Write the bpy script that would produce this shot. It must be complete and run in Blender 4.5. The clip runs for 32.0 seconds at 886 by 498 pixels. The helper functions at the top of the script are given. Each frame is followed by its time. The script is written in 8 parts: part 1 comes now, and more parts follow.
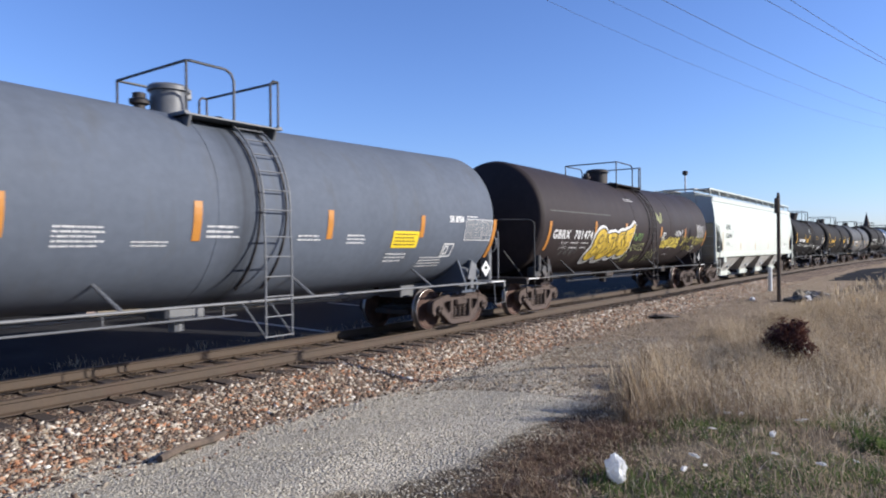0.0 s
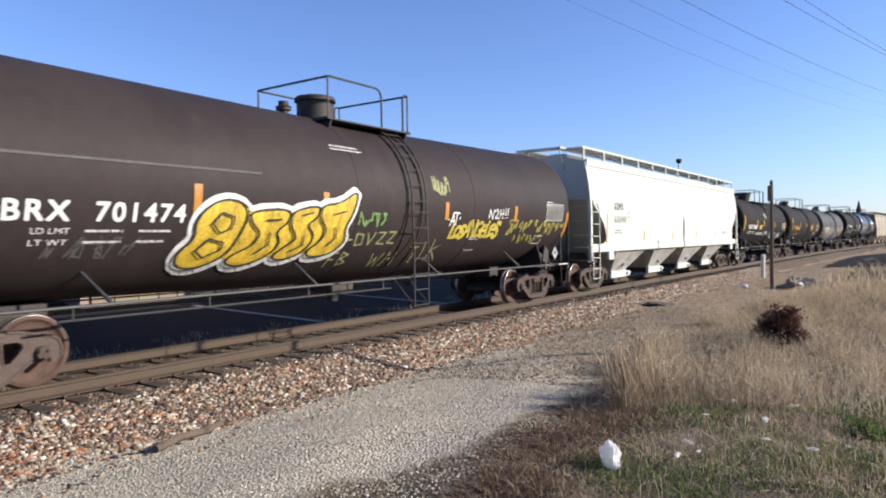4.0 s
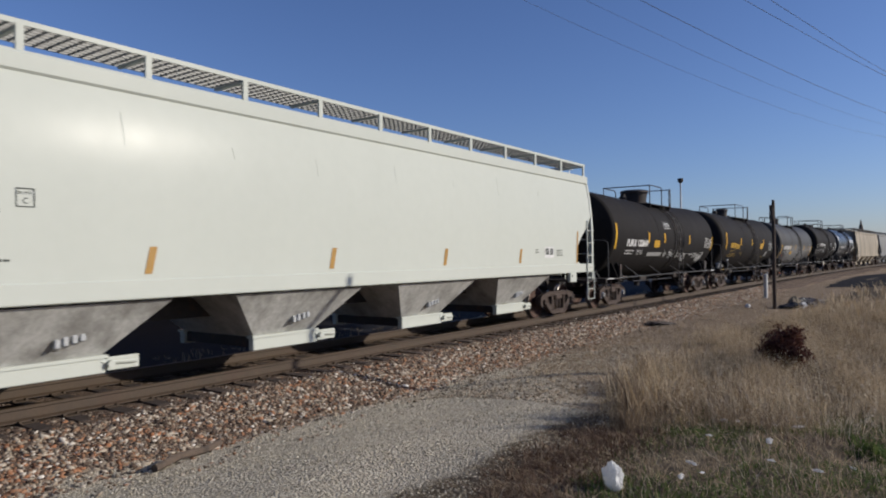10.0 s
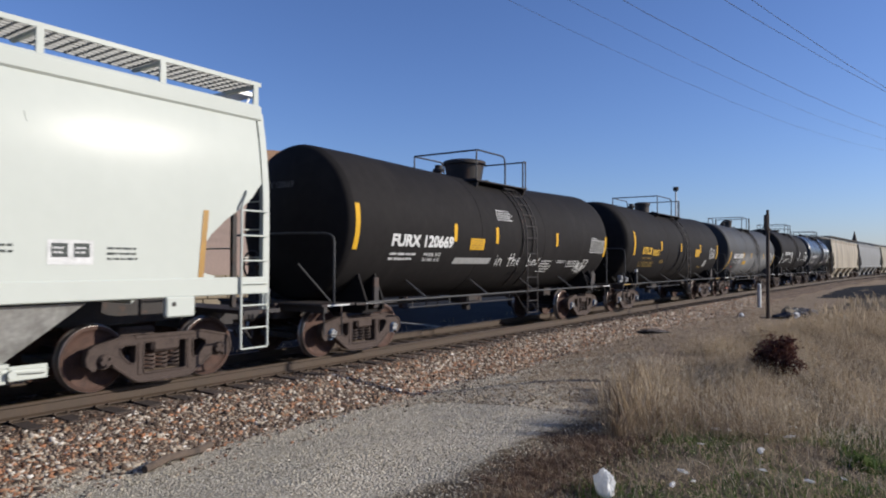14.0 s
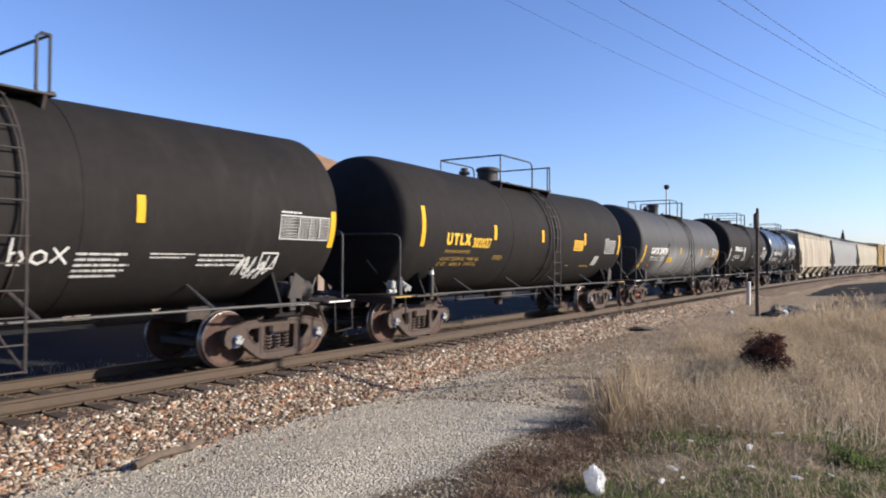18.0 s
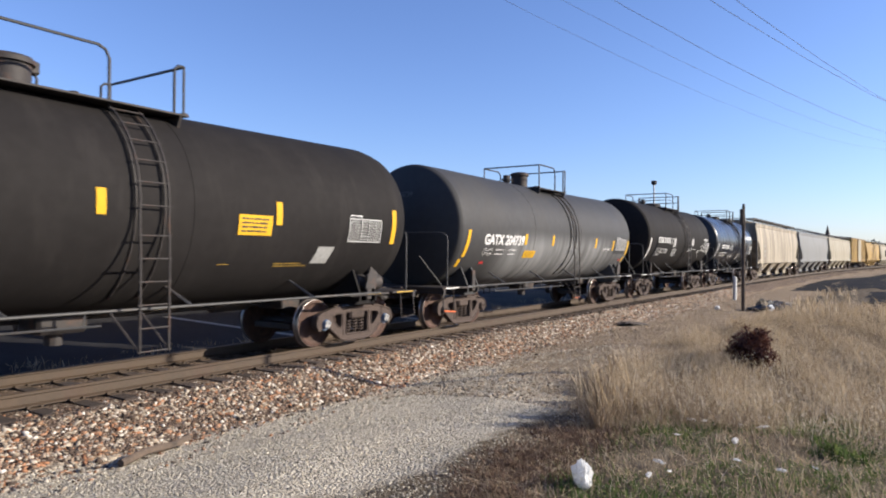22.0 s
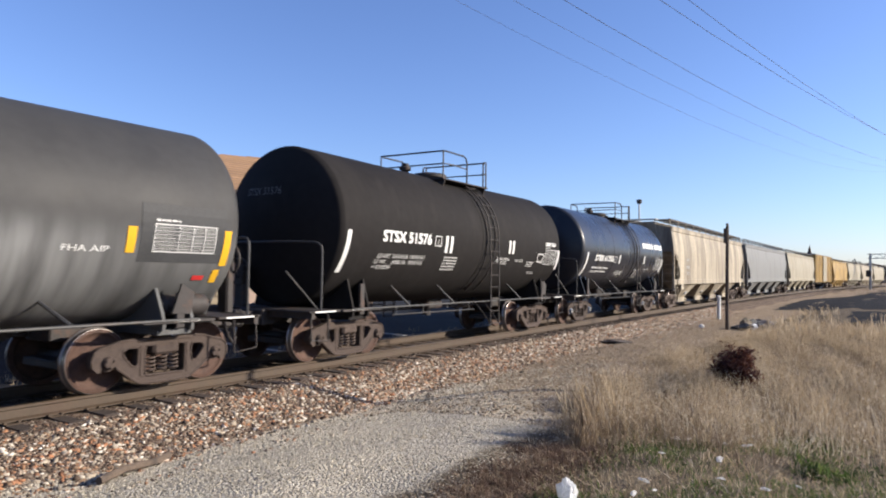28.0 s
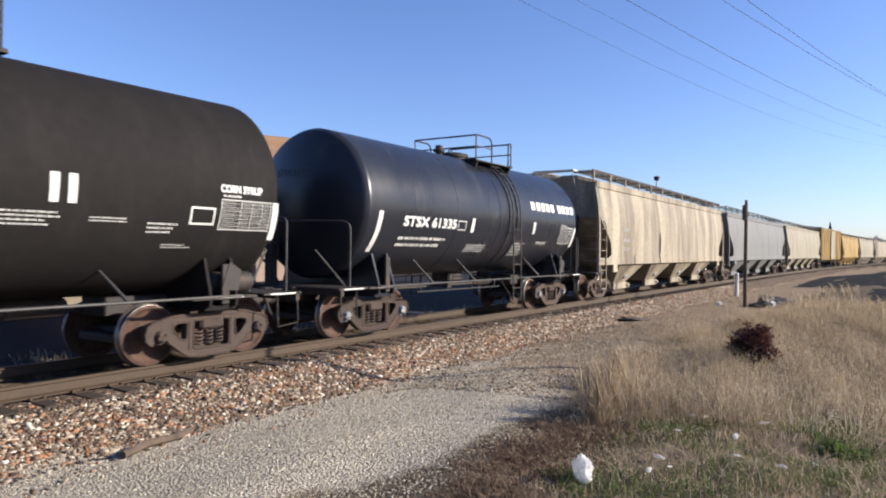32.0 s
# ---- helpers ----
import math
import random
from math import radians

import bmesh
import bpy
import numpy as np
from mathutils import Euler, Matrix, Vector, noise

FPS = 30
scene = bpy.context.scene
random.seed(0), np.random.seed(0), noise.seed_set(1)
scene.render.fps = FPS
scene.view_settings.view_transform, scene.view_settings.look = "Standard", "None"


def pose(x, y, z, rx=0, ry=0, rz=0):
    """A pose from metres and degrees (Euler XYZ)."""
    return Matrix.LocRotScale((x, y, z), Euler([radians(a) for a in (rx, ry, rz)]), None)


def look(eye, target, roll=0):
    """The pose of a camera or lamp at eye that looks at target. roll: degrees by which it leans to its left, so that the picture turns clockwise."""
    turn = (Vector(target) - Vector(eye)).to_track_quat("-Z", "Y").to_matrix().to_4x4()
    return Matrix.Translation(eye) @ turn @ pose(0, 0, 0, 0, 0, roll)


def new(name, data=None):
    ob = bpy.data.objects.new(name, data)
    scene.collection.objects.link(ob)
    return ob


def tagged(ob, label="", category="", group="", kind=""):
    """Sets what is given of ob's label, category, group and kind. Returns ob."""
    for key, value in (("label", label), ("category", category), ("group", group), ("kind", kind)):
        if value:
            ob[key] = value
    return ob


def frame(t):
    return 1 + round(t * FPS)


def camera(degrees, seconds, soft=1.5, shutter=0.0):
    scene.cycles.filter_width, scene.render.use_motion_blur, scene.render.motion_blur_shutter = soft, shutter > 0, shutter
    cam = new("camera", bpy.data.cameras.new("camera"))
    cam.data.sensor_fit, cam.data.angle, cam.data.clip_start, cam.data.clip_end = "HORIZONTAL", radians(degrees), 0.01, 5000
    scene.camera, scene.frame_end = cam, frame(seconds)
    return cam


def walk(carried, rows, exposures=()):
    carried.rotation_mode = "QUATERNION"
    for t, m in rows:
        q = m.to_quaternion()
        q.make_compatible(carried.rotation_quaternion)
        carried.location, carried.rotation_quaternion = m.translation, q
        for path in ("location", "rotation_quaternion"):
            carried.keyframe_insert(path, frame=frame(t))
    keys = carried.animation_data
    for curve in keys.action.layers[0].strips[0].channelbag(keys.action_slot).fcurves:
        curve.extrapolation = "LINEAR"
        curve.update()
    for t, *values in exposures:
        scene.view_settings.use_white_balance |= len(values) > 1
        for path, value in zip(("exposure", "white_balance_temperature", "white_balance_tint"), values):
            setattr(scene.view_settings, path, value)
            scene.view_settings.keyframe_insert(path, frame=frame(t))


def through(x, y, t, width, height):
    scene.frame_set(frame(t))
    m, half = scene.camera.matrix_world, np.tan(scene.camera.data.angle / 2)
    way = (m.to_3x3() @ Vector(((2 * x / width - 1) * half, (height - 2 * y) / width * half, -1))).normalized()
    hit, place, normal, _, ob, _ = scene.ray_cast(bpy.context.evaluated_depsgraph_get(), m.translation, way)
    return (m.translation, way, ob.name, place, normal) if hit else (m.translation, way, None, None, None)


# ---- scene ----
from mathutils import geometry

RZ = 0.55                    # top of rail above the gravel
EYE_Z = RZ + 1.80            # height of the lens
TRACK_Y = 9.893              # track centre line, to the left of the camera's own line
BEND_S, BEND_R = 11.9, 1348.0


def aim(yaw, pitch, roll):
    """Camera pose at its stand: yaw from the track's direction, pitch up, roll, in degrees."""
    y, p, r = radians(yaw), radians(pitch), radians(roll)
    fw = Vector((math.cos(y) * math.cos(p), math.sin(y) * math.cos(p), math.sin(p)))
    rt = Vector((math.sin(y), -math.cos(y), 0))
    up = rt.cross(fw)
    a = rt * math.cos(r) + up * math.sin(r)
    b = up * math.cos(r) - rt * math.sin(r)
    m = Matrix((a, b, -fw)).transposed().to_4x4()
    m.translation = (0, 0, EYE_Z)
    return m


EXPO = [(0, 0.85, 5930, 10), (2, 0.87, 5950, 10), (3.5, 1.02, 6250, 10), (6.3, 1.00, 6380, 10), (7.0, 0.66, 6380, 10), (8.0, 0.25, 6350, 10), (9.2, 0.03, 6280, 10), (13.2, 0.03, 6080, 10), (14.5, 0.62, 6050, 10), (16.5, 1.03, 6450, 10), (32, 1.03, 6500, 10)]
cam = camera(67.1, 32.0, soft=2.0, shutter=0.3)
walk(cam, [
    (0, aim(35.893, 0.037, -0.525)), (0.5, aim(35.617, -0.109, -0.525)), (1, aim(35.437, -0.127, -0.520)), (1.5, aim(35.354, -0.198, -0.524)),
    (2, aim(35.340, -0.567, -0.574)), (2.5, aim(35.190, -0.702, -0.569)), (3, aim(35.103, -0.586, -0.597)), (3.5, aim(35.171, -0.785, -0.745)),
    (5.5, aim(36.135, -0.768, -0.660)), (6, aim(36.161, -0.507, -0.504)), (6.5, aim(36.218, -0.277, -0.270)), (7, aim(36.217, -0.185, -0.287)),
    (7.5, aim(36.329, 0.004, -0.325)), (8, aim(36.274, 0.130, -0.483)), (8.5, aim(36.223, 0.517, -0.432)), (9, aim(35.925, 0.658, -0.420)),
    (9.5, aim(35.773, 0.703, -0.431)), (10, aim(35.559, 0.683, -0.635)), (10.5, aim(35.472, 0.718, -0.651)), (11, aim(35.327, 0.730, -0.562)),
    (11.5, aim(35.379, 0.775, -0.318)), (12, aim(35.320, 0.781, -0.441)), (12.5, aim(35.347, 0.827, -0.520)), (13, aim(35.306, 0.895, -0.404)),
    (13.5, aim(35.347, 0.964, 0.056)), (14, aim(35.143, 1.074, 0.278)), (14.5, aim(35.138, 1.130, 0.285)), (16.5, aim(34.775, 0.839, 0.165)),
    (17, aim(34.575, 0.914, 0.158)), (17.5, aim(34.536, 0.905, 0.329)), (18, aim(34.410, 0.828, 0.448)), (18.5, aim(34.214, 0.745, 0.439)),
    (19, aim(33.955, 0.734, 0.494)), (19.5, aim(33.936, 0.744, 0.594)), (20, aim(33.691, 0.781, 0.778)), (20.5, aim(33.767, 0.725, 0.804)),
    (21, aim(33.538, 0.612, 0.677)), (21.5, aim(33.560, 0.528, 0.562)), (22, aim(33.426, 0.448, 0.424)), (22.5, aim(33.358, 0.423, 0.454)),
    (23, aim(33.232, 0.494, 0.575)), (23.5, aim(33.193, 0.484, 0.302)), (24, aim(33.025, 0.748, 0.021)), (24.5, aim(32.768, 1.126, 0.277)),
    (25, aim(32.402, 1.239, 0.124)), (25.5, aim(32.480, 1.372, 0.487)), (27.5, aim(32.351, 2.123, 0.927)), (28, aim(32.274, 1.872, 0.910)),
    (28.5, aim(32.274, 1.634, 0.853)), (29, aim(32.260, 1.245, 0.943)), (29.5, aim(32.812, 0.882, 1.100)), (30, aim(33.104, 0.635, 0.870)),
    (30.5, aim(33.356, 0.397, 0.516)), (31, aim(33.485, 0.234, 0.567)), (31.5, aim(33.616, 0.057, 0.726)), (32, aim(33.583, -0.032, 0.755)),
], exposures=EXPO)

# ---- light ----
SUN_AZ, SUN_EL = -59.0, 22.0     # azimuth from +x towards +y; the sun stands behind the camera's right shoulder
world = bpy.data.worlds.new("sky")
scene.world = world
world.use_nodes = True
wn, wl = world.node_tree.nodes, world.node_tree.links
sky = wn.new("ShaderNodeTexSky")
sky.sky_type = "NISHITA"
sky.sun_disc = False
sky.sun_elevation = radians(SUN_EL)
sky.sun_rotation = radians(90 - SUN_AZ)
sky.air_density, sky.dust_density, sky.ozone_density = 1.0, 0.5, 3.4
tint = wn.new("ShaderNodeMix")
tint.data_type, tint.blend_type = "RGBA", "MULTIPLY"
tint.inputs[0].default_value, tint.inputs[7].default_value = 1.0, (0.935, 0.96, 1.24, 1)
wl.new(sky.outputs[0], tint.inputs[6])
wl.new(tint.outputs[2], wn["Background"].inputs[0])
wn["Background"].inputs[1].default_value = 0.084
sun_data = bpy.data.lights.new("sun", "SUN")
sun_data.energy, sun_data.angle, sun_data.color = 5.0, radians(0.55), (1.0, 0.90, 0.76)
sun = new("sun", sun_data)
sun_dir = Vector((math.cos(radians(SUN_EL)) * math.cos(radians(SUN_AZ)), math.cos(radians(SUN_EL)) * math.sin(radians(SUN_AZ)), math.sin(radians(SUN_EL))))
sun.matrix_world = look(sun_dir * 60, (0, 0, 0))


# ---- materials ----
def mat(name, col, rough=0.6, metal=0.0, var=0.25, scale=3.0, bump=0.0, bump_scale=40.0, dirt=None, dirt_amt=0.0, dirt_scale=1.5, stretch=(1, 1, 1), rnd=0.0, coat=0.0, spec=0.4):
    """Surface with a base colour varied at two scales, dirt in patches or streaks, and fine relief."""
    m = bpy.data.materials.new(name)
    m.use_nodes = True
    n, l = m.node_tree.nodes, m.node_tree.links
    b = n["Principled BSDF"]
    tc = n.new("ShaderNodeTexCoord")
    mp = n.new("ShaderNodeMapping")
    mp.inputs["Scale"].default_value = stretch
    l.new(tc.outputs["Object"], mp.inputs["Vector"])
    n1 = n.new("ShaderNodeTexNoise")
    n1.inputs["Scale"].default_value, n1.inputs["Detail"].default_value = scale, 6
    l.new(mp.outputs[0], n1.inputs["Vector"])
    n2 = n.new("ShaderNodeTexNoise")
    n2.inputs["Scale"].default_value, n2.inputs["Detail"].default_value = scale * 9, 4
    l.new(tc.outputs["Object"], n2.inputs["Vector"])
    add = n.new("ShaderNodeMath")
    add.operation = "ADD"
    l.new(n1.outputs["Fac"], add.inputs[0])
    l.new(n2.outputs["Fac"], add.inputs[1])
    rng = n.new("ShaderNodeMapRange")
    rng.inputs["From Min"].default_value, rng.inputs["From Max"].default_value = 0.7, 1.3
    rng.inputs["To Min"].default_value, rng.inputs["To Max"].default_value = 1 - var, 1 + var
    l.new(add.outputs[0], rng.inputs["Value"])
    mul = n.new("ShaderNodeVectorMath")
    mul.operation = "SCALE"
    mul.inputs[0].default_value = col
    l.new(rng.outputs[0], mul.inputs["Scale"])
    out = mul.outputs[0]
    if dirt:
        n3 = n.new("ShaderNodeTexNoise")
        n3.inputs["Scale"].default_value, n3.inputs["Detail"].default_value = dirt_scale, 7
        n3.inputs["Roughness"].default_value = 0.65
        l.new(mp.outputs[0], n3.inputs["Vector"])
        r3 = n.new("ShaderNodeMapRange")
        r3.inputs["From Min"].default_value, r3.inputs["From Max"].default_value = 0.62 - 0.35 * dirt_amt, 0.85 - 0.3 * dirt_amt
        l.new(n3.outputs["Fac"], r3.inputs["Value"])
        mx = n.new("ShaderNodeMix")
        mx.data_type = "RGBA"
        l.new(r3.outputs[0], mx.inputs[0])
        l.new(out, mx.inputs[6])
        mx.inputs[7].default_value = (*dirt, 1)
        out = mx.outputs[2]
    if rnd:
        oi = n.new("ShaderNodeObjectInfo")
        r4 = n.new("ShaderNodeMapRange")
        r4.inputs["To Min"].default_value, r4.inputs["To Max"].default_value = 1 - rnd, 1 + rnd
        l.new(oi.outputs["Random"], r4.inputs["Value"])
        m2 = n.new("ShaderNodeVectorMath")
        m2.operation = "SCALE"
        l.new(out, m2.inputs[0])
        l.new(r4.outputs[0], m2.inputs["Scale"])
        out = m2.outputs[0]
    l.new(out, b.inputs["Base Color"])
    rr = n.new("ShaderNodeMapRange")
    rr.inputs["To Min"].default_value, rr.inputs["To Max"].default_value = max(0.05, rough - 0.12), min(1, rough + 0.12)
    l.new(n1.outputs["Fac"], rr.inputs["Value"])
    l.new(rr.outputs[0], b.inputs["Roughness"])
    b.inputs["Metallic"].default_value = metal
    b.inputs["Specular IOR Level"].default_value = spec
    b.inputs["Coat Weight"].default_value = coat
    if bump:
        n5 = n.new("ShaderNodeTexNoise")
        n5.inputs["Scale"].default_value, n5.inputs["Detail"].default_value = bump_scale, 5
        l.new(tc.outputs["Object"], n5.inputs["Vector"])
        bp = n.new("ShaderNodeBump")
        bp.inputs["Strength"].default_value, bp.inputs["Distance"].default_value = min(1, bump), 0.02
        l.new(n5.outputs["Fac"], bp.inputs["Height"])
        l.new(bp.outputs[0], b.inputs["Normal"])
    return m


def island_mat(name, stops, rough=0.9, through=0.0):
    """One joined mass of small pieces, each piece with its own colour out of a ramp."""
    m = bpy.data.materials.new(name)
    m.use_nodes = True
    n, l = m.node_tree.nodes, m.node_tree.links
    b = n["Principled BSDF"]
    g = n.new("ShaderNodeNewGeometry")
    r = n.new("ShaderNodeValToRGB")
    r.color_ramp.interpolation = "LINEAR"
    el = r.color_ramp.elements
    el[0].position, el[0].color = stops[0][0], (*stops[0][1], 1)
    el[1].position, el[1].color = stops[-1][0], (*stops[-1][1], 1)
    for p, c in stops[1:-1]:
        e = el.new(p)
        e.color = (*c, 1)
    l.new(g.outputs["Random Per Island"], r.inputs[0])
    l.new(r.outputs[0], b.inputs["Base Color"])
    b.inputs["Roughness"].default_value = rough
    b.inputs["Specular IOR Level"].default_value = 0.25
    if through:
        tr = n.new("ShaderNodeBsdfTranslucent")
        l.new(r.outputs[0], tr.inputs[0])
        mx = n.new("ShaderNodeMixShader")
        mx.inputs[0].default_value = through
        l.new(b.outputs[0], mx.inputs[1])
        l.new(tr.outputs[0], mx.inputs[2])
        l.new(mx.outputs[0], n["Material Output"].inputs[0])
    return m


RUST = (0.16, 0.07, 0.04)
M = {
    "brown": mat("brown_black_paint", (0.0262, 0.0205, 0.0205), 0.6, spec=0.10, var=0.14, scale=0.7, bump=0.06, bump_scale=2.2, dirt=(0.034, 0.0265, 0.0255), dirt_amt=0.35, stretch=(1.4, 0.5, 0.4)),
    "black": mat("black_paint", (0.0155, 0.0142, 0.0140), 0.72, spec=0.06, var=0.14, scale=0.7, bump=0.04, bump_scale=3, dirt=(0.023, 0.021, 0.020), dirt_amt=0.3, stretch=(1.5, 0.5, 0.4)),
    "gloss": mat("glossy_black_paint", (0.014, 0.016, 0.022), 0.3, spec=0.3, var=0.10, scale=0.7, dirt=(0.05, 0.048, 0.045), dirt_amt=0.15, stretch=(1.6, 0.5, 0.5)),
    "white": mat("new_white_paint", (0.425, 0.445, 0.405), 0.22, spec=0.03, var=0.02, scale=0.6, bump=0.08, bump_scale=0.8, stretch=(1.5, 1, 0.3)),
    "beige": mat("weathered_beige_paint", (0.30, 0.262, 0.20), 0.65, spec=0.2, var=0.28, scale=1.1, dirt=(0.13, 0.108, 0.082), dirt_amt=0.62, dirt_scale=0.9, stretch=(1.5, 1, 0.22)),
    "lgrey": mat("light_grey_paint", (0.148, 0.15, 0.148), 0.6, spec=0.2, var=0.12, scale=1.2, dirt=(0.09, 0.086, 0.08), dirt_amt=0.3, stretch=(1.4, 1, 0.25)),
    "cream": mat("cream_paint", (0.25, 0.228, 0.175), 0.65, spec=0.2, var=0.16, scale=1.5, dirt=(0.12, 0.092, 0.064), dirt_amt=0.45, stretch=(1.6, 1, 0.2)),
    "yellow": mat("weathered_yellow_paint", (0.29, 0.19, 0.055), 0.65, spec=0.2, var=0.2, scale=1.2, dirt=(0.10, 0.058, 0.035), dirt_amt=0.55, stretch=(1.2, 1, 0.3)),
    "zinc": mat("galvanised_sheet", (0.43, 0.43, 0.41), 0.4, metal=0.2, var=0.22, scale=1.6, dirt=(0.20, 0.195, 0.18), dirt_amt=0.5, dirt_scale=2.2, stretch=(1, 1, 0.5)),
    "grate": mat("dull_grating", (0.19, 0.19, 0.18), 0.6, metal=0.3, var=0.25, scale=5),
    "chalk": mat("faint_chalk_lettering", (0.10, 0.097, 0.097), 0.8, var=0.3, scale=10),
    "steel": mat("dark_steel", (0.032, 0.028, 0.027), 0.65, spec=0.25, var=0.3, scale=6, bump=0.2, dirt=(0.09, 0.045, 0.028), dirt_amt=0.22, dirt_scale=4),
    "pipe": mat("grey_painted_pipe", (0.098, 0.101, 0.108), 0.5, var=0.2, scale=6),
    "dpipe": mat("dark_painted_pipe", (0.030, 0.030, 0.031), 0.55, var=0.25, scale=6, dirt=(0.08, 0.06, 0.05), dirt_amt=0.2),
    "cast": mat("rusty_cast_steel", (0.062, 0.046, 0.039), 0.8, spec=0.2, var=0.3, scale=5, bump=0.4, bump_scale=60, dirt=(0.026, 0.020, 0.018), dirt_amt=0.35, dirt_scale=5, rnd=0.25),
    "wheel": mat("rusty_wheel_steel", (0.066, 0.038, 0.029), 0.75, spec=0.2, var=0.3, scale=7, bump=0.2, bump_scale=70, dirt=(0.03, 0.02, 0.017), dirt_amt=0.4, dirt_scale=5, rnd=0.15),
    "rim": mat("worn_bright_tread", (0.238, 0.217, 0.203), 0.35, metal=0.8, var=0.2, scale=8),
    "refl": mat("yellow_reflector", (0.50, 0.285, 0.016), 0.7, spec=0.15, var=0.10, scale=9),
    "orange": mat("orange_reflector", (0.34, 0.145, 0.024), 0.4, var=0.15, scale=9),
    "amber": mat("amber_reflector", (0.27, 0.145, 0.020), 0.5, var=0.2, scale=9),
    "mark": mat("white_lettering", (0.52, 0.52, 0.51), 0.6, var=0.12, scale=14),
    "grime": mat("worn_white_lettering", (0.231, 0.231, 0.224), 0.7, var=0.2, scale=14),
    "patch": mat("grey_patch_paint", (0.040, 0.041, 0.043), 0.6, spec=0.15, var=0.15, scale=3),
    "ydim": mat("faded_yellow_lettering", (0.30, 0.19, 0.03), 0.7, var=0.3, scale=14),
    "alloy": mat("bare_alloy", (0.30, 0.30, 0.29), 0.5, var=0.3, scale=18, bump=0.3, bump_scale=40),
    "ylet": mat("yellow_lettering", (0.56, 0.336, 0.021), 0.6, var=0.12, scale=14),
    "dlet": mat("dark_green_lettering", (0.021, 0.028, 0.0245), 0.6, var=0.12, scale=14),
    "spray_y": mat("yellow_spray_paint", (0.34, 0.27, 0.03), 0.7, var=0.5, scale=5),
    "spray_w": mat("white_spray_paint", (0.49, 0.49, 0.476), 0.7, var=0.25, scale=8),
    "gold": mat("gold_spray_fill", (0.42, 0.29, 0.025), 0.7, var=0.45, scale=3, dirt=(0.20, 0.12, 0.01), dirt_amt=0.35, dirt_scale=2.5, stretch=(2.5, 1, 1)),
    "spray_d": mat("dull_yellow_spray_paint", (0.20, 0.175, 0.03), 0.7, var=0.5, scale=6),
    "faint": mat("faint_pale_mark", (0.06, 0.058, 0.056), 0.8, var=0.4, scale=6),
    "spray_g": mat("green_spray_paint", (0.10, 0.19, 0.05), 0.7, var=0.4, scale=8),
    "spray_o": mat("pale_olive_spray_paint", (0.20, 0.21, 0.09), 0.7, var=0.4, scale=8),
    "orange_red": mat("orange_red_paint", (0.45, 0.10, 0.03), 0.6, var=0.3, scale=12),
    "sticker": mat("yellow_sticker", (0.595, 0.434, 0.014), 0.5, var=0.08, scale=9),
    "red": mat("red_paint", (0.385, 0.021, 0.021), 0.5, var=0.15, scale=9),
    "capblue": mat("blue_white_cap", (0.10, 0.14, 0.21), 0.5, var=0.85, scale=16, dirt=(0.30, 0.31, 0.32), dirt_amt=0.2, dirt_scale=14),
    "capgrey": mat("grey_cap", (0.21, 0.203, 0.196), 0.6, var=0.3, scale=14),
    "rail": mat("rusty_rail", (0.050, 0.033, 0.020), 0.7, var=0.2, scale=4, bump=0.15, dirt=(0.048, 0.028, 0.019), dirt_amt=0.3, dirt_scale=2),
    "railtop": mat("worn_rail_head", (0.094, 0.066, 0.039), 0.5, metal=0.3, var=0.15, scale=4, stretch=(0.3, 3, 3)),
    "tie": mat("creosoted_oak", (0.040, 0.028, 0.022), 0.9, var=0.35, scale=4, bump=0.6, bump_scale=25, dirt=(0.085, 0.064, 0.048), dirt_amt=0.3, stretch=(6, 1, 6), rnd=0.3),
    "asphalt": mat("dark_asphalt", (0.020, 0.020, 0.022), 0.95, spec=0.05, var=0.25, scale=1.2, bump=0.3, bump_scale=90, dirt=(0.034, 0.033, 0.032), dirt_amt=0.2, dirt_scale=0.5),
    # lot asphalt is darkened in its base colour for the train's shadow
    "lot": mat("worn_asphalt_lot", (0.020, 0.020, 0.022), 0.9, spec=0.10, var=0.25, scale=0.8, bump=0.5, bump_scale=60, dirt=(0.034, 0.033, 0.032), dirt_amt=0.35, dirt_scale=0.4),
    "concrete": mat("concrete", (0.294, 0.28, 0.252), 0.9, var=0.15, scale=2.5, bump=0.3, dirt=(0.168, 0.154, 0.133), dirt_amt=0.3),
    "wall": mat("tan_block_wall", (0.26, 0.195, 0.165), 0.9, var=0.08, scale=1.2, bump=0.3, bump_scale=30, dirt=(0.22, 0.17, 0.14), dirt_amt=0.3, dirt_scale=0.7),
    "stone": mat("tan_split_stone_base", (0.20, 0.165, 0.115), 0.9, var=0.2, scale=4, bump=0.8, bump_scale=14, rnd=0.15),
    "shingle": mat("brown_shingles", (0.21, 0.126, 0.07), 0.9, var=0.2, scale=3, bump=0.6, bump_scale=30, rnd=0.12),
    "fascia": mat("dark_brown_trim", (0.049, 0.0315, 0.0245), 0.7, var=0.2, scale=4),
    "wood": mat("weathered_pole_wood", (0.091, 0.0665, 0.049), 0.9, var=0.3, scale=3, bump=0.5, bump_scale=18, dirt=(0.035, 0.028, 0.0231), dirt_amt=0.4, stretch=(4, 4, 0.4)),
    "signal": mat("dull_aluminium", (0.30, 0.31, 0.32), 0.5, metal=0.5, var=0.2, scale=4),
    "wire": mat("black_cable", (0.02, 0.02, 0.022), 0.6, var=0.2, scale=6),
    "litter": mat("white_plastic", (0.60, 0.60, 0.59), 0.5, var=0.10, scale=9, bump=0.5, bump_scale=16),
    "rag": mat("dirty_grey_cloth", (0.154, 0.14, 0.133), 0.9, var=0.4, scale=5, bump=0.5, bump_scale=16),
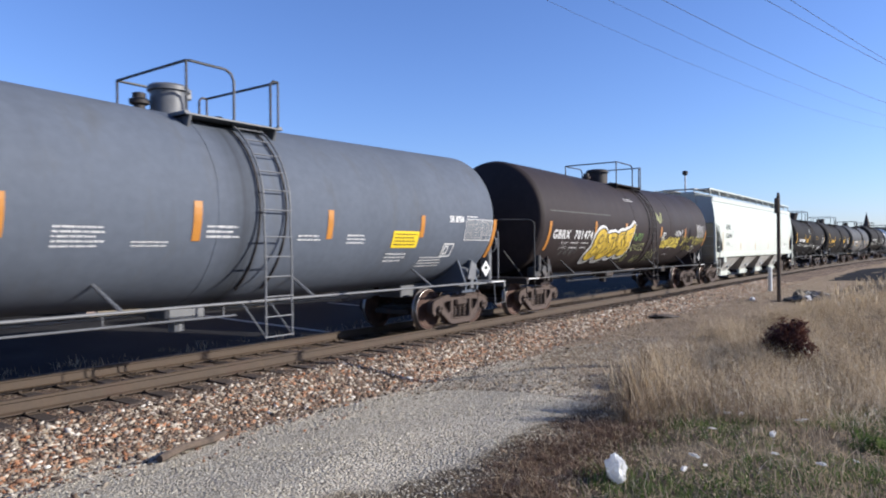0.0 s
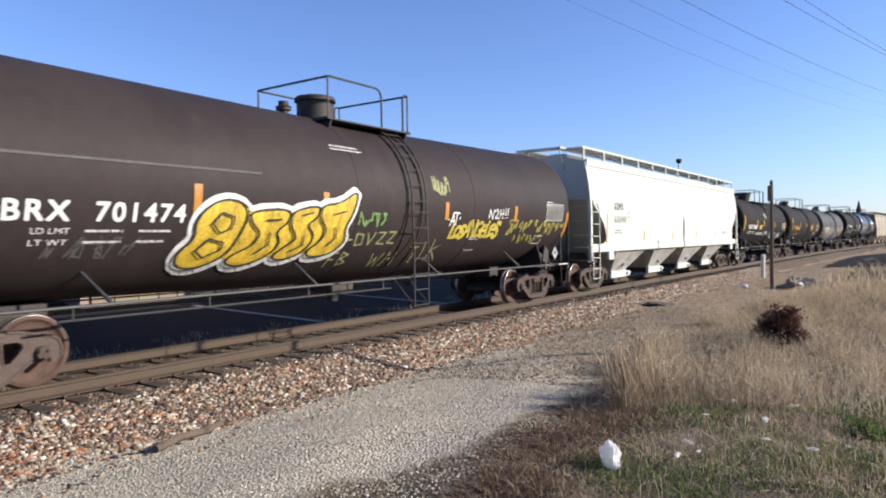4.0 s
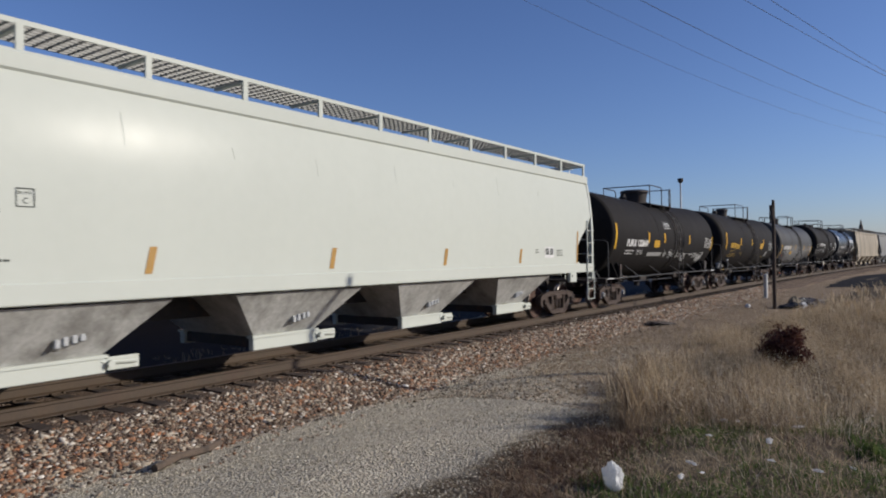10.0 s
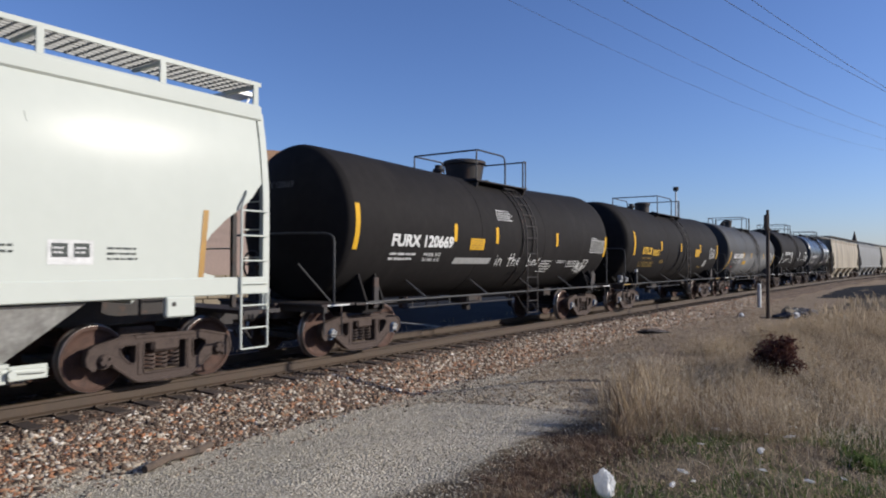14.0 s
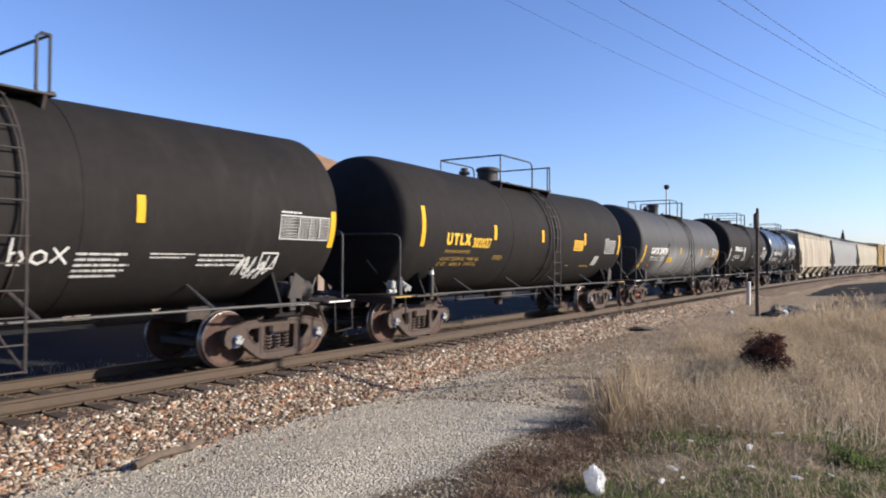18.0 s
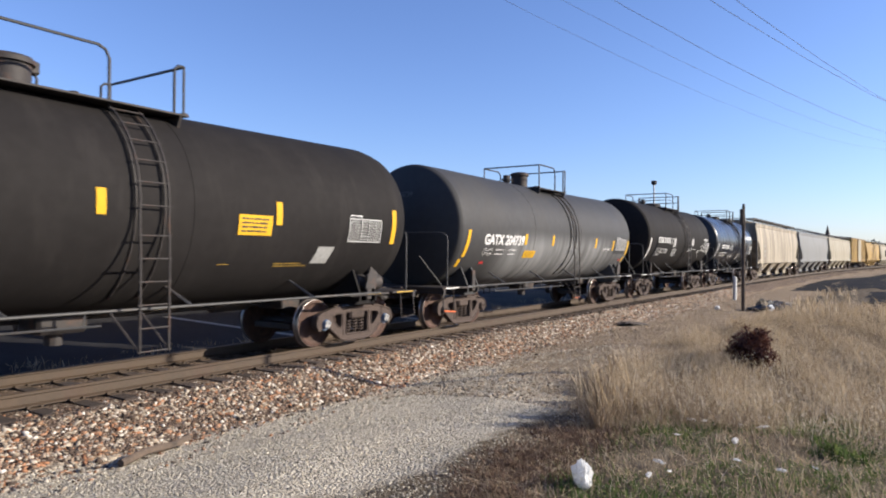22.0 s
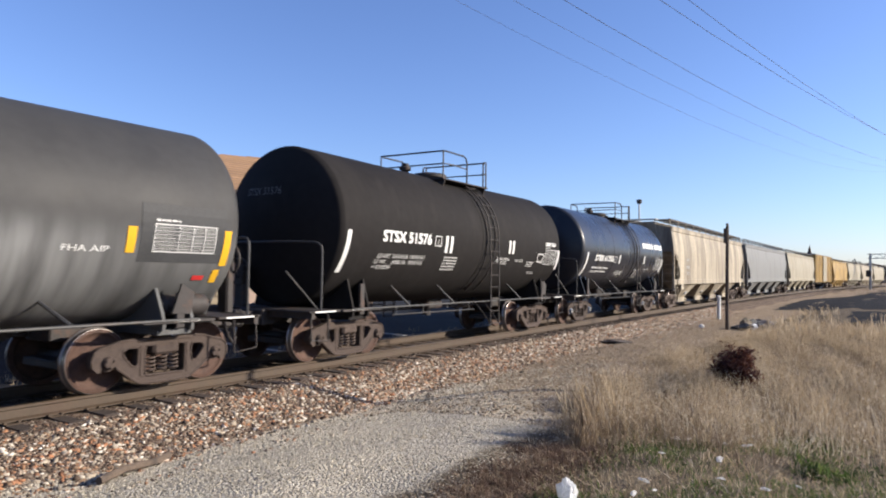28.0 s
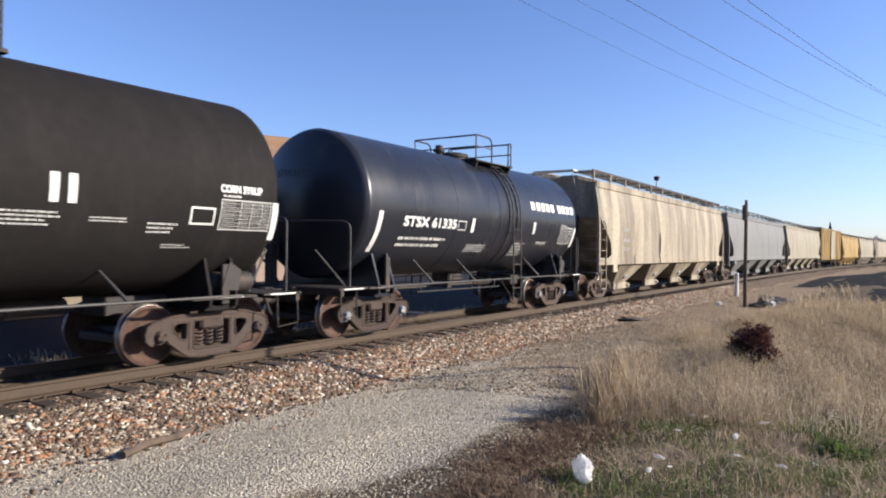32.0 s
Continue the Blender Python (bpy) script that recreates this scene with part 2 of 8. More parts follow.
    "bark": mat("grey_bark", (0.084, 0.07, 0.0595), 0.9, var=0.3, scale=5, bump=0.6, bump_scale=20),
}


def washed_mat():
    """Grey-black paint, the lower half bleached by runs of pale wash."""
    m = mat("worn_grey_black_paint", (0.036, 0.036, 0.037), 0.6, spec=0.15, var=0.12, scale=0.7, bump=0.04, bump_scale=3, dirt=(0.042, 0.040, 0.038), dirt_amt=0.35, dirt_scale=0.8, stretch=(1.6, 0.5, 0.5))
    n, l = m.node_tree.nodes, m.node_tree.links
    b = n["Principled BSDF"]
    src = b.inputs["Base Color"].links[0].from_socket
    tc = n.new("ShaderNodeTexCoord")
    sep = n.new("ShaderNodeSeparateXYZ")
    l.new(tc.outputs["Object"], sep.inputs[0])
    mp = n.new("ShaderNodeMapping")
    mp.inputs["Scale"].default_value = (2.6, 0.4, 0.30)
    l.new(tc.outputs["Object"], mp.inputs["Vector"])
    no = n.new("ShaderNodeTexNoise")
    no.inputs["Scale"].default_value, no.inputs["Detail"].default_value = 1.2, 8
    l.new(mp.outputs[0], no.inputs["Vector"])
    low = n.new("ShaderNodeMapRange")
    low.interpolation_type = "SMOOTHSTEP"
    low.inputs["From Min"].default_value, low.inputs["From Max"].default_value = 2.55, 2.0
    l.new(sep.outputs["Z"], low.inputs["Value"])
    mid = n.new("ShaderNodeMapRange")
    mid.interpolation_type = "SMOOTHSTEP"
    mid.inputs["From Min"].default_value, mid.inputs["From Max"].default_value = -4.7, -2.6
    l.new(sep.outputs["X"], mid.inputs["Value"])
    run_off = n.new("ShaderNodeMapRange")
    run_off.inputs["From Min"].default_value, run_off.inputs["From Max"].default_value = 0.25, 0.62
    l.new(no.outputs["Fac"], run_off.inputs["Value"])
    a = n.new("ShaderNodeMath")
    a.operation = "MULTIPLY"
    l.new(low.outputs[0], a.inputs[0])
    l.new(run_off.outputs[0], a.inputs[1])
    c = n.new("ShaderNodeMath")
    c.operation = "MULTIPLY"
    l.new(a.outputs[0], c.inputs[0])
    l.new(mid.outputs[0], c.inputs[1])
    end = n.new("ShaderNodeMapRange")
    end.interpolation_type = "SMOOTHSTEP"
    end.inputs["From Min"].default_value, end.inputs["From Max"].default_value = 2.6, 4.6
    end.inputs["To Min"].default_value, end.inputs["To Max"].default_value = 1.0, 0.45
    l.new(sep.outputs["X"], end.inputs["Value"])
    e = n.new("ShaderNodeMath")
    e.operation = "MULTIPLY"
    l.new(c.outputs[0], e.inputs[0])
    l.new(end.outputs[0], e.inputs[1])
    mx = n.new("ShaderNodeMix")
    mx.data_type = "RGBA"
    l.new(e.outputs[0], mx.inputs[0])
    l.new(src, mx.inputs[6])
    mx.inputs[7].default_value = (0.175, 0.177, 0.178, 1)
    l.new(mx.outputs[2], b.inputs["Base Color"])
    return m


def streaked_mat():
    """Grey paint, dirt streaks and the ladder's shadow painted down the shell beside it."""
    m = mat("grey_paint", (0.083, 0.095, 0.119), 0.7, spec=0.08, var=0.10, scale=0.8, bump=0.05, bump_scale=3, dirt=(0.075, 0.078, 0.082), dirt_amt=0.25, stretch=(1.5, 0.4, 0.4))
    n, l = m.node_tree.nodes, m.node_tree.links
    b = n["Principled BSDF"]
    src = b.inputs["Base Color"].links[0].from_socket
    tc = n.new("ShaderNodeTexCoord")
    sep = n.new("ShaderNodeSeparateXYZ")
    l.new(tc.outputs["Object"], sep.inputs[0])
    mp = n.new("ShaderNodeMapping")
    mp.inputs["Scale"].default_value = (9.0, 0.5, 0.5)
    l.new(tc.outputs["Object"], mp.inputs["Vector"])
    no = n.new("ShaderNodeTexNoise")
    no.inputs["Scale"].default_value, no.inputs["Detail"].default_value = 1.0, 5
    l.new(mp.outputs[0], no.inputs["Vector"])
    fac = None
    for a, c in ((-0.28, 0.25), (0.62, 0.40)):
        r = n.new("ShaderNodeMapRange")
        r.interpolation_type = "SMOOTHSTEP"
        r.inputs["From Min"].default_value, r.inputs["From Max"].default_value = a, c
        l.new(sep.outputs["X"], r.inputs["Value"])
        k = n.new("ShaderNodeMath")
        k.operation = "MULTIPLY"
        l.new(r.outputs[0], k.inputs[0])
        l.new(fac if fac else no.outputs["Fac"], k.inputs[1])
        fac = k.outputs[0]
    mx = n.new("ShaderNodeMix")
    mx.data_type = "RGBA"
    l.new(fac, mx.inputs[0])
    l.new(src, mx.inputs[6])
    mx.inputs[7].default_value = (0.018, 0.019, 0.020, 1)
    l.new(mx.outputs[2], b.inputs["Base Color"])
    return m


M["grey"] = streaked_mat()
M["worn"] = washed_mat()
M["stones"] = island_mat("ballast_stones", [(0.0, (0.030, 0.022, 0.018)), (0.18, (0.085, 0.060, 0.044)), (0.34, (0.19, 0.125, 0.080)), (0.47, (0.28, 0.125, 0.062)), (0.58, (0.20, 0.165, 0.125)), (0.76, (0.30, 0.25, 0.19)), (0.92, (0.38, 0.335, 0.275)), (1.0, (0.55, 0.51, 0.45))])
M["rust_stones"] = island_mat("rust_stained_stones", [(0.0, (0.07, 0.042, 0.028)), (0.3, (0.22, 0.100, 0.052)), (0.55, (0.30, 0.155, 0.085)), (0.8, (0.28, 0.21, 0.15)), (1.0, (0.45, 0.38, 0.31))])
M["pebbles"] = island_mat("gravel_pebbles", [(0.0, (0.17, 0.148, 0.108)), (0.3, (0.31, 0.275, 0.207)), (0.65, (0.44, 0.395, 0.308)), (1.0, (0.62, 0.57, 0.465))])
M["dirt_pebbles"] = island_mat("dusty_pebbles", [(0.0, (0.09, 0.066, 0.044)), (0.5, (0.24, 0.185, 0.128)), (1.0, (0.42, 0.35, 0.265))])
M["dry"] = island_mat("dry_grass", [(0.0, (0.20, 0.145, 0.085)), (0.35, (0.35, 0.268, 0.170)), (0.7, (0.48, 0.385, 0.262)), (1.0, (0.60, 0.50, 0.365))], through=0.4)
M["pale"] = island_mat("bleached_stalks", [(0.0, (0.40, 0.33, 0.23)), (1.0, (0.72, 0.64, 0.51))], through=0.4)
M["dark"] = island_mat("dead_weeds", [(0.0, (0.040, 0.023, 0.016)), (0.6, (0.108, 0.064, 0.044)), (1.0, (0.235, 0.160, 0.108))], through=0.25)
M["green"] = island_mat("green_weeds", [(0.0, (0.035, 0.063, 0.014)), (0.6, (0.0805, 0.122, 0.0315)), (1.0, (0.14, 0.175, 0.056))], through=0.35)
M["brown_grass"] = island_mat("brown_grass", [(0.0, (0.10, 0.070, 0.047)), (0.5, (0.23, 0.170, 0.115)), (1.0, (0.38, 0.30, 0.21))], through=0.3)
M["bag"] = island_mat("thin_white_plastic", [(0.0, (0.74, 0.74, 0.73)), (1.0, (0.80, 0.80, 0.79))], 0.45, through=0.45)
M["red_bush"] = island_mat("reddish_bush", [(0.0, (0.0315, 0.0126, 0.0098)), (0.6, (0.091, 0.035, 0.0252)), (1.0, (0.168, 0.0805, 0.0525))], through=0.2)
# crown colours are lightened to carry the haze of the distance
M["leaf"] = island_mat("hazed_far_foliage", [(0.0, (0.09, 0.09, 0.075)), (0.6, (0.14, 0.13, 0.11)), (1.0, (0.2, 0.18, 0.15))])


def ground_mat():
    """Soil, gravel and dry turf, blended by where the ground lies along the line."""
    m = bpy.data.materials.new("ground_surface")
    m.use_nodes = True
    n, l = m.node_tree.nodes, m.node_tree.links
    b = n["Principled BSDF"]
    tc = n.new("ShaderNodeTexCoord")

    def noise_node(scale, detail=6, rough=0.6):
        t = n.new("ShaderNodeTexNoise")
        t.inputs["Scale"].default_value, t.inputs["Detail"].default_value, t.inputs["Roughness"].default_value = scale, detail, rough
        l.new(tc.outputs["Object"], t.inputs["Vector"])
        return t

    def ramp(src, stops):
        r = n.new("ShaderNodeValToRGB")
        e = r.color_ramp.elements
        e[0].position, e[0].color = stops[0][0], (*stops[0][1], 1)
        e[1].position, e[1].color = stops[-1][0], (*stops[-1][1], 1)
        for p, c in stops[1:-1]:
            k = e.new(p)
            k.color = (*c, 1)
        l.new(src, r.inputs[0])
        return r.outputs[0]

    def mixc(fac, a, c):
        x = n.new("ShaderNodeMix")
        x.data_type = "RGBA"
        l.new(fac, x.inputs[0])
        l.new(a, x.inputs[6])
        l.new(c, x.inputs[7])
        return x.outputs[2]

    vor = n.new("ShaderNodeTexVoronoi")
    vor.inputs["Scale"].default_value = 34
    l.new(tc.outputs["Object"], vor.inputs["Vector"])
    vor2 = n.new("ShaderNodeTexVoronoi")
    vor2.inputs["Scale"].default_value = 75
    l.new(tc.outputs["Object"], vor2.inputs["Vector"])
    sep = n.new("ShaderNodeSeparateColor")
    l.new(vor.outputs["Color"], sep.inputs[0])
    sep2 = n.new("ShaderNodeSeparateColor")
    l.new(vor2.outputs["Color"], sep2.inputs[0])
    gravel_a = ramp(sep.outputs[0], [(0.0, (0.175, 0.152, 0.115)), (0.5, (0.385, 0.342, 0.270)), (1.0, (0.585, 0.530, 0.435))])
    gravel_b = ramp(sep2.outputs[1], [(0.0, (0.21, 0.183, 0.138)), (0.6, (0.385, 0.342, 0.270)), (1.0, (0.55, 0.497, 0.405))])
    big = noise_node(0.45)
    med = noise_node(2.6)
    fine = noise_node(26, 5)
    gravel = mixc(med.outputs["Fac"], gravel_a, gravel_b)
    dirt = ramp(fine.outputs["Fac"], [(0.3, (0.125, 0.090, 0.058)), (0.5, (0.225, 0.170, 0.115)), (0.7, (0.32, 0.252, 0.178))])
    soil = ramp(med.outputs["Fac"], [(0.3, (0.0525, 0.0385, 0.0266)), (0.55, (0.119, 0.091, 0.0595)), (0.75, (0.182, 0.147, 0.098))])
    sub = ramp(sep.outputs[1], [(0.0, (0.034, 0.024, 0.018)), (0.4, (0.090, 0.060, 0.043)), (0.75, (0.150, 0.108, 0.080)), (1.0, (0.24, 0.19, 0.15))])
    at = n.new("ShaderNodeAttribute")
    at.attribute_name = "zone"
    zs = n.new("ShaderNodeSeparateColor")
    l.new(at.outputs["Color"], zs.inputs[0])

    def soft(ch, width):
        a = n.new("ShaderNodeMath")
        a.operation = "SUBTRACT"
        a.inputs[1].default_value = 0.5
        l.new(med.outputs["Fac"], a.inputs[0])
        c = n.new("ShaderNodeMath")
        c.operation = "MULTIPLY_ADD"
        c.inputs[1].default_value = width
        l.new(a.outputs[0], c.inputs[0])
        l.new(ch, c.inputs[2])
        r = n.new("ShaderNodeMapRange")
        r.inputs["From Min"].default_value, r.inputs["From Max"].default_value = 0.35, 0.65
        l.new(c.outputs[0], r.inputs["Value"])
        return r.outputs[0]

    out = mixc(soft(zs.outputs[0], 1.0), dirt, gravel)
    out = mixc(soft(zs.outputs[1], 1.0), out, soil)
    out = mixc(soft(zs.outputs[2], 0.6), out, sub)
    l.new(out, b.inputs["Base Color"])
    b.inputs["Roughness"].default_value = 0.95
    b.inputs["Specular IOR Level"].default_value = 0.2
    h1 = n.new("ShaderNodeMath")
    h1.operation = "MULTIPLY_ADD"
    h1.inputs[1].default_value = -1.0
    l.new(vor.outputs["Distance"], h1.inputs[0])
    l.new(fine.outputs["Fac"], h1.inputs[2])
    bp = n.new("ShaderNodeBump")
    bp.inputs["Strength"].default_value, bp.inputs["Distance"].default_value = 0.9, 0.03
    l.new(h1.outputs[0], bp.inputs["Height"])
    l.new(bp.outputs[0], b.inputs["Normal"])
    return m


M["ground"] = ground_mat()


# ---- mesh helpers ----
class Shape:
    """Vertices and faces of one mesh, put together from simple solids."""

    def __init__(self):
        self.v, self.f = [], []

    def add(self, vs, fs):
        k = len(self.v)
        self.v += [tuple(p) for p in vs]
        self.f += [tuple(i + k for i in q) for q in fs]
        return self

    def box(self, x0, x1, y0, y1, z0, z1, bev=0.0):
        if bev <= 0:
            vs = [(x, y, z) for z in (z0, z1) for y in (y0, y1) for x in (x0, x1)]
            return self.add(vs, [(0, 2, 3, 1), (4, 5, 7, 6), (0, 1, 5, 4), (2, 6, 7, 3), (0, 4, 6, 2), (1, 3, 7, 5)])
        b = min(bev, (x1 - x0) / 2.01, (y1 - y0) / 2.01, (z1 - z0) / 2.01)
        prof = [(x0 + b, y0), (x1 - b, y0), (x1, y0 + b), (x1, y1 - b), (x1 - b, y1), (x0 + b, y1), (x0, y1 - b), (x0, y0 + b)]
        ins = [(x0 + b, y0 + b), (x1 - b, y0 + b), (x1 - b, y0 + b), (x1 - b, y1 - b), (x1 - b, y1 - b), (x0 + b, y1 - b), (x0 + b, y1 - b), (x0 + b, y0 + b)]
        vs = [(x, y, z0) for x, y in ins] + [(x, y, z0 + b) for x, y in prof] + [(x, y, z1 - b) for x, y in prof] + [(x, y, z1) for x, y in ins]
        fs = [tuple(range(7, -1, -1)), tuple(range(24, 32))]
        for r in range(3):
            fs += [(r * 8 + i, r * 8 + (i + 1) % 8, r * 8 + 8 + (i + 1) % 8, r * 8 + 8 + i) for i in range(8)]
        return self.add(vs, fs)

    def cyl(self, p0, p1, r0, r1=None, n=10, cap=True):
        r1 = r0 if r1 is None else r1
        p0, p1 = Vector(p0), Vector(p1)
        d = (p1 - p0).normalized()
        a = d.orthogonal().normalized()
        c = d.cross(a)
        ring = [a * math.cos(2 * math.pi * i / n) + c * math.sin(2 * math.pi * i / n) for i in range(n)]
        vs = [p0 + q * r0 for q in ring] + [p1 + q * r1 for q in ring]
        fs = [(i, (i + 1) % n, n + (i + 1) % n, n + i) for i in range(n)]
        if cap:
            fs += [tuple(range(n - 1, -1, -1)), tuple(range(n, 2 * n))]
        return self.add(vs, fs)

    def tube(self, pts, r, n=6):
        pts = [Vector(p) for p in pts]
        vs, fs = [], []
        a = None
        for i, p in enumerate(pts):
            d = (pts[min(i + 1, len(pts) - 1)] - pts[max(i - 1, 0)]).normalized()
            if a is None:
                a = d.orthogonal().normalized()
            a = (a - d * a.dot(d)).normalized()
            c = d.cross(a)
            vs += [p + (a * math.cos(2 * math.pi * k / n) + c * math.sin(2 * math.pi * k / n)) * r for k in range(n)]
            if i:
                fs += [((i - 1) * n + k, (i - 1) * n + (k + 1) % n, i * n + (k + 1) % n, i * n + k) for k in range(n)]
        fs += [tuple(range(n - 1, -1, -1)), tuple(range((len(pts) - 1) * n, len(pts) * n))]
        return self.add(vs, fs)

    def lathe(self, prof, n=24, axis="y", at=(0, 0, 0)):
        """prof: (along, radius) pairs."""
        vs, fs = [], []
        for t, r in prof:
            for k in range(n):
                c, s = math.cos(2 * math.pi * k / n) * r, math.sin(2 * math.pi * k / n) * r
                p = {"x": (t, c, s), "y": (c, t, s), "z": (c, s, t)}[axis]
                vs.append((p[0] + at[0], p[1] + at[1], p[2] + at[2]))
        for i in range(len(prof) - 1):
            for k in range(n):
                q = (i * n + k, i * n + (k + 1) % n, (i + 1) * n + (k + 1) % n, (i + 1) * n + k)
                fs.append(q if axis != "y" else q[::-1])
        return self.add(vs, fs)

    def prism(self, poly, y0, y1):
        """poly in (x, z), pulled along y."""
        n = len(poly)
        vs = [(x, y0, z) for x, z in poly] + [(x, y1, z) for x, z in poly]
        return self.add(vs, [tuple(range(n)), tuple(range(2 * n - 1, n - 1, -1))] + [(i, n + i, n + (i + 1) % n, (i + 1) % n) for i in range(n)])

    def prism_x(self, poly, x0, x1):
        """poly in (y, z), pulled along x."""
        n = len(poly)
        vs = [(x0, y, z) for y, z in poly] + [(x1, y, z) for y, z in poly]
        return self.add(vs, [tuple(range(n - 1, -1, -1)), tuple(range(n, 2 * n))] + [(i, (i + 1) % n, n + (i + 1) % n, n + i) for i in range(n)])

    def mesh(self, name, material, smooth=35):
        me = bpy.data.meshes.new(name)
        me.from_pydata(self.v, [], self.f)
        me.materials.append(material)
        if smooth:
            me.shade_smooth()
            me.set_sharp_from_angle(angle=radians(smooth))
        return me


def part(name, shape, material, parent=None, label="", smooth=35, at=None, category="", group="", kind=""):
    me = shape if isinstance(shape, bpy.types.Mesh) else shape.mesh(name, material, smooth)
    ob = new(name, me)
    if parent:
        ob.parent = parent
    if at is not None:
        ob.matrix_basis = at
    return tagged(ob, label, category, group, kind)


def bulk(name, verts, faces, material, label="", kind="stuff", category="", parent=None):
    """Many small pieces in one mesh out of arrays; all faces have the same number of corners."""
    me = bpy.data.meshes.new(name)
    nv, nf, k = len(verts), len(faces), faces.shape[1]
    me.vertices.add(nv)
    me.vertices.foreach_set("co", np.ascontiguousarray(verts, dtype=np.float32).ravel())
    me.loops.add(nf * k)
    me.loops.foreach_set("vertex_index", np.ascontiguousarray(faces, dtype=np.int32).ravel())
    me.polygons.add(nf)
    me.polygons.foreach_set("loop_start", np.arange(0, nf * k, k, dtype=np.int32))
    me.update(calc_edges=True)
    me.materials.append(material)
    ob = new(name, me)
    if parent:
        ob.parent = parent
    return tagged(ob, label, category, kind=kind)


def bend(s):
    """Where the track's centre line lies s metres on, and its heading."""
    u = max(s - BEND_S, 0.0)
    th = u / BEND_R
    x = s if s < BEND_S else BEND_S + BEND_R * math.sin(th)
    return x, TRACK_Y - BEND_R * (1 - math.cos(th)), th


def on_track(s, lat, z):
    x, y, th = bend(s)
    return Vector((x - math.sin(th) * lat, y - math.cos(th) * lat, z))


def lateral(x, y):
    """Distance from the track's centre line, towards the camera's side."""
    u = np.maximum(np.asarray(x, dtype=float) - BEND_S, 0)
    return TRACK_Y - np.minimum(u, 400) ** 2 / (2 * BEND_R) - np.maximum(u - 400, 0) * 0.3 - y


def step(a, b, v):
    t = np.clip((v - a) / (b - a), 0, 1)
    return t * t * (3 - 2 * t)


def height(x, y):
    """Lie of the land."""
    x, y = np.asarray(x, dtype=float), np.asarray(y, dtype=float)
    l = lateral(x, y)
    z = np.where(np.abs(l) < 1.5, 0.33, 0.33 * np.clip((2.65 - np.abs(l)) / 1.15, 0, 1))
    bank = 0.47 - 0.15 * step(6.0, 11.5, x)
    near = 1 - step(18, 28, x)
    z = z + 0.115 * np.clip(l - 2.6, 0, 2.6) * near + (bank - 0.299 * near) * step(5.7, 8.6, l)
    roll = 0.035 * np.sin(x * 1.3 + 2 * np.sin(y * 0.9)) * np.cos(y * 1.7 + 0.4) + 0.02 * np.sin(x * 3.1 + y * 2.3)
    return z + roll * step(2.4, 3.4, np.abs(l)) * (1 - 0.6 * step(60, 120, np.abs(x))) + 0.05 * np.sin(x * 0.31 + 1) * step(5, 8, l)


# ---- ground, road and track ----
def build_ground():
    def axis(lo, hi, fine_lo, fine_hi, d):
        a = list(np.arange(fine_lo, fine_hi + d / 2, d))
        k, v = d, fine_hi
        while v < hi:
            k *= 1.35
            v += k
            a.append(v)
        k, v = d, fine_lo
        while v > lo:
            k *= 1.35
            v -= k
            a.insert(0, v)
        return np.array(a)

    xs = axis(-2600, 2600, -4, 56, 0.24)
    ys = axis(-2600, 2600, -6, 14, 0.16)
    gx, gy = np.meshgrid(xs, ys)
    z = height(gx, gy)
    far = np.hypot(gx, gy)
    z = z * (1 - step(150, 400, far))
    nx, ny = len(xs), len(ys)
    v = np.stack([gx, gy, z], -1).reshape(-1, 3)
    i = np.arange(nx * ny).reshape(ny, nx)
    f = np.stack([i[:-1, :-1], i[:-1, 1:], i[1:, 1:], i[1:, :-1]], -1).reshape(-1, 4)
    ob = bulk("ground", v, f, M["ground"], "gravel, dirt and dry turf beside the railway", "structure", "ground")
    ob.data.shade_smooth()
    l = lateral(gx, gy)
    wob = 0.25 * np.sin(gx * 0.7) + 0.15 * np.sin(gx * 1.9 + 1)
    road = step(2.3, 2.9, l + wob * 0.5) * (1 - 0.9 * step(8.0, 14, gx + 1.2 * (l - 4)))
    turf = step(5.6, 6.6, l + wob) 
    sub = 1 - step(2.2, 2.9, np.abs(l) + wob * 0.4)
    col = np.stack([road, np.clip(turf, 0, 1), sub, np.ones_like(sub)], -1).reshape(-1, 4).astype(np.float32)
    at = ob.data.attributes.new("zone", "FLOAT_COLOR", "POINT")
    at.data.foreach_set("color", col.ravel())
    return ob


ground = build_ground()


def rail_shape(side):
    """One rail: head, web and foot drawn along the bend, in its own outline."""
    prof = [(-0.037, RZ - 0.004), (-0.03, RZ), (0.03, RZ), (0.037, RZ - 0.004), (0.036, RZ - 0.035), (0.012, RZ - 0.05), (0.010, RZ - 0.15), (0.075, RZ - 0.172), (0.075, RZ - 0.186),
            (-0.075, RZ - 0.186), (-0.075, RZ - 0.172), (-0.010, RZ - 0.15), (-0.012, RZ - 0.05), (-0.036, RZ - 0.035)]
    ss = list(np.arange(-40, 60, 2.0)) + list(np.arange(60, 261, 5.0))
    sh = Shape()
    n = len(prof)
    for j, s in enumerate(ss):
        for dl, z in prof:
            sh.v.append(tuple(on_track(s, side * 0.7525 + dl, z)))
        if j:
            a, b = (j - 1) * n, j * n
            sh.f += [(a + k, a + (k + 1) % n, b + (k + 1) % n, b + k) for k in range(n)]
    return sh


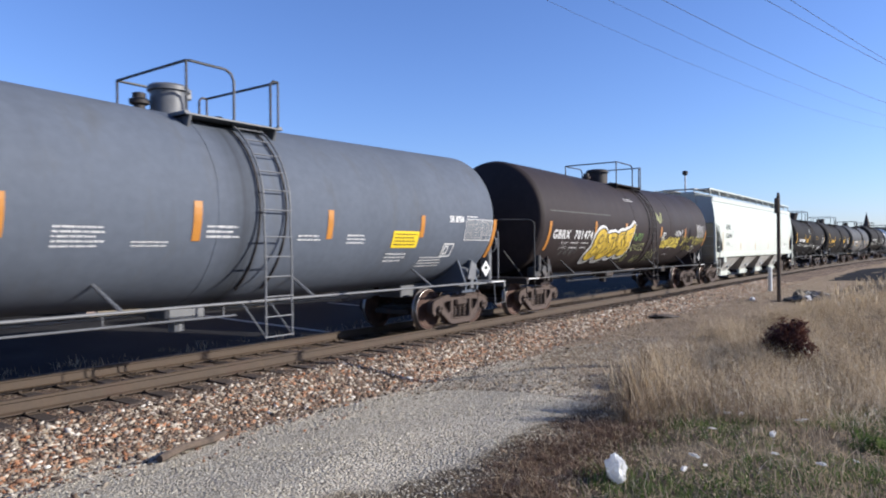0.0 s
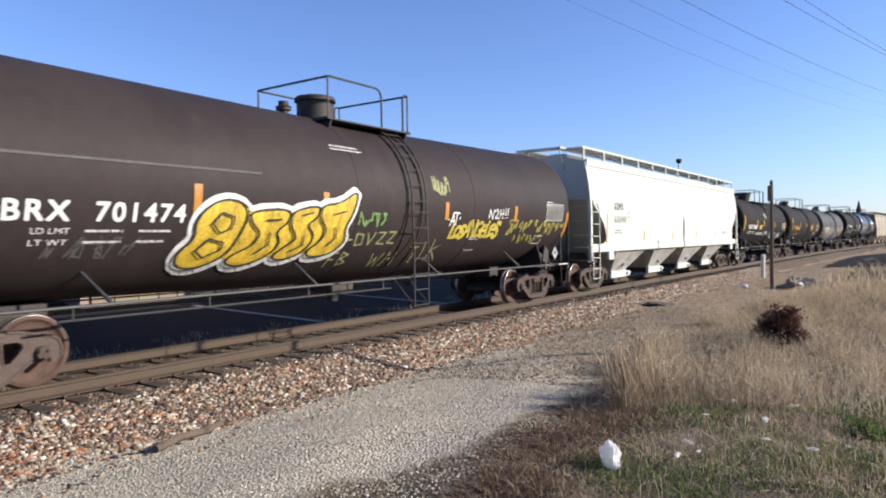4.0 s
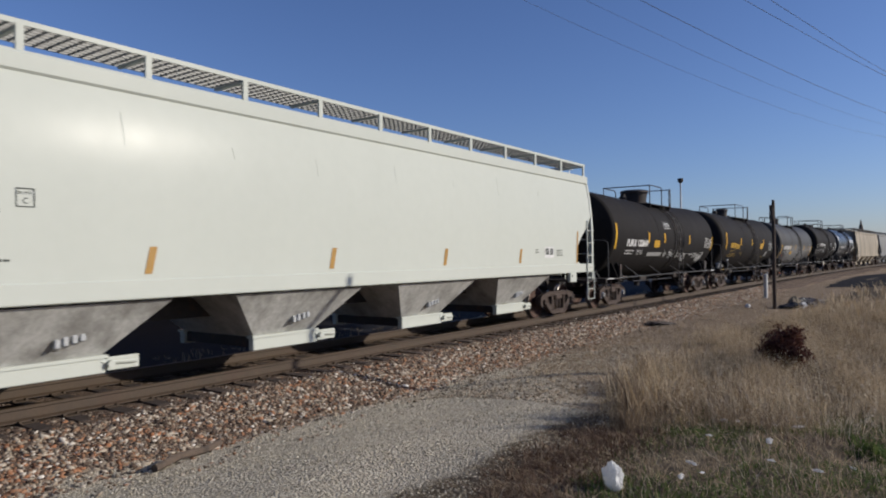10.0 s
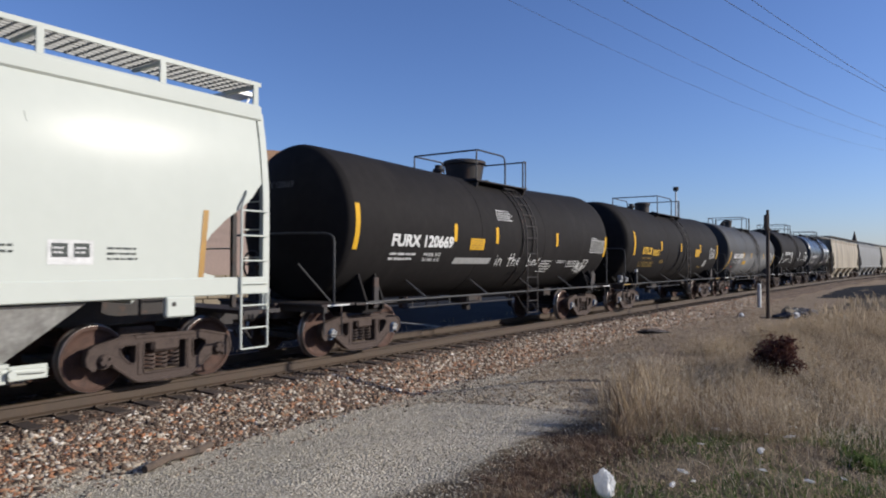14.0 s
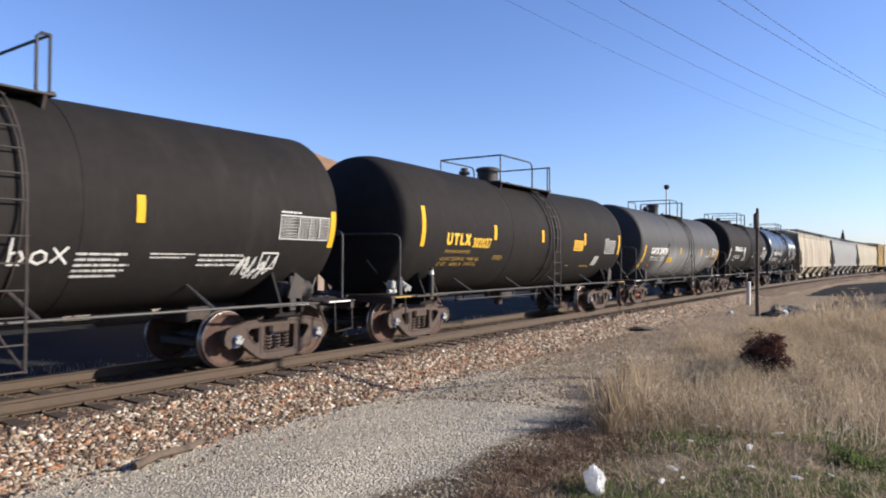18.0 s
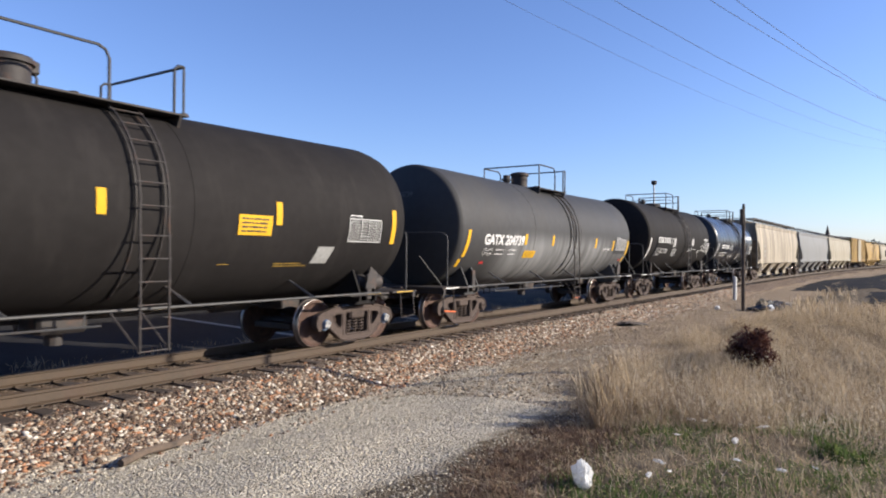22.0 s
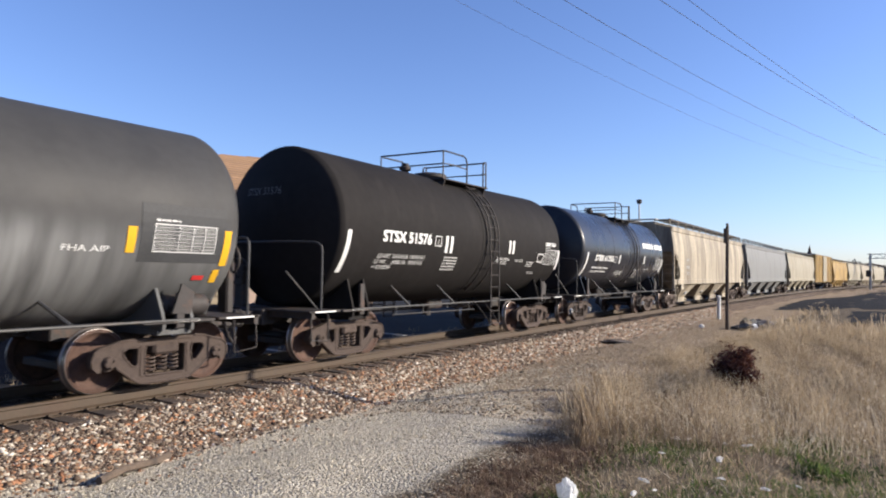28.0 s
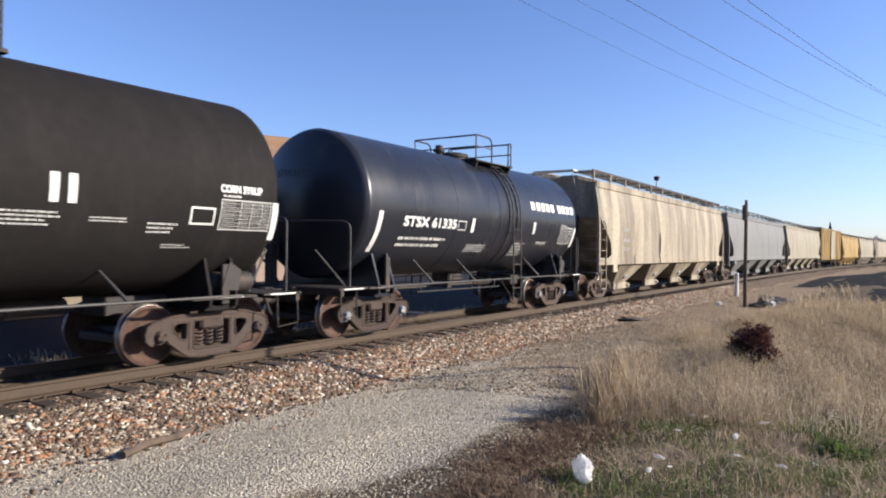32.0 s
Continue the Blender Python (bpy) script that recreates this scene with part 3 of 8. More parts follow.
track = tagged(new("railway_track"), "single railway track of rusty rails on dark oak ties", "railway track", kind="structure")
for side in (1, -1):
    r = part("rail", rail_shape(side), M["rail"], track, "rusty brown steel rail with a worn head", smooth=30)
    r.data.materials.append(M["railtop"])
    for p in r.data.polygons:
        if p.normal.z > 0.9 and p.center.z > RZ - 0.002:
            p.material_index = 1
tie_meshes = []
for k in range(5):
    sh = Shape()
    rr = random.Random(k)
    sh.box(-0.11, 0.11, -1.30 - rr.uniform(0, 0.05), 1.30 + rr.uniform(0, 0.05), -0.17, 0.0, bev=0.012)
    for p in range(len(sh.v)):
        x, y, z = sh.v[p]
        sh.v[p] = (x + 0.01 * math.sin(y * 5 + k), y, z + 0.006 * math.sin(y * 9 + k * 2))
    tie_meshes.append(sh.mesh("tie", M["tie"], 30))
plate = Shape().box(-0.17, 0.17, -0.10, 0.10, 0, 0.012, bev=0.004)
for dx, dy in ((-0.1, -0.085), (0.1, -0.085), (-0.1, 0.085), (0.1, 0.085)):
    plate.box(dx - 0.016, dx + 0.016, dy - 0.016, dy + 0.016, 0.01, 0.036)
plate_mesh = plate.mesh("tie_plate", M["rail"], 30)
rnd = random.Random(5)
s = -12.0
while s < 92:
    x, y, th = bend(s)
    m = Matrix.Translation((x, y, RZ - 0.198 - rnd.uniform(0, 0.012))) @ pose(0, 0, 0, 0, 0, -math.degrees(th) + rnd.uniform(-0.8, 0.8))
    t = part("tie", tie_meshes[rnd.randrange(5)], None, track, at=m)
    if -2 < s < 40:
        for side in (1, -1):
            part("tie_plate", plate_mesh, None, t, at=pose(0, -side * 0.7525, 0.0, 0, 0, 90))
    s += 0.525
far_ties = Shape()
while s < 250:
    a = on_track(s, 0, 0)
    far_ties.box(a.x - 0.11, a.x + 0.11, a.y - 1.3, a.y + 1.3, RZ - 0.37, RZ - 0.2)
    s += 0.525
part("far_ties", far_ties, M["tie"], track, "dark oak ties farther down the line", kind="stuff")


def scatter_stones(name, material, n, x0, x1, l0, l1, size, zfun, seed, label, skip=None):
    """Angular stones, each a squashed and turned eight-cornered lump."""
    rg = np.random.default_rng(seed)
    u = rg.random(n) ** 1.5
    x = x0 + (x1 - x0) * u
    l = rg.uniform(l0, l1, n)
    if skip is not None:
        keep = ~skip(x, l)
        x, l = x[keep], l[keep]
        n = len(x)
    yy = lateral(x, 0) - l
    r = rg.uniform(size[0], size[1], n) * (0.8 + 0.4 * rg.random(n))
    z = zfun(x, yy, l) + r * rg.uniform(-0.25, 0.22, n)
    base = np.array([(-1, -1, -1), (1, -1, -1), (1, 1, -1), (-1, 1, -1), (-1, -1, 1), (1, -1, 1), (1, 1, 1), (-1, 1, 1)], float) * 0.62
    v = base[None] * (1 + rg.uniform(-0.42, 0.42, (n, 8, 3)))
    v = v * np.stack([rg.uniform(0.9, 2.0, n), rg.uniform(0.5, 1.05, n), rg.uniform(0.35, 0.75, n)], -1)[:, None] * r[:, None, None]
    ang = rg.uniform(-3.14, 3.14, (n, 3)) * (1, 0.2, 0.2)
    for ax in range(3):
        c, s_ = np.cos(ang[:, ax])[:, None], np.sin(ang[:, ax])[:, None]
        i, j = [(0, 1), (1, 2), (0, 2)][ax]
        a, b = v[..., i].copy(), v[..., j].copy()
        v[..., i], v[..., j] = a * c - b * s_, a * s_ + b * c
    v += np.stack([x, yy, z], -1)[:, None]
    quads = np.array([(0, 3, 2, 1), (4, 5, 6, 7), (0, 1, 5, 4), (1, 2, 6, 5), (2, 3, 7, 6), (3, 0, 4, 7)])
    f = (np.arange(n) * 8)[:, None, None] + quads[None]
    return bulk(name, v.reshape(-1, 3), f.reshape(-1, 4), material, label, "stuff", "stones")


def on_rail(x, l):
    return np.abs(np.abs(l) - 0.7525) < 0.10


def crib(x, y, l):
    return np.where(np.abs(l) < 1.45, 0.29, height(x, y) - 0.02)


scatter_stones("ballast", M["stones"], 62000, -1, 46, 1.22, 2.85, (0.019, 0.050), crib, 1, "grey, white and rust-brown crushed stone ballast")
scatter_stones("ballast", M["stones"], 17000, -1, 45, -1.9, 1.22, (0.016, 0.036), crib, 2, "grey and rust-brown stones between the ties", on_rail)
scatter_stones("ballast", M["stones"], 9000, -1, 32, 0.86, 1.38, (0.016, 0.038), lambda x, y, l: crib(x, y, l) + 0.02, 7, "grey and rust-brown stones at the ends of the ties")
scatter_stones("ballast", M["rust_stones"], 6400, 2, 17, 1.9, 2.95, (0.018, 0.040), lambda x, y, l: crib(x, y, l) + 0.006, 6, "orange rust-stained stones at the foot of the ballast", lambda x, l: np.sin(x * 1.7 + l * 4) + np.sin(x * 0.6 + 1) < 0.1)
scatter_stones("loose_stones", M["stones"], 3200, 0, 50, 2.6, 3.9, (0.012, 0.032), lambda x, y, l: height(x, y), 3, "loose ballast stones at the edge of the gravel road", lambda x, l: np.sin(x * 3.7 + l * 9) + l - 2.6 > 0.9)
scatter_stones("gravel", M["pebbles"], 46000, 1.5, 15, 2.7, 6.9, (0.004, 0.012), lambda x, y, l: height(x, y), 4, "pale grey gravel on the road beside the track")
scatter_stones("gravel", M["dirt_pebbles"], 17000, 8.5, 36, 2.6, 6.4, (0.008, 0.022), lambda x, y, l: height(x, y), 5, "dusty pebbles scattered over the dirt")

# far side: parking lot, kerb and walk
road = part("road", Shape().prism_x([(13.5, -0.25), (27.0, -0.25), (27.0, 0.45), (13.5, 0.06)], -60, 60), M["lot"], None, "worn asphalt lot behind the track, coloured dark for the train shadow", category="road", kind="structure", smooth=0)
for x in (13.25, 19.15):
    part("parking_line", Shape().prism_x([(13.6, 0.05), (19.6, 0.22), (19.6, 0.246), (13.6, 0.071)], x - 0.10, x + 0.10), M["concrete"], road, "faded white parking line")


def draped(name, x0, x1, y0, y1, material, label):
    """Paved sheet that follows the lie of the land, with a turned-down edge."""
    us, vs = np.linspace(0, 1, 46), np.linspace(0, 1, 60)
    s = Shape()
    for v in vs:
        y = y0 + (y1 - y0) * v
        for u in us:
            x = x0 + (x1(y) - x0) * u + 0.25 * math.sin(y * 0.8) * (1 - u)
            e = min(u, 1 - u, v, 1 - v)
            s.v.append((x, y, float(height(x, y)) + (0.045 if e > 0 else -0.06)))
    k = len(us)
    s.f = [(j * k + i, j * k + i + 1, (j + 1) * k + i + 1, (j + 1) * k + i) for j in range(len(vs) - 1) for i in range(k - 1)]
    return part(name, s, material, None, label, category="road", kind="structure", smooth=60)


draped("road", 52.0, lambda y: min(72 + (6 - y) * 5.0, 112), -60, 6.0, M["asphalt"], "dark asphalt side road meeting the track")
draped("road", 33.5, lambda y: 46.5, -45, 1.1, M["asphalt"], "dark asphalt drive beside the grass")


# ---- rolling stock ----
def wheel_mesh():
    p = [(-0.83, 0.0), (-0.83, 0.10), (-0.79, 0.125), (-0.775, 0.20), (-0.765, 0.33), (-0.785, 0.385), (-0.805, 0.40), (-0.805, 0.448), (-0.80, 0.455),
         (-0.715, 0.460), (-0.70, 0.480), (-0.685, 0.485), (-0.672, 0.475), (-0.672, 0.40), (-0.72, 0.38), (-0.74, 0.33), (-0.71, 0.20), (-0.66, 0.13), (-0.64, 0.0)]
    return Shape().lathe(p, 28, "y").mesh("wheel", M["wheel"], 40)


WHEEL = wheel_mesh()
WHEEL.materials.append(M["rim"])
for p in WHEEL.polygons:
    r = math.hypot(p.center.x, p.center.z)
    if r > 0.445 and p.center.y < -0.70:
        p.material_index = 1
axle = Shape().cyl((0, -1.02, 0), (0, 1.02, 0), 0.075, n=12)
axle.cyl((0, -0.3, 0), (0, 0.3, 0), 0.09, n=12)
AXLE = axle.mesh("wheelset", M["steel"], 40)


def side_frame_mesh():
    """Cast side frame pierced by two teardrop windows and the spring opening, with raised lips; outer side at y 0."""
    half = [(0.0, 0.745), (0.50, 0.745), (0.68, 0.73), (0.84, 0.685), (1.00, 0.655), (1.09, 0.60), (1.125, 0.50), (1.11, 0.40), (1.05, 0.33), (0.995, 0.33), (0.98, 0.42), (0.96, 0.53),
            (0.82, 0.53), (0.80, 0.42), (0.77, 0.37), (0.66, 0.29), (0.52, 0.18), (0.42, 0.125), (0.32, 0.11), (0.0, 0.105)]
    outer = half + [(-x, z) for x, z in half[-2:0:-1]]
    tear = [(0.46, 0.635), (0.60, 0.635), (0.67, 0.60), (0.68, 0.545), (0.61, 0.45), (0.53, 0.37), (0.475, 0.36), (0.445, 0.41), (0.44, 0.60)]
    spring = [(0.30, 0.655), (-0.30, 0.655), (-0.335, 0.62), (-0.335, 0.25), (-0.30, 0.215), (0.30, 0.215), (0.335, 0.25), (0.335, 0.62)]
    loops = [outer, tear, [(-x, z) for x, z in tear], spring]
    tris = geometry.tessellate_polygon([[Vector((x, z, 0)) for x, z in lp] for lp in loops])
    flat_pts = [p for lp in loops for p in lp]
    n = len(flat_pts)
    s = Shape()
    vs = [(x, 0.0, z) for x, z in flat_pts] + [(x, 0.15, z) for x, z in flat_pts]
    fs = []
    for a, b, c in tris:
        (ax, az), (bx, bz), (cx, cz) = flat_pts[a], flat_pts[b], flat_pts[c]
        if (bx - ax) * (cz - az) - (bz - az) * (cx - ax) < 0:
            b, c = c, b
        fs += [(a, b, c), (n + a, n + c, n + b)]
    k = 0
    for lp in loops:
        m = len(lp)
        fs += [(k + i, k + (i + 1) % m, n + k + (i + 1) % m, n + k + i) for i in range(m)]
        k += m
    s.add(vs, fs)
    for lp, r in ((tear, 0.016), ([(-x, z) for x, z in tear], 0.016), (spring, 0.018)):
        s.tube([(x, 0.0, z) for x, z in lp + lp[:2]], r, 5)
    s.tube([(x, 0.006, z) for x, z in outer[1:8]], 0.022, 6).tube([(-x, 0.006, z) for x, z in outer[1:8]], 0.022, 6)
    s.tube([(x, 0.004, z) for x, z in outer[14:25]], 0.022, 6)
    s.box(-0.46, 0.46, -0.012, 0.03, 0.70, 0.755, bev=0.012)
    for q in (-1, 1):
        s.box(q * 0.385 - 0.035, q * 0.385 + 0.035, -0.012, 0.03, 0.20, 0.66, bev=0.012)
    return s.mesh("side_frame", M["cast"], 30)


SIDE_FRAME = side_frame_mesh()


def coil_mesh():
    s = Shape().tube([(0.072 * math.cos(a), 0.08 + 0.072 * math.sin(a), 0.245 + 0.028 * a / 3.1416 * 1.02) for a in np.arange(0, 2 * math.pi * 4.2, 0.62)], 0.017, 5)
    return s.mesh("spring", M["cast"], 60)


COIL = coil_mesh()
BOLSTER = Shape().box(-0.22, 0.22, -1.12, 1.12, 0.50, 0.68, bev=0.04).box(-0.3, 0.3, -0.35, 0.35, 0.62, 0.80, bev=0.04).mesh("truck", M["cast"], 30)
cap = Shape().lathe([(-0.02, 0.0), (-0.02, 0.075), (0.0, 0.09), (0.05, 0.095), (0.06, 0.125), (0.16, 0.125), (0.16, 0.0)], 16, "y")
for a in (0.5, 2.6, 4.7):
    cap.cyl((0.055 * math.cos(a), -0.045, 0.055 * math.sin(a)), (0.055 * math.cos(a), -0.01, 0.055 * math.sin(a)), 0.018, n=6)
CAPS = {k: cap.mesh("bearing_cap", M[k], 35) for k in ("cast", "capgrey", "capblue")}
CAPS["capblue"].materials.append(M["grime"])
for p in CAPS["capblue"].polygons:
    if p.normal.y < -0.9 and math.hypot(p.center.x, p.center.z) < 0.07:
        p.material_index = 1
BRAKE = Shape().box(-1.25, -0.95, -0.5, 0.5, 0.34, 0.46, bev=0.02).cyl((-0.6, -0.25, 0.5), (0.6, -0.25, 0.45), 0.03).mesh("brake_beam", M["steel"], 30)
WHEELSETS = []


def truck(car, cx, capkind="cast"):
    t = part("truck", BOLSTER, None, car, at=pose(cx, 0, 0))
    for k in (-1, 1):
        part("side_frame", SIDE_FRAME, None, t, "rusty cast side frame", at=pose(0, 0.94 * k + 0.0, 0, 0, 0, 0) @ pose(0, 0, 0, 0, 0, 0 if k < 0 else 180) @ pose(0, -0.14, 0))
        for sx in (-0.19, 0.0, 0.19):
            part("spring", COIL, None, t, at=pose(sx, 0.98 * k - 0.08, 0))
        for x in (-0.889, 0.889):
            part("bearing_cap", CAPS[capkind], None, t, at=pose(x, 0, 0.457) @ pose(0, 0, 0, 0, 0, 0 if k < 0 else 180) @ pose(0, -1.12, 0))
    part("brake_beam", BRAKE, None, t)
    for x in (-0.889, 0.889):
        ws = part("wheelset", AXLE, None, car, at=pose(cx + x, 0, 0.457))
        part("wheel", WHEEL, None, ws)
        part("wheel", WHEEL, None, ws, at=pose(0, 0, 0, 0, 0, 180))
        WHEELSETS.append((ws, cx + x, car))


def coupler(car, half, k):
    """Coupler and draft gear at one end."""
    s = Shape().box(half - 0.85, half - 0.12, -0.10, 0.10, 0.74, 0.98, bev=0.03).box(half - 0.2, half + 0.03, -0.15, 0.15, 0.70, 1.02, bev=0.05)
    s.tube([(half - 0.4, -0.35, 0.95), (half - 0.25, -0.34, 0.6), (half - 0.08, -0.3, 0.42), (half + 0.0, -0.25, 0.55)], 0.03, 6)
    part("coupler", s, M["steel"], car, at=pose(0, 0, 0, 0, 0, 0 if k > 0 else 180))


def font_shape(text, fit, shear=0.0, space=1.0):
    """Lettering in the built-in font as flat outlines, fitted to (x0, x1, z0, z1)."""
    cu = bpy.data.curves.new("lettering", "FONT")
    cu.body, cu.resolution_u, cu.space_character = text, 3, space
    cu.shear = shear
    ob = new("lettering", cu)
    dg = bpy.context.evaluated_depsgraph_get()
    dg.update()
    me = bpy.data.meshes.new_from_object(ob.evaluated_get(dg))
    bpy.data.objects.remove(ob)
    bpy.data.curves.remove(cu)
    co = np.array([v.co[:2] for v in me.vertices])
    lo, hi = co.min(0), co.max(0)
    x0, x1, z0, z1 = fit
    co = (co - lo) / (hi - lo) * (x1 - x0, z1 - z0) + (x0, z0)
    s = Shape().add([(a, 0, b) for a, b in co], [tuple(p.vertices) for p in me.polygons])
    bpy.data.meshes.remove(me)
    return s


def thicken(s, d=0.022):
    """Bolder strokes: the outlines are laid down again, shifted by a little."""
    vs, fs = list(s.v), list(s.f)
    for k, (dx, dz) in enumerate(((d, 0), (0, d), (d, d))):
        s.add([(x + dx, y - 0.0006 * (k + 1), z + dz) for x, y, z in vs], fs)
    return s


def bars_shape(x0, x1, z0, z1, lines, seed=0, fill=0.45, ragged=0.25):
    """Rows of small bars in place of fine print."""
    rr = random.Random(seed)
    s = Shape()
    hz = (z1 - z0) / lines
    for i in range(lines):
        zb = z1 - hz * (i + 1) + hz * (1 - fill) / 2
        xe = x1 - rr.uniform(0, ragged) * (x1 - x0)
        x, h = x0, hz * fill
        left = rr.randint(3, 8)
        while x < xe - 0.01:
            w = h * rr.uniform(0.38, 0.62)
            lo, hi = (0.0, 1.0) if rr.random() < 0.7 else (rr.uniform(0, 0.3), rr.uniform(0.7, 1.0))
            s.add([(x, 0, zb + h * lo), (x + w, 0, zb + h * lo), (x + w, 0, zb + h * hi), (x, 0, zb + h * hi)], [(0, 1, 2, 3)])
            left -= 1
            x += w + h * (0.16 if left else 0.7)
            if not left:
                left = rr.randint(3, 8)
    return s


def panel_shape(x0, x1, z0, z1, n=6, skew=0.0):
    s = Shape()
    zs = np.linspace(z0, z1, n + 1)
    for a, b in zip(zs[:-1], zs[1:]):
        da, db = skew * (a - z0) / (z1 - z0), skew * (b - z0) / (z1 - z0)
        s.add([(x0 + da, 0, a), (x1 + da, 0, a), (x1 + db, 0, b), (x0 + db, 0, b)], [(0, 1, 2, 3)])
    return s


def box_sign_shape(x0, x1, z0, z1, w=0.025):
    """Outlined stencil box with a mark inside."""
    s = panel_shape(x0, x1, z0, z0 + w, 1)
    for a in (panel_shape(x0, x1, z1 - w, z1, 1), panel_shape(x0, x0 + w, z0 + w, z1 - w, 3), panel_shape(x1 - w, x1, z0 + w, z1 - w, 3)):
        s.add(a.v, a.f)
    return s


def stroke_shape(paths, w=0.03):
    """Brush strokes along polylines in (x, z)."""
    s = Shape()
    for pts in paths:
        for (xa, za), (xb, zb) in zip(pts[:-1], pts[1:]):
            d = Vector((xb - xa, zb - za))
            if d.length < 1e-5:
                continue
            cuts = max(1, int(d.length / 0.09))
            nrm = Vector((-d.y, d.x)).normalized() * w / 2
            e = d.normalized() * w * 0.4
            for i in range(1, cuts):
                p, q = Vector((xa, za)) + d * (i - 1) / cuts, Vector((xa, za)) + d * i / cuts
                s.add([(p.x - e.x + nrm.x, 0, p.y - e.y + nrm.y), (p.x - e.x - nrm.x, 0, p.y - e.y - nrm.y), (q.x - nrm.x, 0, q.y - nrm.y), (q.x + nrm.x, 0, q.y + nrm.y)], [(0, 1, 2, 3)])
                xa2, za2 = q.x, q.y
            if cuts > 1:
                xa, za = xa2 + e.x, za2 + e.y
            s.add([(xa - e.x + nrm.x, 0, za - e.y + nrm.y), (xa - e.x - nrm.x, 0, za - e.y - nrm.y), (xb + e.x - nrm.x, 0, zb + e.y - nrm.y), (xb + e.x + nrm.x, 0, zb + e.y + nrm.y)], [(0, 1, 2, 3)])
    return s


def wrap(s, R, zc, off=0.010):
    """Lays a flat shape on the near side of a tank."""
    s.v = [(x, y - math.sqrt(max(R * R - (z - zc - sag(x)) ** 2, 0.02)) - off, z) for x, y, z in s.v]
    return s


def flat(s, y):
    s.v = [(x, yy + y, z) for x, yy, z in s.v]
    return s


SLOPE = [0.0, 0.0, 1.0]


def sag(x):
    """How far the tank's axis lies below its ends: both halves slope down to the middle outlet."""
    return -SLOPE[0] * max(0.0, 1 - abs(x - SLOPE[1]) / SLOPE[2])


def head_profile(half, R, depth):
    rk, x0 = 0.93 * R, 0.08
    sag = rk * rk / (4 * R)
    pr = [(-half - depth + r * r / (4 * R), r) for r in np.linspace(0, rk, 9)]
    kn = depth - sag - x0
    pr += [(-half - x0 - kn * (1 - math.sin(a) ** 1.0), rk + (R - rk) * math.sin(a) ** 0.5 * 1.0) for a in np.linspace(0, math.pi / 2, 9)[1:-1]]
    pr += [(-half - x0 + 0.0, R), (-half, R)]
    return pr


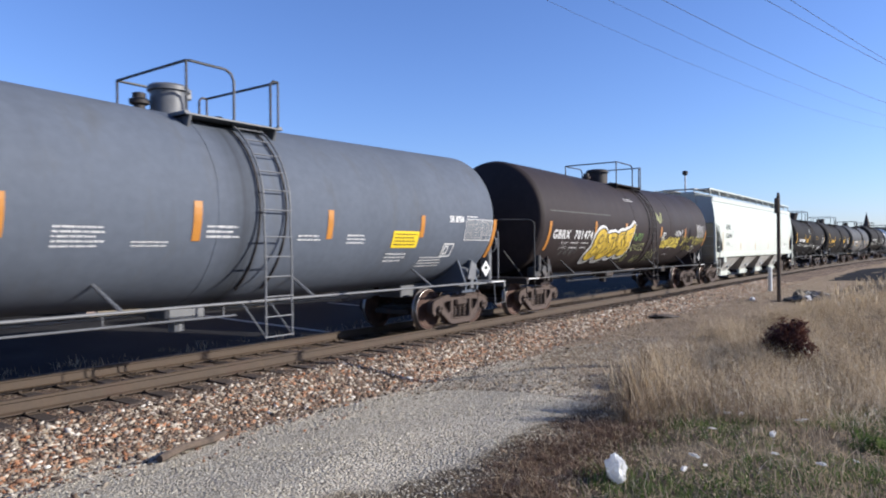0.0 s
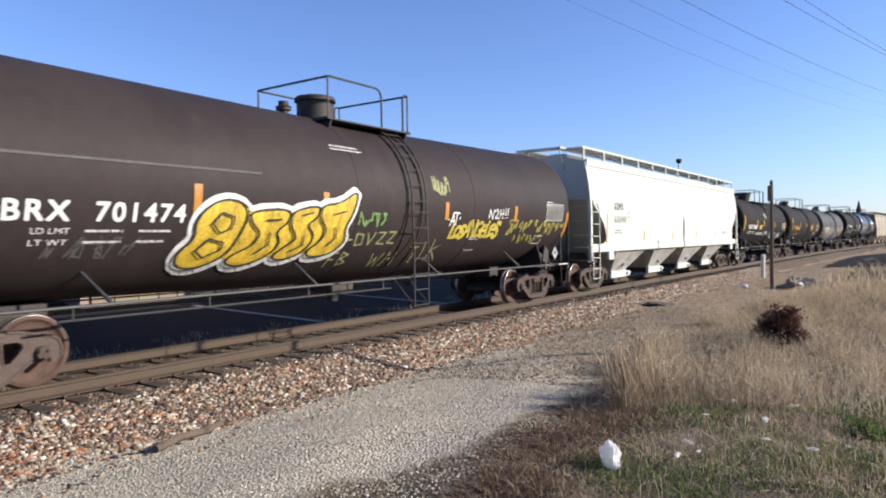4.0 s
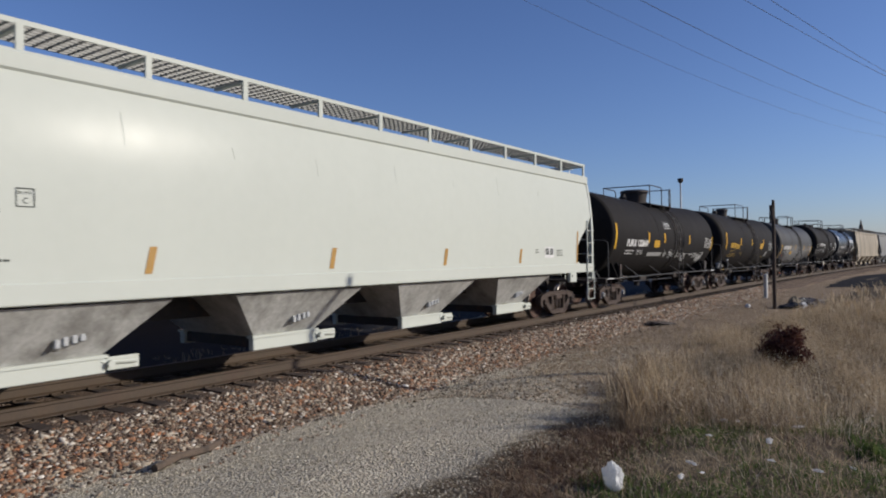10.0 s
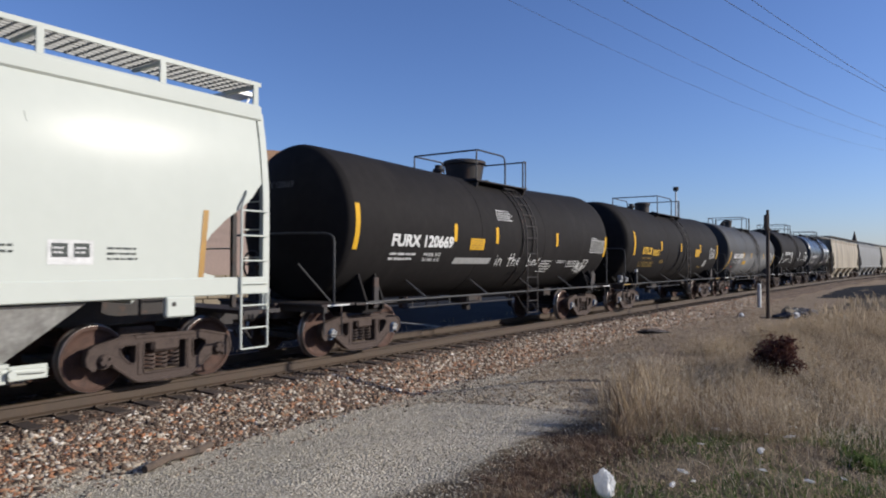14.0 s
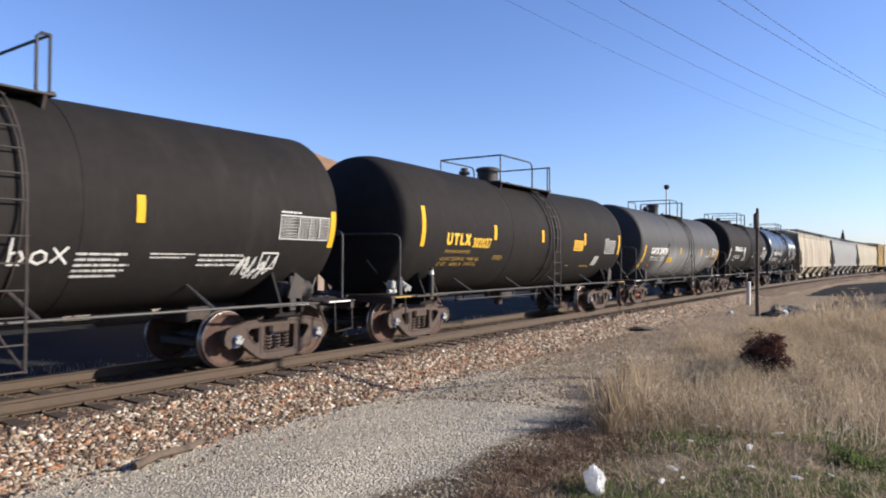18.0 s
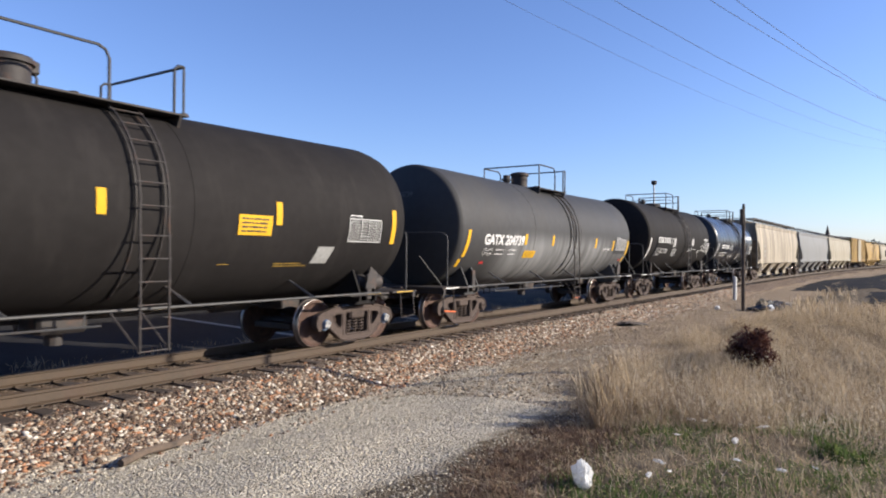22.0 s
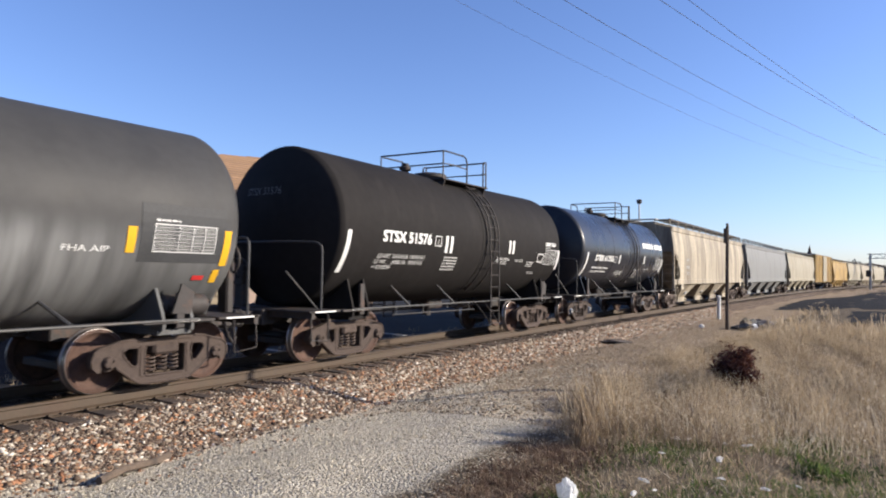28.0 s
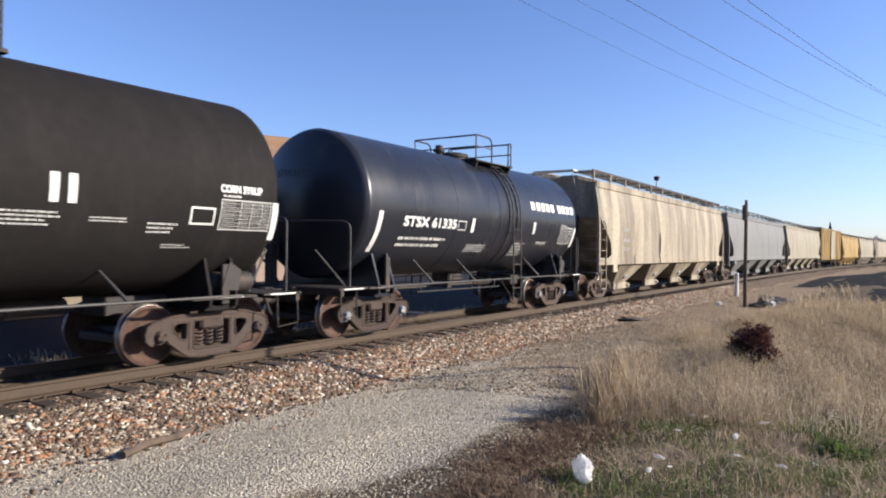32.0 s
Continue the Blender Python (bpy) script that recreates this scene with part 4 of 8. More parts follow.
def tank_car(name, label, c, half, tc, R, zc, paint, ladder_x, dome_x, rail_l, rail_r, trim="steel", capkind="cast", bands=(), depth=0.54, cyl_gap=1.36, dome=(0.40, 0.46), brake_end=-1, mid_rail=False, drop=0.0, gap_r=None, rail_up=0.0, note="mark", hoop=2.30, post_x=0.86, wheel=(0.75, 1.72, 0.80), flare=0.0):
    """Tank car: shell, cradles, sills, end platforms, ladder, top platform with rails and fittings."""
    car = tagged(new(name), label, "tank car", "cars of the freight train")
    hl = half - cyl_gap
    hr_ = half - (cyl_gap if gap_r is None else gap_r)
    pr, pq = head_profile(hl, R, depth), head_profile(hr_, R, depth)
    n = 56
    kink = sum(ladder_x) / 2
    SLOPE[:] = [drop, kink, hl]
    prof = pr + [(x, R) for x in np.linspace(-hl, kink, 7)[1:]] + [(x, R) for x in np.linspace(kink, hr_, 7)[1:-1]] + [(-x, r) for x, r in pq[::-1]]
    shell = Shape().lathe(prof, n, "x", (0, 0, zc))
    shell.v = [(x, y, z + sag(x)) for x, y, z in shell.v]
    tank = part("tank", shell, M[paint], car, smooth=50)
    for bx in bands:
        part("weld_seam", Shape().lathe([(bx - 0.03, R - 0.01), (bx - 0.02, R + 0.006), (bx + 0.02, R + 0.006), (bx + 0.03, R - 0.01)], n, "x", (0, 0, zc + sag(bx))), M[paint], tank)
    T = M[trim]
    pipe = M["pipe" if paint == "grey" else "dpipe"]
    top, bot = zc + R + sag(dome_x), zc - R + sag(0)
    zl = zc + sag(kink)
    for k in (-1, 1):
        sill = Shape().box(tc - 1.3, half - 0.45, -0.33, 0.33, 0.72, 1.02, bev=0.02)
        sill.v = [(k * x, k * y, z) for x, y, z in sill.v]
        part("draft_sill", sill, T, car)
        cr = Shape()
        for dx in (-0.28, 0.2):
            poly = [(-1.38, 0.86), (1.38, 0.86), (1.40, 1.0)] + [(R * 1.005 * math.sin(a), zc - R * 1.005 * math.cos(a)) for a in np.linspace(0.86, -0.86, 11)] + [(-1.40, 1.0)]
            cr.prism_x(poly, k * tc + dx, k * tc + dx + 0.05)
        cr.box(k * tc - 0.3, k * tc + 0.28, -1.3, 1.3, 0.80, 0.88, bev=0.01)
        part("cradle", cr, M[paint], car)
        for side in (-1, 1):
            br = Shape().box(k * tc - 0.05 + k * 0.0, k * tc + 0.09, side * 1.36 - 0.03, side * 1.36 + 0.03, 0.9, zc - 0.93 * R + 0.35, bev=0.01)
            part("jacking_bracket", br, T, car)
        plat = Shape().box(k * (half - 0.95) - 0.42, k * (half - 0.95) + 0.42, -1.46, 1.46, 0.99, 1.03, bev=0.008)
        for side in (-1, 1):
            plat.box(k * tc - 0.6, k * tc + 0.6, side * 1.30 - 0.13, side * 1.30 + 0.13, 0.98, 1.02)
        plat.box(k * (half - 0.62) - 0.04, k * (half - 0.62) + 0.04, -1.46, 1.46, 0.88, 1.03)
        part("end_platform", plat, T, car)
        for sx, sw in ((half - 0.95, 0.28), (tc + 0.1, 0.22)):
            part("stencil", flat(panel_shape(k * sx - sw, k * sx + sw, 0.995, 1.022 if sx > tc + 0.5 else 1.018, 1), -1.465 if sx > tc + 0.5 else -1.434), M[note], car, "safety stencil strip on the sill", smooth=0)
        ex, eo = k * (half - post_x), k * (half - 0.56)
        er = [(ex, -1.42, 1.0), (ex, -1.42, hoop - 0.16), (ex + k * 0.01, -1.40, hoop - 0.07), (ex + k * 0.03, -1.34, hoop - 0.02), (ex + k * 0.06, -1.24, hoop), (eo, -0.75, hoop), (eo, 0.0, hoop)]
        part("end_rail", Shape().tube(er + [(x, -y, z) for x, y, z in er[-2::-1]], 0.022, 7), pipe, car)
        for side in (-1, 1):
            st = Shape().tube([(k * (half - 0.60), side * 1.42, 1.0), (k * (half - 0.60), side * 1.45, 0.50), (k * (half - 1.05), side * 1.45, 0.46), (k * (half - 1.05), side * 1.42, 1.0)], 0.017, 6)
            part("sill_step", st, T, car)
            dg = Shape().cyl((k * (half - 0.66), side * 0.70, 1.75), (k * (half - 1.25), side * 0.95, 1.04), 0.020, n=6)
            part("brace", dg, pipe, car)
        coupler(car, half, k)
        truck(car, k * tc, capkind)
    # long side pipes with hangers
    for side in (-1, 1):
        y = side * 1.43
        h = Shape().tube([(-tc - 0.3, y, 1.02), (tc + 0.3, y, 1.02)], 0.022, 7)
        part("side_rail", h, pipe, car)
        lo = Shape().tube([(-tc + 0.9, y + 0.05 * side, 0.86), (ladder_x[0] - 0.4, y + 0.03 * side, 0.84)], 0.016, 6)
        for x in np.linspace(-tc + 1.1, ladder_x[0] - 0.6, 4):
            lo.cyl((x, y, 1.02), (x, y, 0.85), 0.012, n=5)
        part("lower_pipe", lo, pipe, car)
        for x in np.linspace(-tc + 1.6, tc - 1.6, 4):
            if abs(x - ladder_x[0] - 0.2) < 0.5:
                continue
            a = 0.72
            part("hanger", Shape().cyl((x, y, 1.02), (x - 0.22, side * R * math.sin(a), zc - R * math.cos(a)), 0.03, 0.022, 6), pipe, car)
    mid = Shape().tube([(-tc + 0.9, 0.25, 0.80), (tc - 0.9, 0.25, 0.80)], 0.035, 7).box(-0.35, 0.35, -0.3, 0.3, bot - 0.22, bot + 0.06, bev=0.05).cyl((0, 0, bot - 0.4), (0, 0, bot), 0.12, n=10)
    part("bottom_outlet", mid, T, car)
    rv = Shape().lathe([(-0.42, 0.0), (-0.42, 0.12), (-0.36, 0.17), (0.36, 0.17), (0.42, 0.12), (0.42, 0.0)], 14, "x", (half - 1.75, -1.05, 1.22))
    part("brake_cylinder", rv, T, car)
    ar = Shape().lathe([(-0.45, 0.0), (-0.45, 0.12), (-0.4, 0.16), (0.4, 0.16), (0.45, 0.12), (0.45, 0.0)], 14, "x", (tc - 2.0, 0.35, 0.86))
    ar.box(tc - 2.1, tc - 1.9, 0.3, 0.4, 0.86, bot + 0.25)
    part("air_reservoir", ar, T, car)
    hb = Shape().lathe([(-0.03, 0.27), (-0.01, 0.29), (0.01, 0.29), (0.03, 0.27)], 20, "x", (brake_end * (half - wheel[2]), wheel[0], wheel[1]))
    for a in range(6):
        hb.cyl((brake_end * (half - wheel[2]), wheel[0], wheel[1]), (brake_end * (half - wheel[2]), wheel[0] + 0.27 * math.cos(a * 1.047), wheel[1] + 0.27 * math.sin(a * 1.047)), 0.014, n=5)
    hb.box(brake_end * (half - wheel[2] - 0.06) - 0.08, brake_end * (half - wheel[2] - 0.06) + 0.08, wheel[0] - 0.13, wheel[0] + 0.13, 1.0, wheel[1] + 0.14, bev=0.03)
    part("hand_brake", hb, T, car)
    hold = Shape().prism([(half - 2.15, 1.12), (half - 2.0, 1.55), (half - 1.78, 1.42), (half - 1.84, 1.1)], -1.40, -1.36)
    ph = part("placard_holder", hold, T, car)
    if paint in ("grey", "brown"):
        px, pz, pw = half - 1.42, 1.34, 0.19
        part("placard", Shape().prism([(px - pw, pz), (px, pz - pw), (px + pw, pz), (px, pz + pw)], -1.425, -1.415), M["mark" if paint == "grey" else "grime"], ph, "white diamond warning placard", smooth=0)
        part("stencil", Shape().prism([(px - 0.08, pz - 0.02), (px + 0.08, pz - 0.02), (px + 0.05, pz + 0.06), (px - 0.05, pz + 0.06)], -1.429, -1.426), M["dlet"], ph, smooth=0)
    # ladders: two stiles, rungs and braces
    lx0, lx1 = ladder_x
    lm = M["pipe"] if paint == "grey" else T
    rung = Shape().cyl((lx0 - 0.03, 0, 0), (lx1 + 0.03, 0, 0), 0.012, n=5).mesh("rung", lm, 40)
    for side in (-1, 1):
        ya = side * (R + 0.12)
        arc = [(side * (R + 0.10) * math.cos(a), zl + (R + 0.10) * math.sin(a)) for a in np.linspace(-0.1, 1.02, 9)]
        ld = None
        for x in (lx0, lx1):
            st = part("stile" if ld else "ladder", Shape().tube([(x, ya, 0.45), (x, ya, zl - 0.75)] + [(x, yy, zz) for yy, zz in arc], 0.019, 6), lm, ld or car)
            ld = ld or st
            part("strap", Shape().tube([(x, side * (R + 0.012) * math.cos(a), zl + (R + 0.012) * math.sin(a)) for a in np.linspace(-0.95, 1.0, 12)], 0.016, 5), M["steel"], ld)
            part("brace", Shape().cyl((x, ya, 0.47), (x - 0.28, side * 1.43, 1.02), 0.014, n=5), lm, ld)
        z = 0.47
        while z < zl - 0.15:
            part("rung", rung, None, ld, at=pose(0, ya, z))
            z += 0.31
        for a in np.arange(0.0, 1.0, 0.19):
            part("rung", rung, None, ld, at=pose(0, side * (R + 0.10) * math.cos(a), zl + (R + 0.10) * math.sin(a)))
    # top platform, rails and fittings
    zp, zt, yr = top - 0.25, top + 0.52 + rail_up, 1.0
    pl = Shape()
    for side in (-1, 1):
        a, b = (yr - 0.5, yr + 0.03) if side > 0 else (-yr - 0.03, -yr + 0.5)
        pl.box(rail_l - 0.05, rail_r + 0.08, a, b, zp + 0.10, zp + 0.13, bev=0.006)
        for x in (rail_l + 0.05, rail_r - 0.05):
            y0, y1 = side * (yr + 0.02), side * (yr - 0.5)
            pl.add([(x - 0.02, y0, zp + 0.10), (x - 0.02, y1, zp + 0.10), (x - 0.02, y0 * 0.9, zp - 0.14), (x + 0.02, y0, zp + 0.10), (x + 0.02, y1, zp + 0.10), (x + 0.02, y0 * 0.9, zp - 0.14)], [(0, 1, 2), (5, 4, 3), (0, 3, 4, 1), (1, 4, 5, 2), (2, 5, 3, 0)])
    for x in (rail_l, rail_r + 0.04):
        pl.box(x - 0.04, x + 0.04, -yr, yr, zp + 0.1, zp + 0.16)
    part("top_platform", pl, T, car)
    xg = lx0 - 0.06
    hr = Shape()
    zb = zp + 0.12
    for side in (-1, 1):
        y = side * yr
        hr.tube([(rail_l, 0.0, zt), (rail_l, y * 0.97, zt), (rail_l + 0.04, y, zt), (xg - 0.16, y, zt), (xg - 0.05, y, zt - 0.05), (xg, y, zt - 0.16), (xg, y, zb)], 0.022, 7)
        hr.cyl((rail_l, y * 0.98, zb), (rail_l, y * 0.98, zt), 0.02, n=6)
        hr.tube([(rail_r - 0.16, y, zb), (rail_r - 0.16, y, zt - 0.06), (rail_r - 0.10, y, zt), (rail_r, y, zt), (rail_r, 0.0, zt)], 0.022, 7)
        hr.cyl((rail_r, y, zb), (rail_r, y, zt), 0.02, n=6)
        hr.tube([(rail_l + 0.5, y * 0.45, zb), (rail_l + 0.5, y * 0.45, zb + 0.26), (rail_l + 0.65, y * 0.45, zb + 0.30), (rail_r - 0.2, y * 0.5, zb + 0.30)], 0.012, 5) if side > 0 else None
    if mid_rail:
        for side in (-1, 1):
            y, zm = side * yr, (zt + zb) / 2 + 0.03
            part("mid_rail", Shape().tube([(rail_l, 0, zm), (rail_l, y * 0.97, zm), (rail_l + 0.04, y, zm), (rail_l + 0.45, y, zm + 0.02), (xg, y, zm)], 0.018, 6), M["wire"], car)
            part("mid_rail", Shape().tube([(rail_r - 0.16, y, zm), (rail_r, y, zm), (rail_r, 0, zm)], 0.018, 6), M["wire"], car)
    part("hand_rail", hr, M["wire"] if paint != "grey" else M["dpipe"], car)
    dr, dh = dome
    dm = Shape().lathe([(top - 0.12, dr), (top + dh - 0.13, dr + flare), (top + dh - 0.12, dr + flare + 0.045), (top + dh - 0.06, dr + flare + 0.045), (top + dh - 0.025, dr + flare + 0.01), (top + dh, dr + flare - 0.09), (top + dh + 0.015, 0.0)], 22, "z", (dome_x, 0, 0))
    dm.box(dome_x + dr - 0.02, dome_x + dr + 0.1, -0.08, 0.08, top + dh - 0.2, top + dh - 0.02, bev=0.02)
    part("dome", dm, T, car)
    vl = Shape().lathe([(top - 0.1, 0.09), (top + 0.12, 0.09), (top + 0.13, 0.15), (top + 0.2, 0.15), (top + 0.22, 0.10), (top + 0.3, 0.10), (top + 0.3, 0.0)], 12, "z", (rail_l - 0.12, 0.1, 0))
    part("vent", Shape().lathe([(top - 0.1, 0.07), (top + 0.08, 0.07), (top + 0.08, 0.0)], 8, "z", (dome_x + 0.8, -0.2, 0)), M["steel"], car)
    part("safety_valve", vl, M["steel"], car)
    CARS.append((car, c))
    return car, tank


CARS = []


SHIFT = 0.0


def decal(car, s, R, zc, m, name, label="", off=0.010):
    s.v = [(x + SHIFT, y, z) for x, y, z in s.v]
    return part(name, wrap(s, R, zc, off), M[m], car, label, smooth=0, kind="stuff" if name in ("stencil", "data_panel") else "")


def rounded(path, times=2):
    """Softens the corners of a drawn line."""
    for _ in range(times):
        out = [path[0]]
        for (xa, za), (xb, zb) in zip(path[:-1], path[1:]):
            out += [(xa * 0.75 + xb * 0.25, za * 0.75 + zb * 0.25), (xa * 0.25 + xb * 0.75, za * 0.25 + zb * 0.75)]
        path = out + [path[-1]]
    return path


def data_table(car, x0, x1, z0, z1, R, zc, seed=1):
    """Ruled white table of fine print, with a title line above it."""
    s = box_sign_shape(x0, x1, z0, z1, 0.013)
    for f in (0.38, 0.60, 0.80):
        a = panel_shape(x0 + (x1 - x0) * f, x0 + (x1 - x0) * f + 0.011, z0, z1, 4)
        s.add(a.v, a.f)
    rows = 8
    for i in range(1, rows):
        z = z0 + (z1 - z0) * i / rows
        a = panel_shape(x0, x1, z - 0.003, z + 0.003, 1)
        s.add(a.v, a.f)
    decal(car, s, R, zc, "mark", "data_panel", "white ruled data table")
    for f0, f1 in ((0.03, 0.36), (0.41, 0.58), (0.63, 0.78), (0.83, 0.98)):
        w = x1 - x0
        decal(car, bars_shape(x0 + w * f0, x0 + w * f1, z0, z1, rows, seed + int(f0 * 50), 0.36, 0.25), R, zc, "grime", "stencil", off=0.012)
    decal(car, bars_shape(x0 + 0.02, x0 + (x1 - x0) * 0.4, z1 + 0.03, z1 + 0.07, 1, seed, 0.8, 0.1), R, zc, "mark", "stencil")


def blob_strokes(paths, w, lift=0.0):
    """Fat strokes with round ends and joints."""
    s = Shape()
    k = 0
    for pts in paths:
        for (xa, za), (xb, zb) in zip(pts[:-1], pts[1:]):
            d = Vector((xb - xa, zb - za))
            nr = Vector((-d.y, d.x)).normalized() * w / 2
            n = 3
            for i in range(n):
                p, q = Vector((xa, za)) + d * i / n, Vector((xa, za)) + d * (i + 1) / n
                s.add([(p.x + nr.x, -lift - k, p.y + nr.y), (p.x - nr.x, -lift - k, p.y - nr.y), (q.x - nr.x, -lift - k, q.y - nr.y), (q.x + nr.x, -lift - k, q.y + nr.y)], [(0, 1, 2, 3)])
            k += 0.0003
        for x, z in pts:
            s.add([(x, -lift - k, z)] + [(x + w / 2 * math.cos(a), -lift - k, z + w / 2 * math.sin(a)) for a in np.linspace(0, 2 * math.pi, 13)[:-1]], [(0, i + 1, (i + 1) % 12 + 1) for i in range(12)])
            k += 0.0003
    return s


def rounded(pts, turns=2):
    """Cuts the corners of a closed outline."""
    for _ in range(turns):
        out = []
        for (xa, za), (xb, zb) in zip(pts, pts[1:] + pts[:1]):
            out += [(xa * 0.75 + xb * 0.25, za * 0.75 + zb * 0.25), (xa * 0.25 + xb * 0.75, za * 0.25 + zb * 0.75)]
        pts = out
    return pts


def blob_shape(pts):
    """Filled rounded outline, cut into strips so that it lies round a tank."""
    s = Shape()
    loop = rounded(pts)
    zs = [z for _, z in loop]
    rows = np.linspace(min(zs) + 0.002, max(zs) - 0.002, 30)

    def spans(z):
        xs = []
        for (xa, za), (xb, zb) in zip(loop, loop[1:] + loop[:1]):
            if (za > z) != (zb > z):
                xs.append(xa + (xb - xa) * (z - za) / (zb - za))
        xs.sort()
        return list(zip(xs[::2], xs[1::2]))

    for z0, z1 in zip(rows[:-1], rows[1:]):
        a, b = spans(z0), spans(z1)
        if len(a) != len(b):
            a = b = spans((z0 + z1) / 2)
        for (p, q), (u, v) in zip(a, b):
            s.add([(p, 0, z0), (q, 0, z0), (v, 0, z1), (u, 0, z1)], [(0, 1, 2, 3)])
    return s


def block_scrawl(x0, z0, w, h, seed, n, slant=0.15):
    """Angular hand-sprayed signs that cannot be read, each of two to four strokes."""
    rr = random.Random(seed)
    out = []
    cw = w / n
    nodes = [(0, 0), (0, 0.5), (0, 1), (0.5, 0), (0.5, 0.5), (0.5, 1), (1, 0), (1, 0.5), (1, 1)]
    for i in range(n):
        x, zz = x0 + cw * i, z0 + h * rr.uniform(-0.08, 0.08)
        a = rr.choice(nodes)
        path = [a]
        for _ in range(rr.randint(3, 5)):
            path.append(rr.choice([q for q in nodes if q != path[-1]]))
        out.append([(x + cw * 0.78 * (u + rr.uniform(-0.08, 0.08)) + slant * h * v, zz + h * (v + rr.uniform(-0.08, 0.08))) for u, v in path])
    return out


def letter_paths(x0, z0, w, h, seed, n):
    """A loose, unreadable scrawl of loops and strokes running along."""
    rr = random.Random(seed)
    out, run_ = [], []
    for i in range(n):
        cx, cw = x0 + w * (i + 0.5) / n, w / n
        a0, f = rr.uniform(0, 6.28), rr.uniform(0.7, 1.7)
        hh, zz = h * rr.uniform(0.55, 1.15), z0 + h * rr.uniform(-0.12, 0.2)
        for k in range(8):
            t = k / 7
            run_.append((cx + cw * (t - 0.5) + cw * 0.35 * math.cos(a0 + f * 6.28 * t), zz + hh * (0.5 + 0.5 * math.sin(a0 * 1.3 + f * 7.5 * t))))
        if rr.random() < 0.45:
            out.append(run_)
            run_ = []
        if rr.random() < 0.3:
            out.append([(cx - cw * 0.4, zz + hh * rr.random()), (cx + cw * 0.5, zz + hh * rr.random())])
    if len(run_) > 1:
        out.append(run_)
    return out


def head_text(car, text, half, R, zc, fit, depth=0.54, cyl_gap=1.36):
    """Faint lettering on the dished end that leads the car."""
    s = font_shape(text, fit)
    hl = half - cyl_gap
    vs = []
    for u, _, v in s.v:
        r = min(math.hypot(u, v - zc) / R, 0.88)
        vs.append((-(hl + depth - (r * R) ** 2 / (4 * R)) - 0.014, -u, v))
    s.v = vs
    part("lettering", s, M["chalk"], car, "faint worn lettering", smooth=0)
    return car


# grey tank car
RG, ZG = 1.54, 2.58
c = -45.95
car, tank = tank_car("tank_car", "grey tank car with white stencils and orange reflector strips", c, 8.60, 6.63, RG, ZG, "grey", (0.47, 0.99), -0.10, -0.42, 1.30, trim="pipe", bands=(-0.25, -3.2), dome=(0.28, 0.50), drop=0.14, rail_up=0.14, brake_end=1, wheel=(-0.80, 1.95, 0.36))
for a, z0, z1 in ((-5.6, 1.95, 2.5), (-3.2, 1.98, 2.5), (-0.68, 1.95, 2.52), (1.93, 2.0, 2.5), (4.55, 2.05, 2.5), (7.36, 1.60, 2.5)):
    decal(car, panel_shape(a, a + 0.13, z0, z1), RG, ZG, "orange", "reflector")
for a, b, z0, z1, n in ((-2.55, -1.85, 1.85, 2.15, 5), (-1.55, -0.95, 1.86, 1.96, 2), (-0.45, 0.12, 1.98, 2.2, 3), (1.28, 1.78, 1.95, 2.08, 2), (2.45, 2.95, 1.9, 2.1, 3), (3.65, 4.35, 1.55, 1.75, 3), (4.82, 5.75, 1.42, 1.66, 4)):
    decal(car, bars_shape(a, b, z0, z1, n, int(a * 7)), RG, ZG, "mark", "stencil")
decal(car, panel_shape(3.72, 4.53, 1.84, 2.17), RG, ZG, "sticker", "placard", "yellow warning placard")
decal(car, bars_shape(3.78, 4.47, 1.87, 2.14, 4, 4, 0.4, 0.1), RG, ZG, "dlet", "stencil", off=0.014)
data_table(car, 6.2, 7.32, 2.0, 2.48, RG, ZG)
decal(car, thicken(font_shape("SR 8754", (5.56, 6.08, 2.39, 2.52)), 0.012), RG, ZG, "mark", "lettering")
decal(car, box_sign_shape(5.50, 5.88, 1.64, 1.93), RG, ZG, "mark", "stencil")
decal(car, box_sign_shape(5.56, 5.70, 1.69, 1.88, 0.03), RG, ZG, "mark", "stencil")
decal(car, box_sign_shape(-3.95, -3.35, 1.85, 2.2), RG, ZG, "mark", "stencil")
decal(car, font_shape("C", (-3.72, -3.58, 1.9, 2.05)), RG, ZG, "mark", "lettering")

head_text(car, "SR 8754", 8.60, RG, ZG, (-0.5, 0.2, 3.3, 3.42))

# brown-black tank car with spray paint
RB, ZB = 1.62, 2.655
c = -28.43
car, tank = tank_car("tank_car", "brownish black tank car covered in yellow and white spray paint", c, 8.92, 7.0, RB, ZB, "brown", (0.54, 1.0), -0.40, -1.02, 1.32, bands=(-0.9, 1.15, 3.0), dome=(0.37, 0.5), drop=0.10, gap_r=1.0, rail_up=0.13, depth=0.57, hoop=2.58, post_x=1.06, wheel=(1.10, 2.15, 0.80))
for a, z0, z1 in ((-7.32, 1.75, 2.55), (-4.3, 2.2, 2.62), (-1.8, 2.2, 2.62), (1.82, 2.2, 2.58), (4.86, 2.2, 2.58), (7.9, 1.78, 2.5)):
    decal(car, panel_shape(a, a + 0.13, z0, z1), RB, ZB, "orange", "reflector")
decal(car, thicken(font_shape("GBRX  701474", (-7.02, -4.42, 2.07, 2.31), 0.0, 1.18), 0.015), RB, ZB, "mark", "lettering")
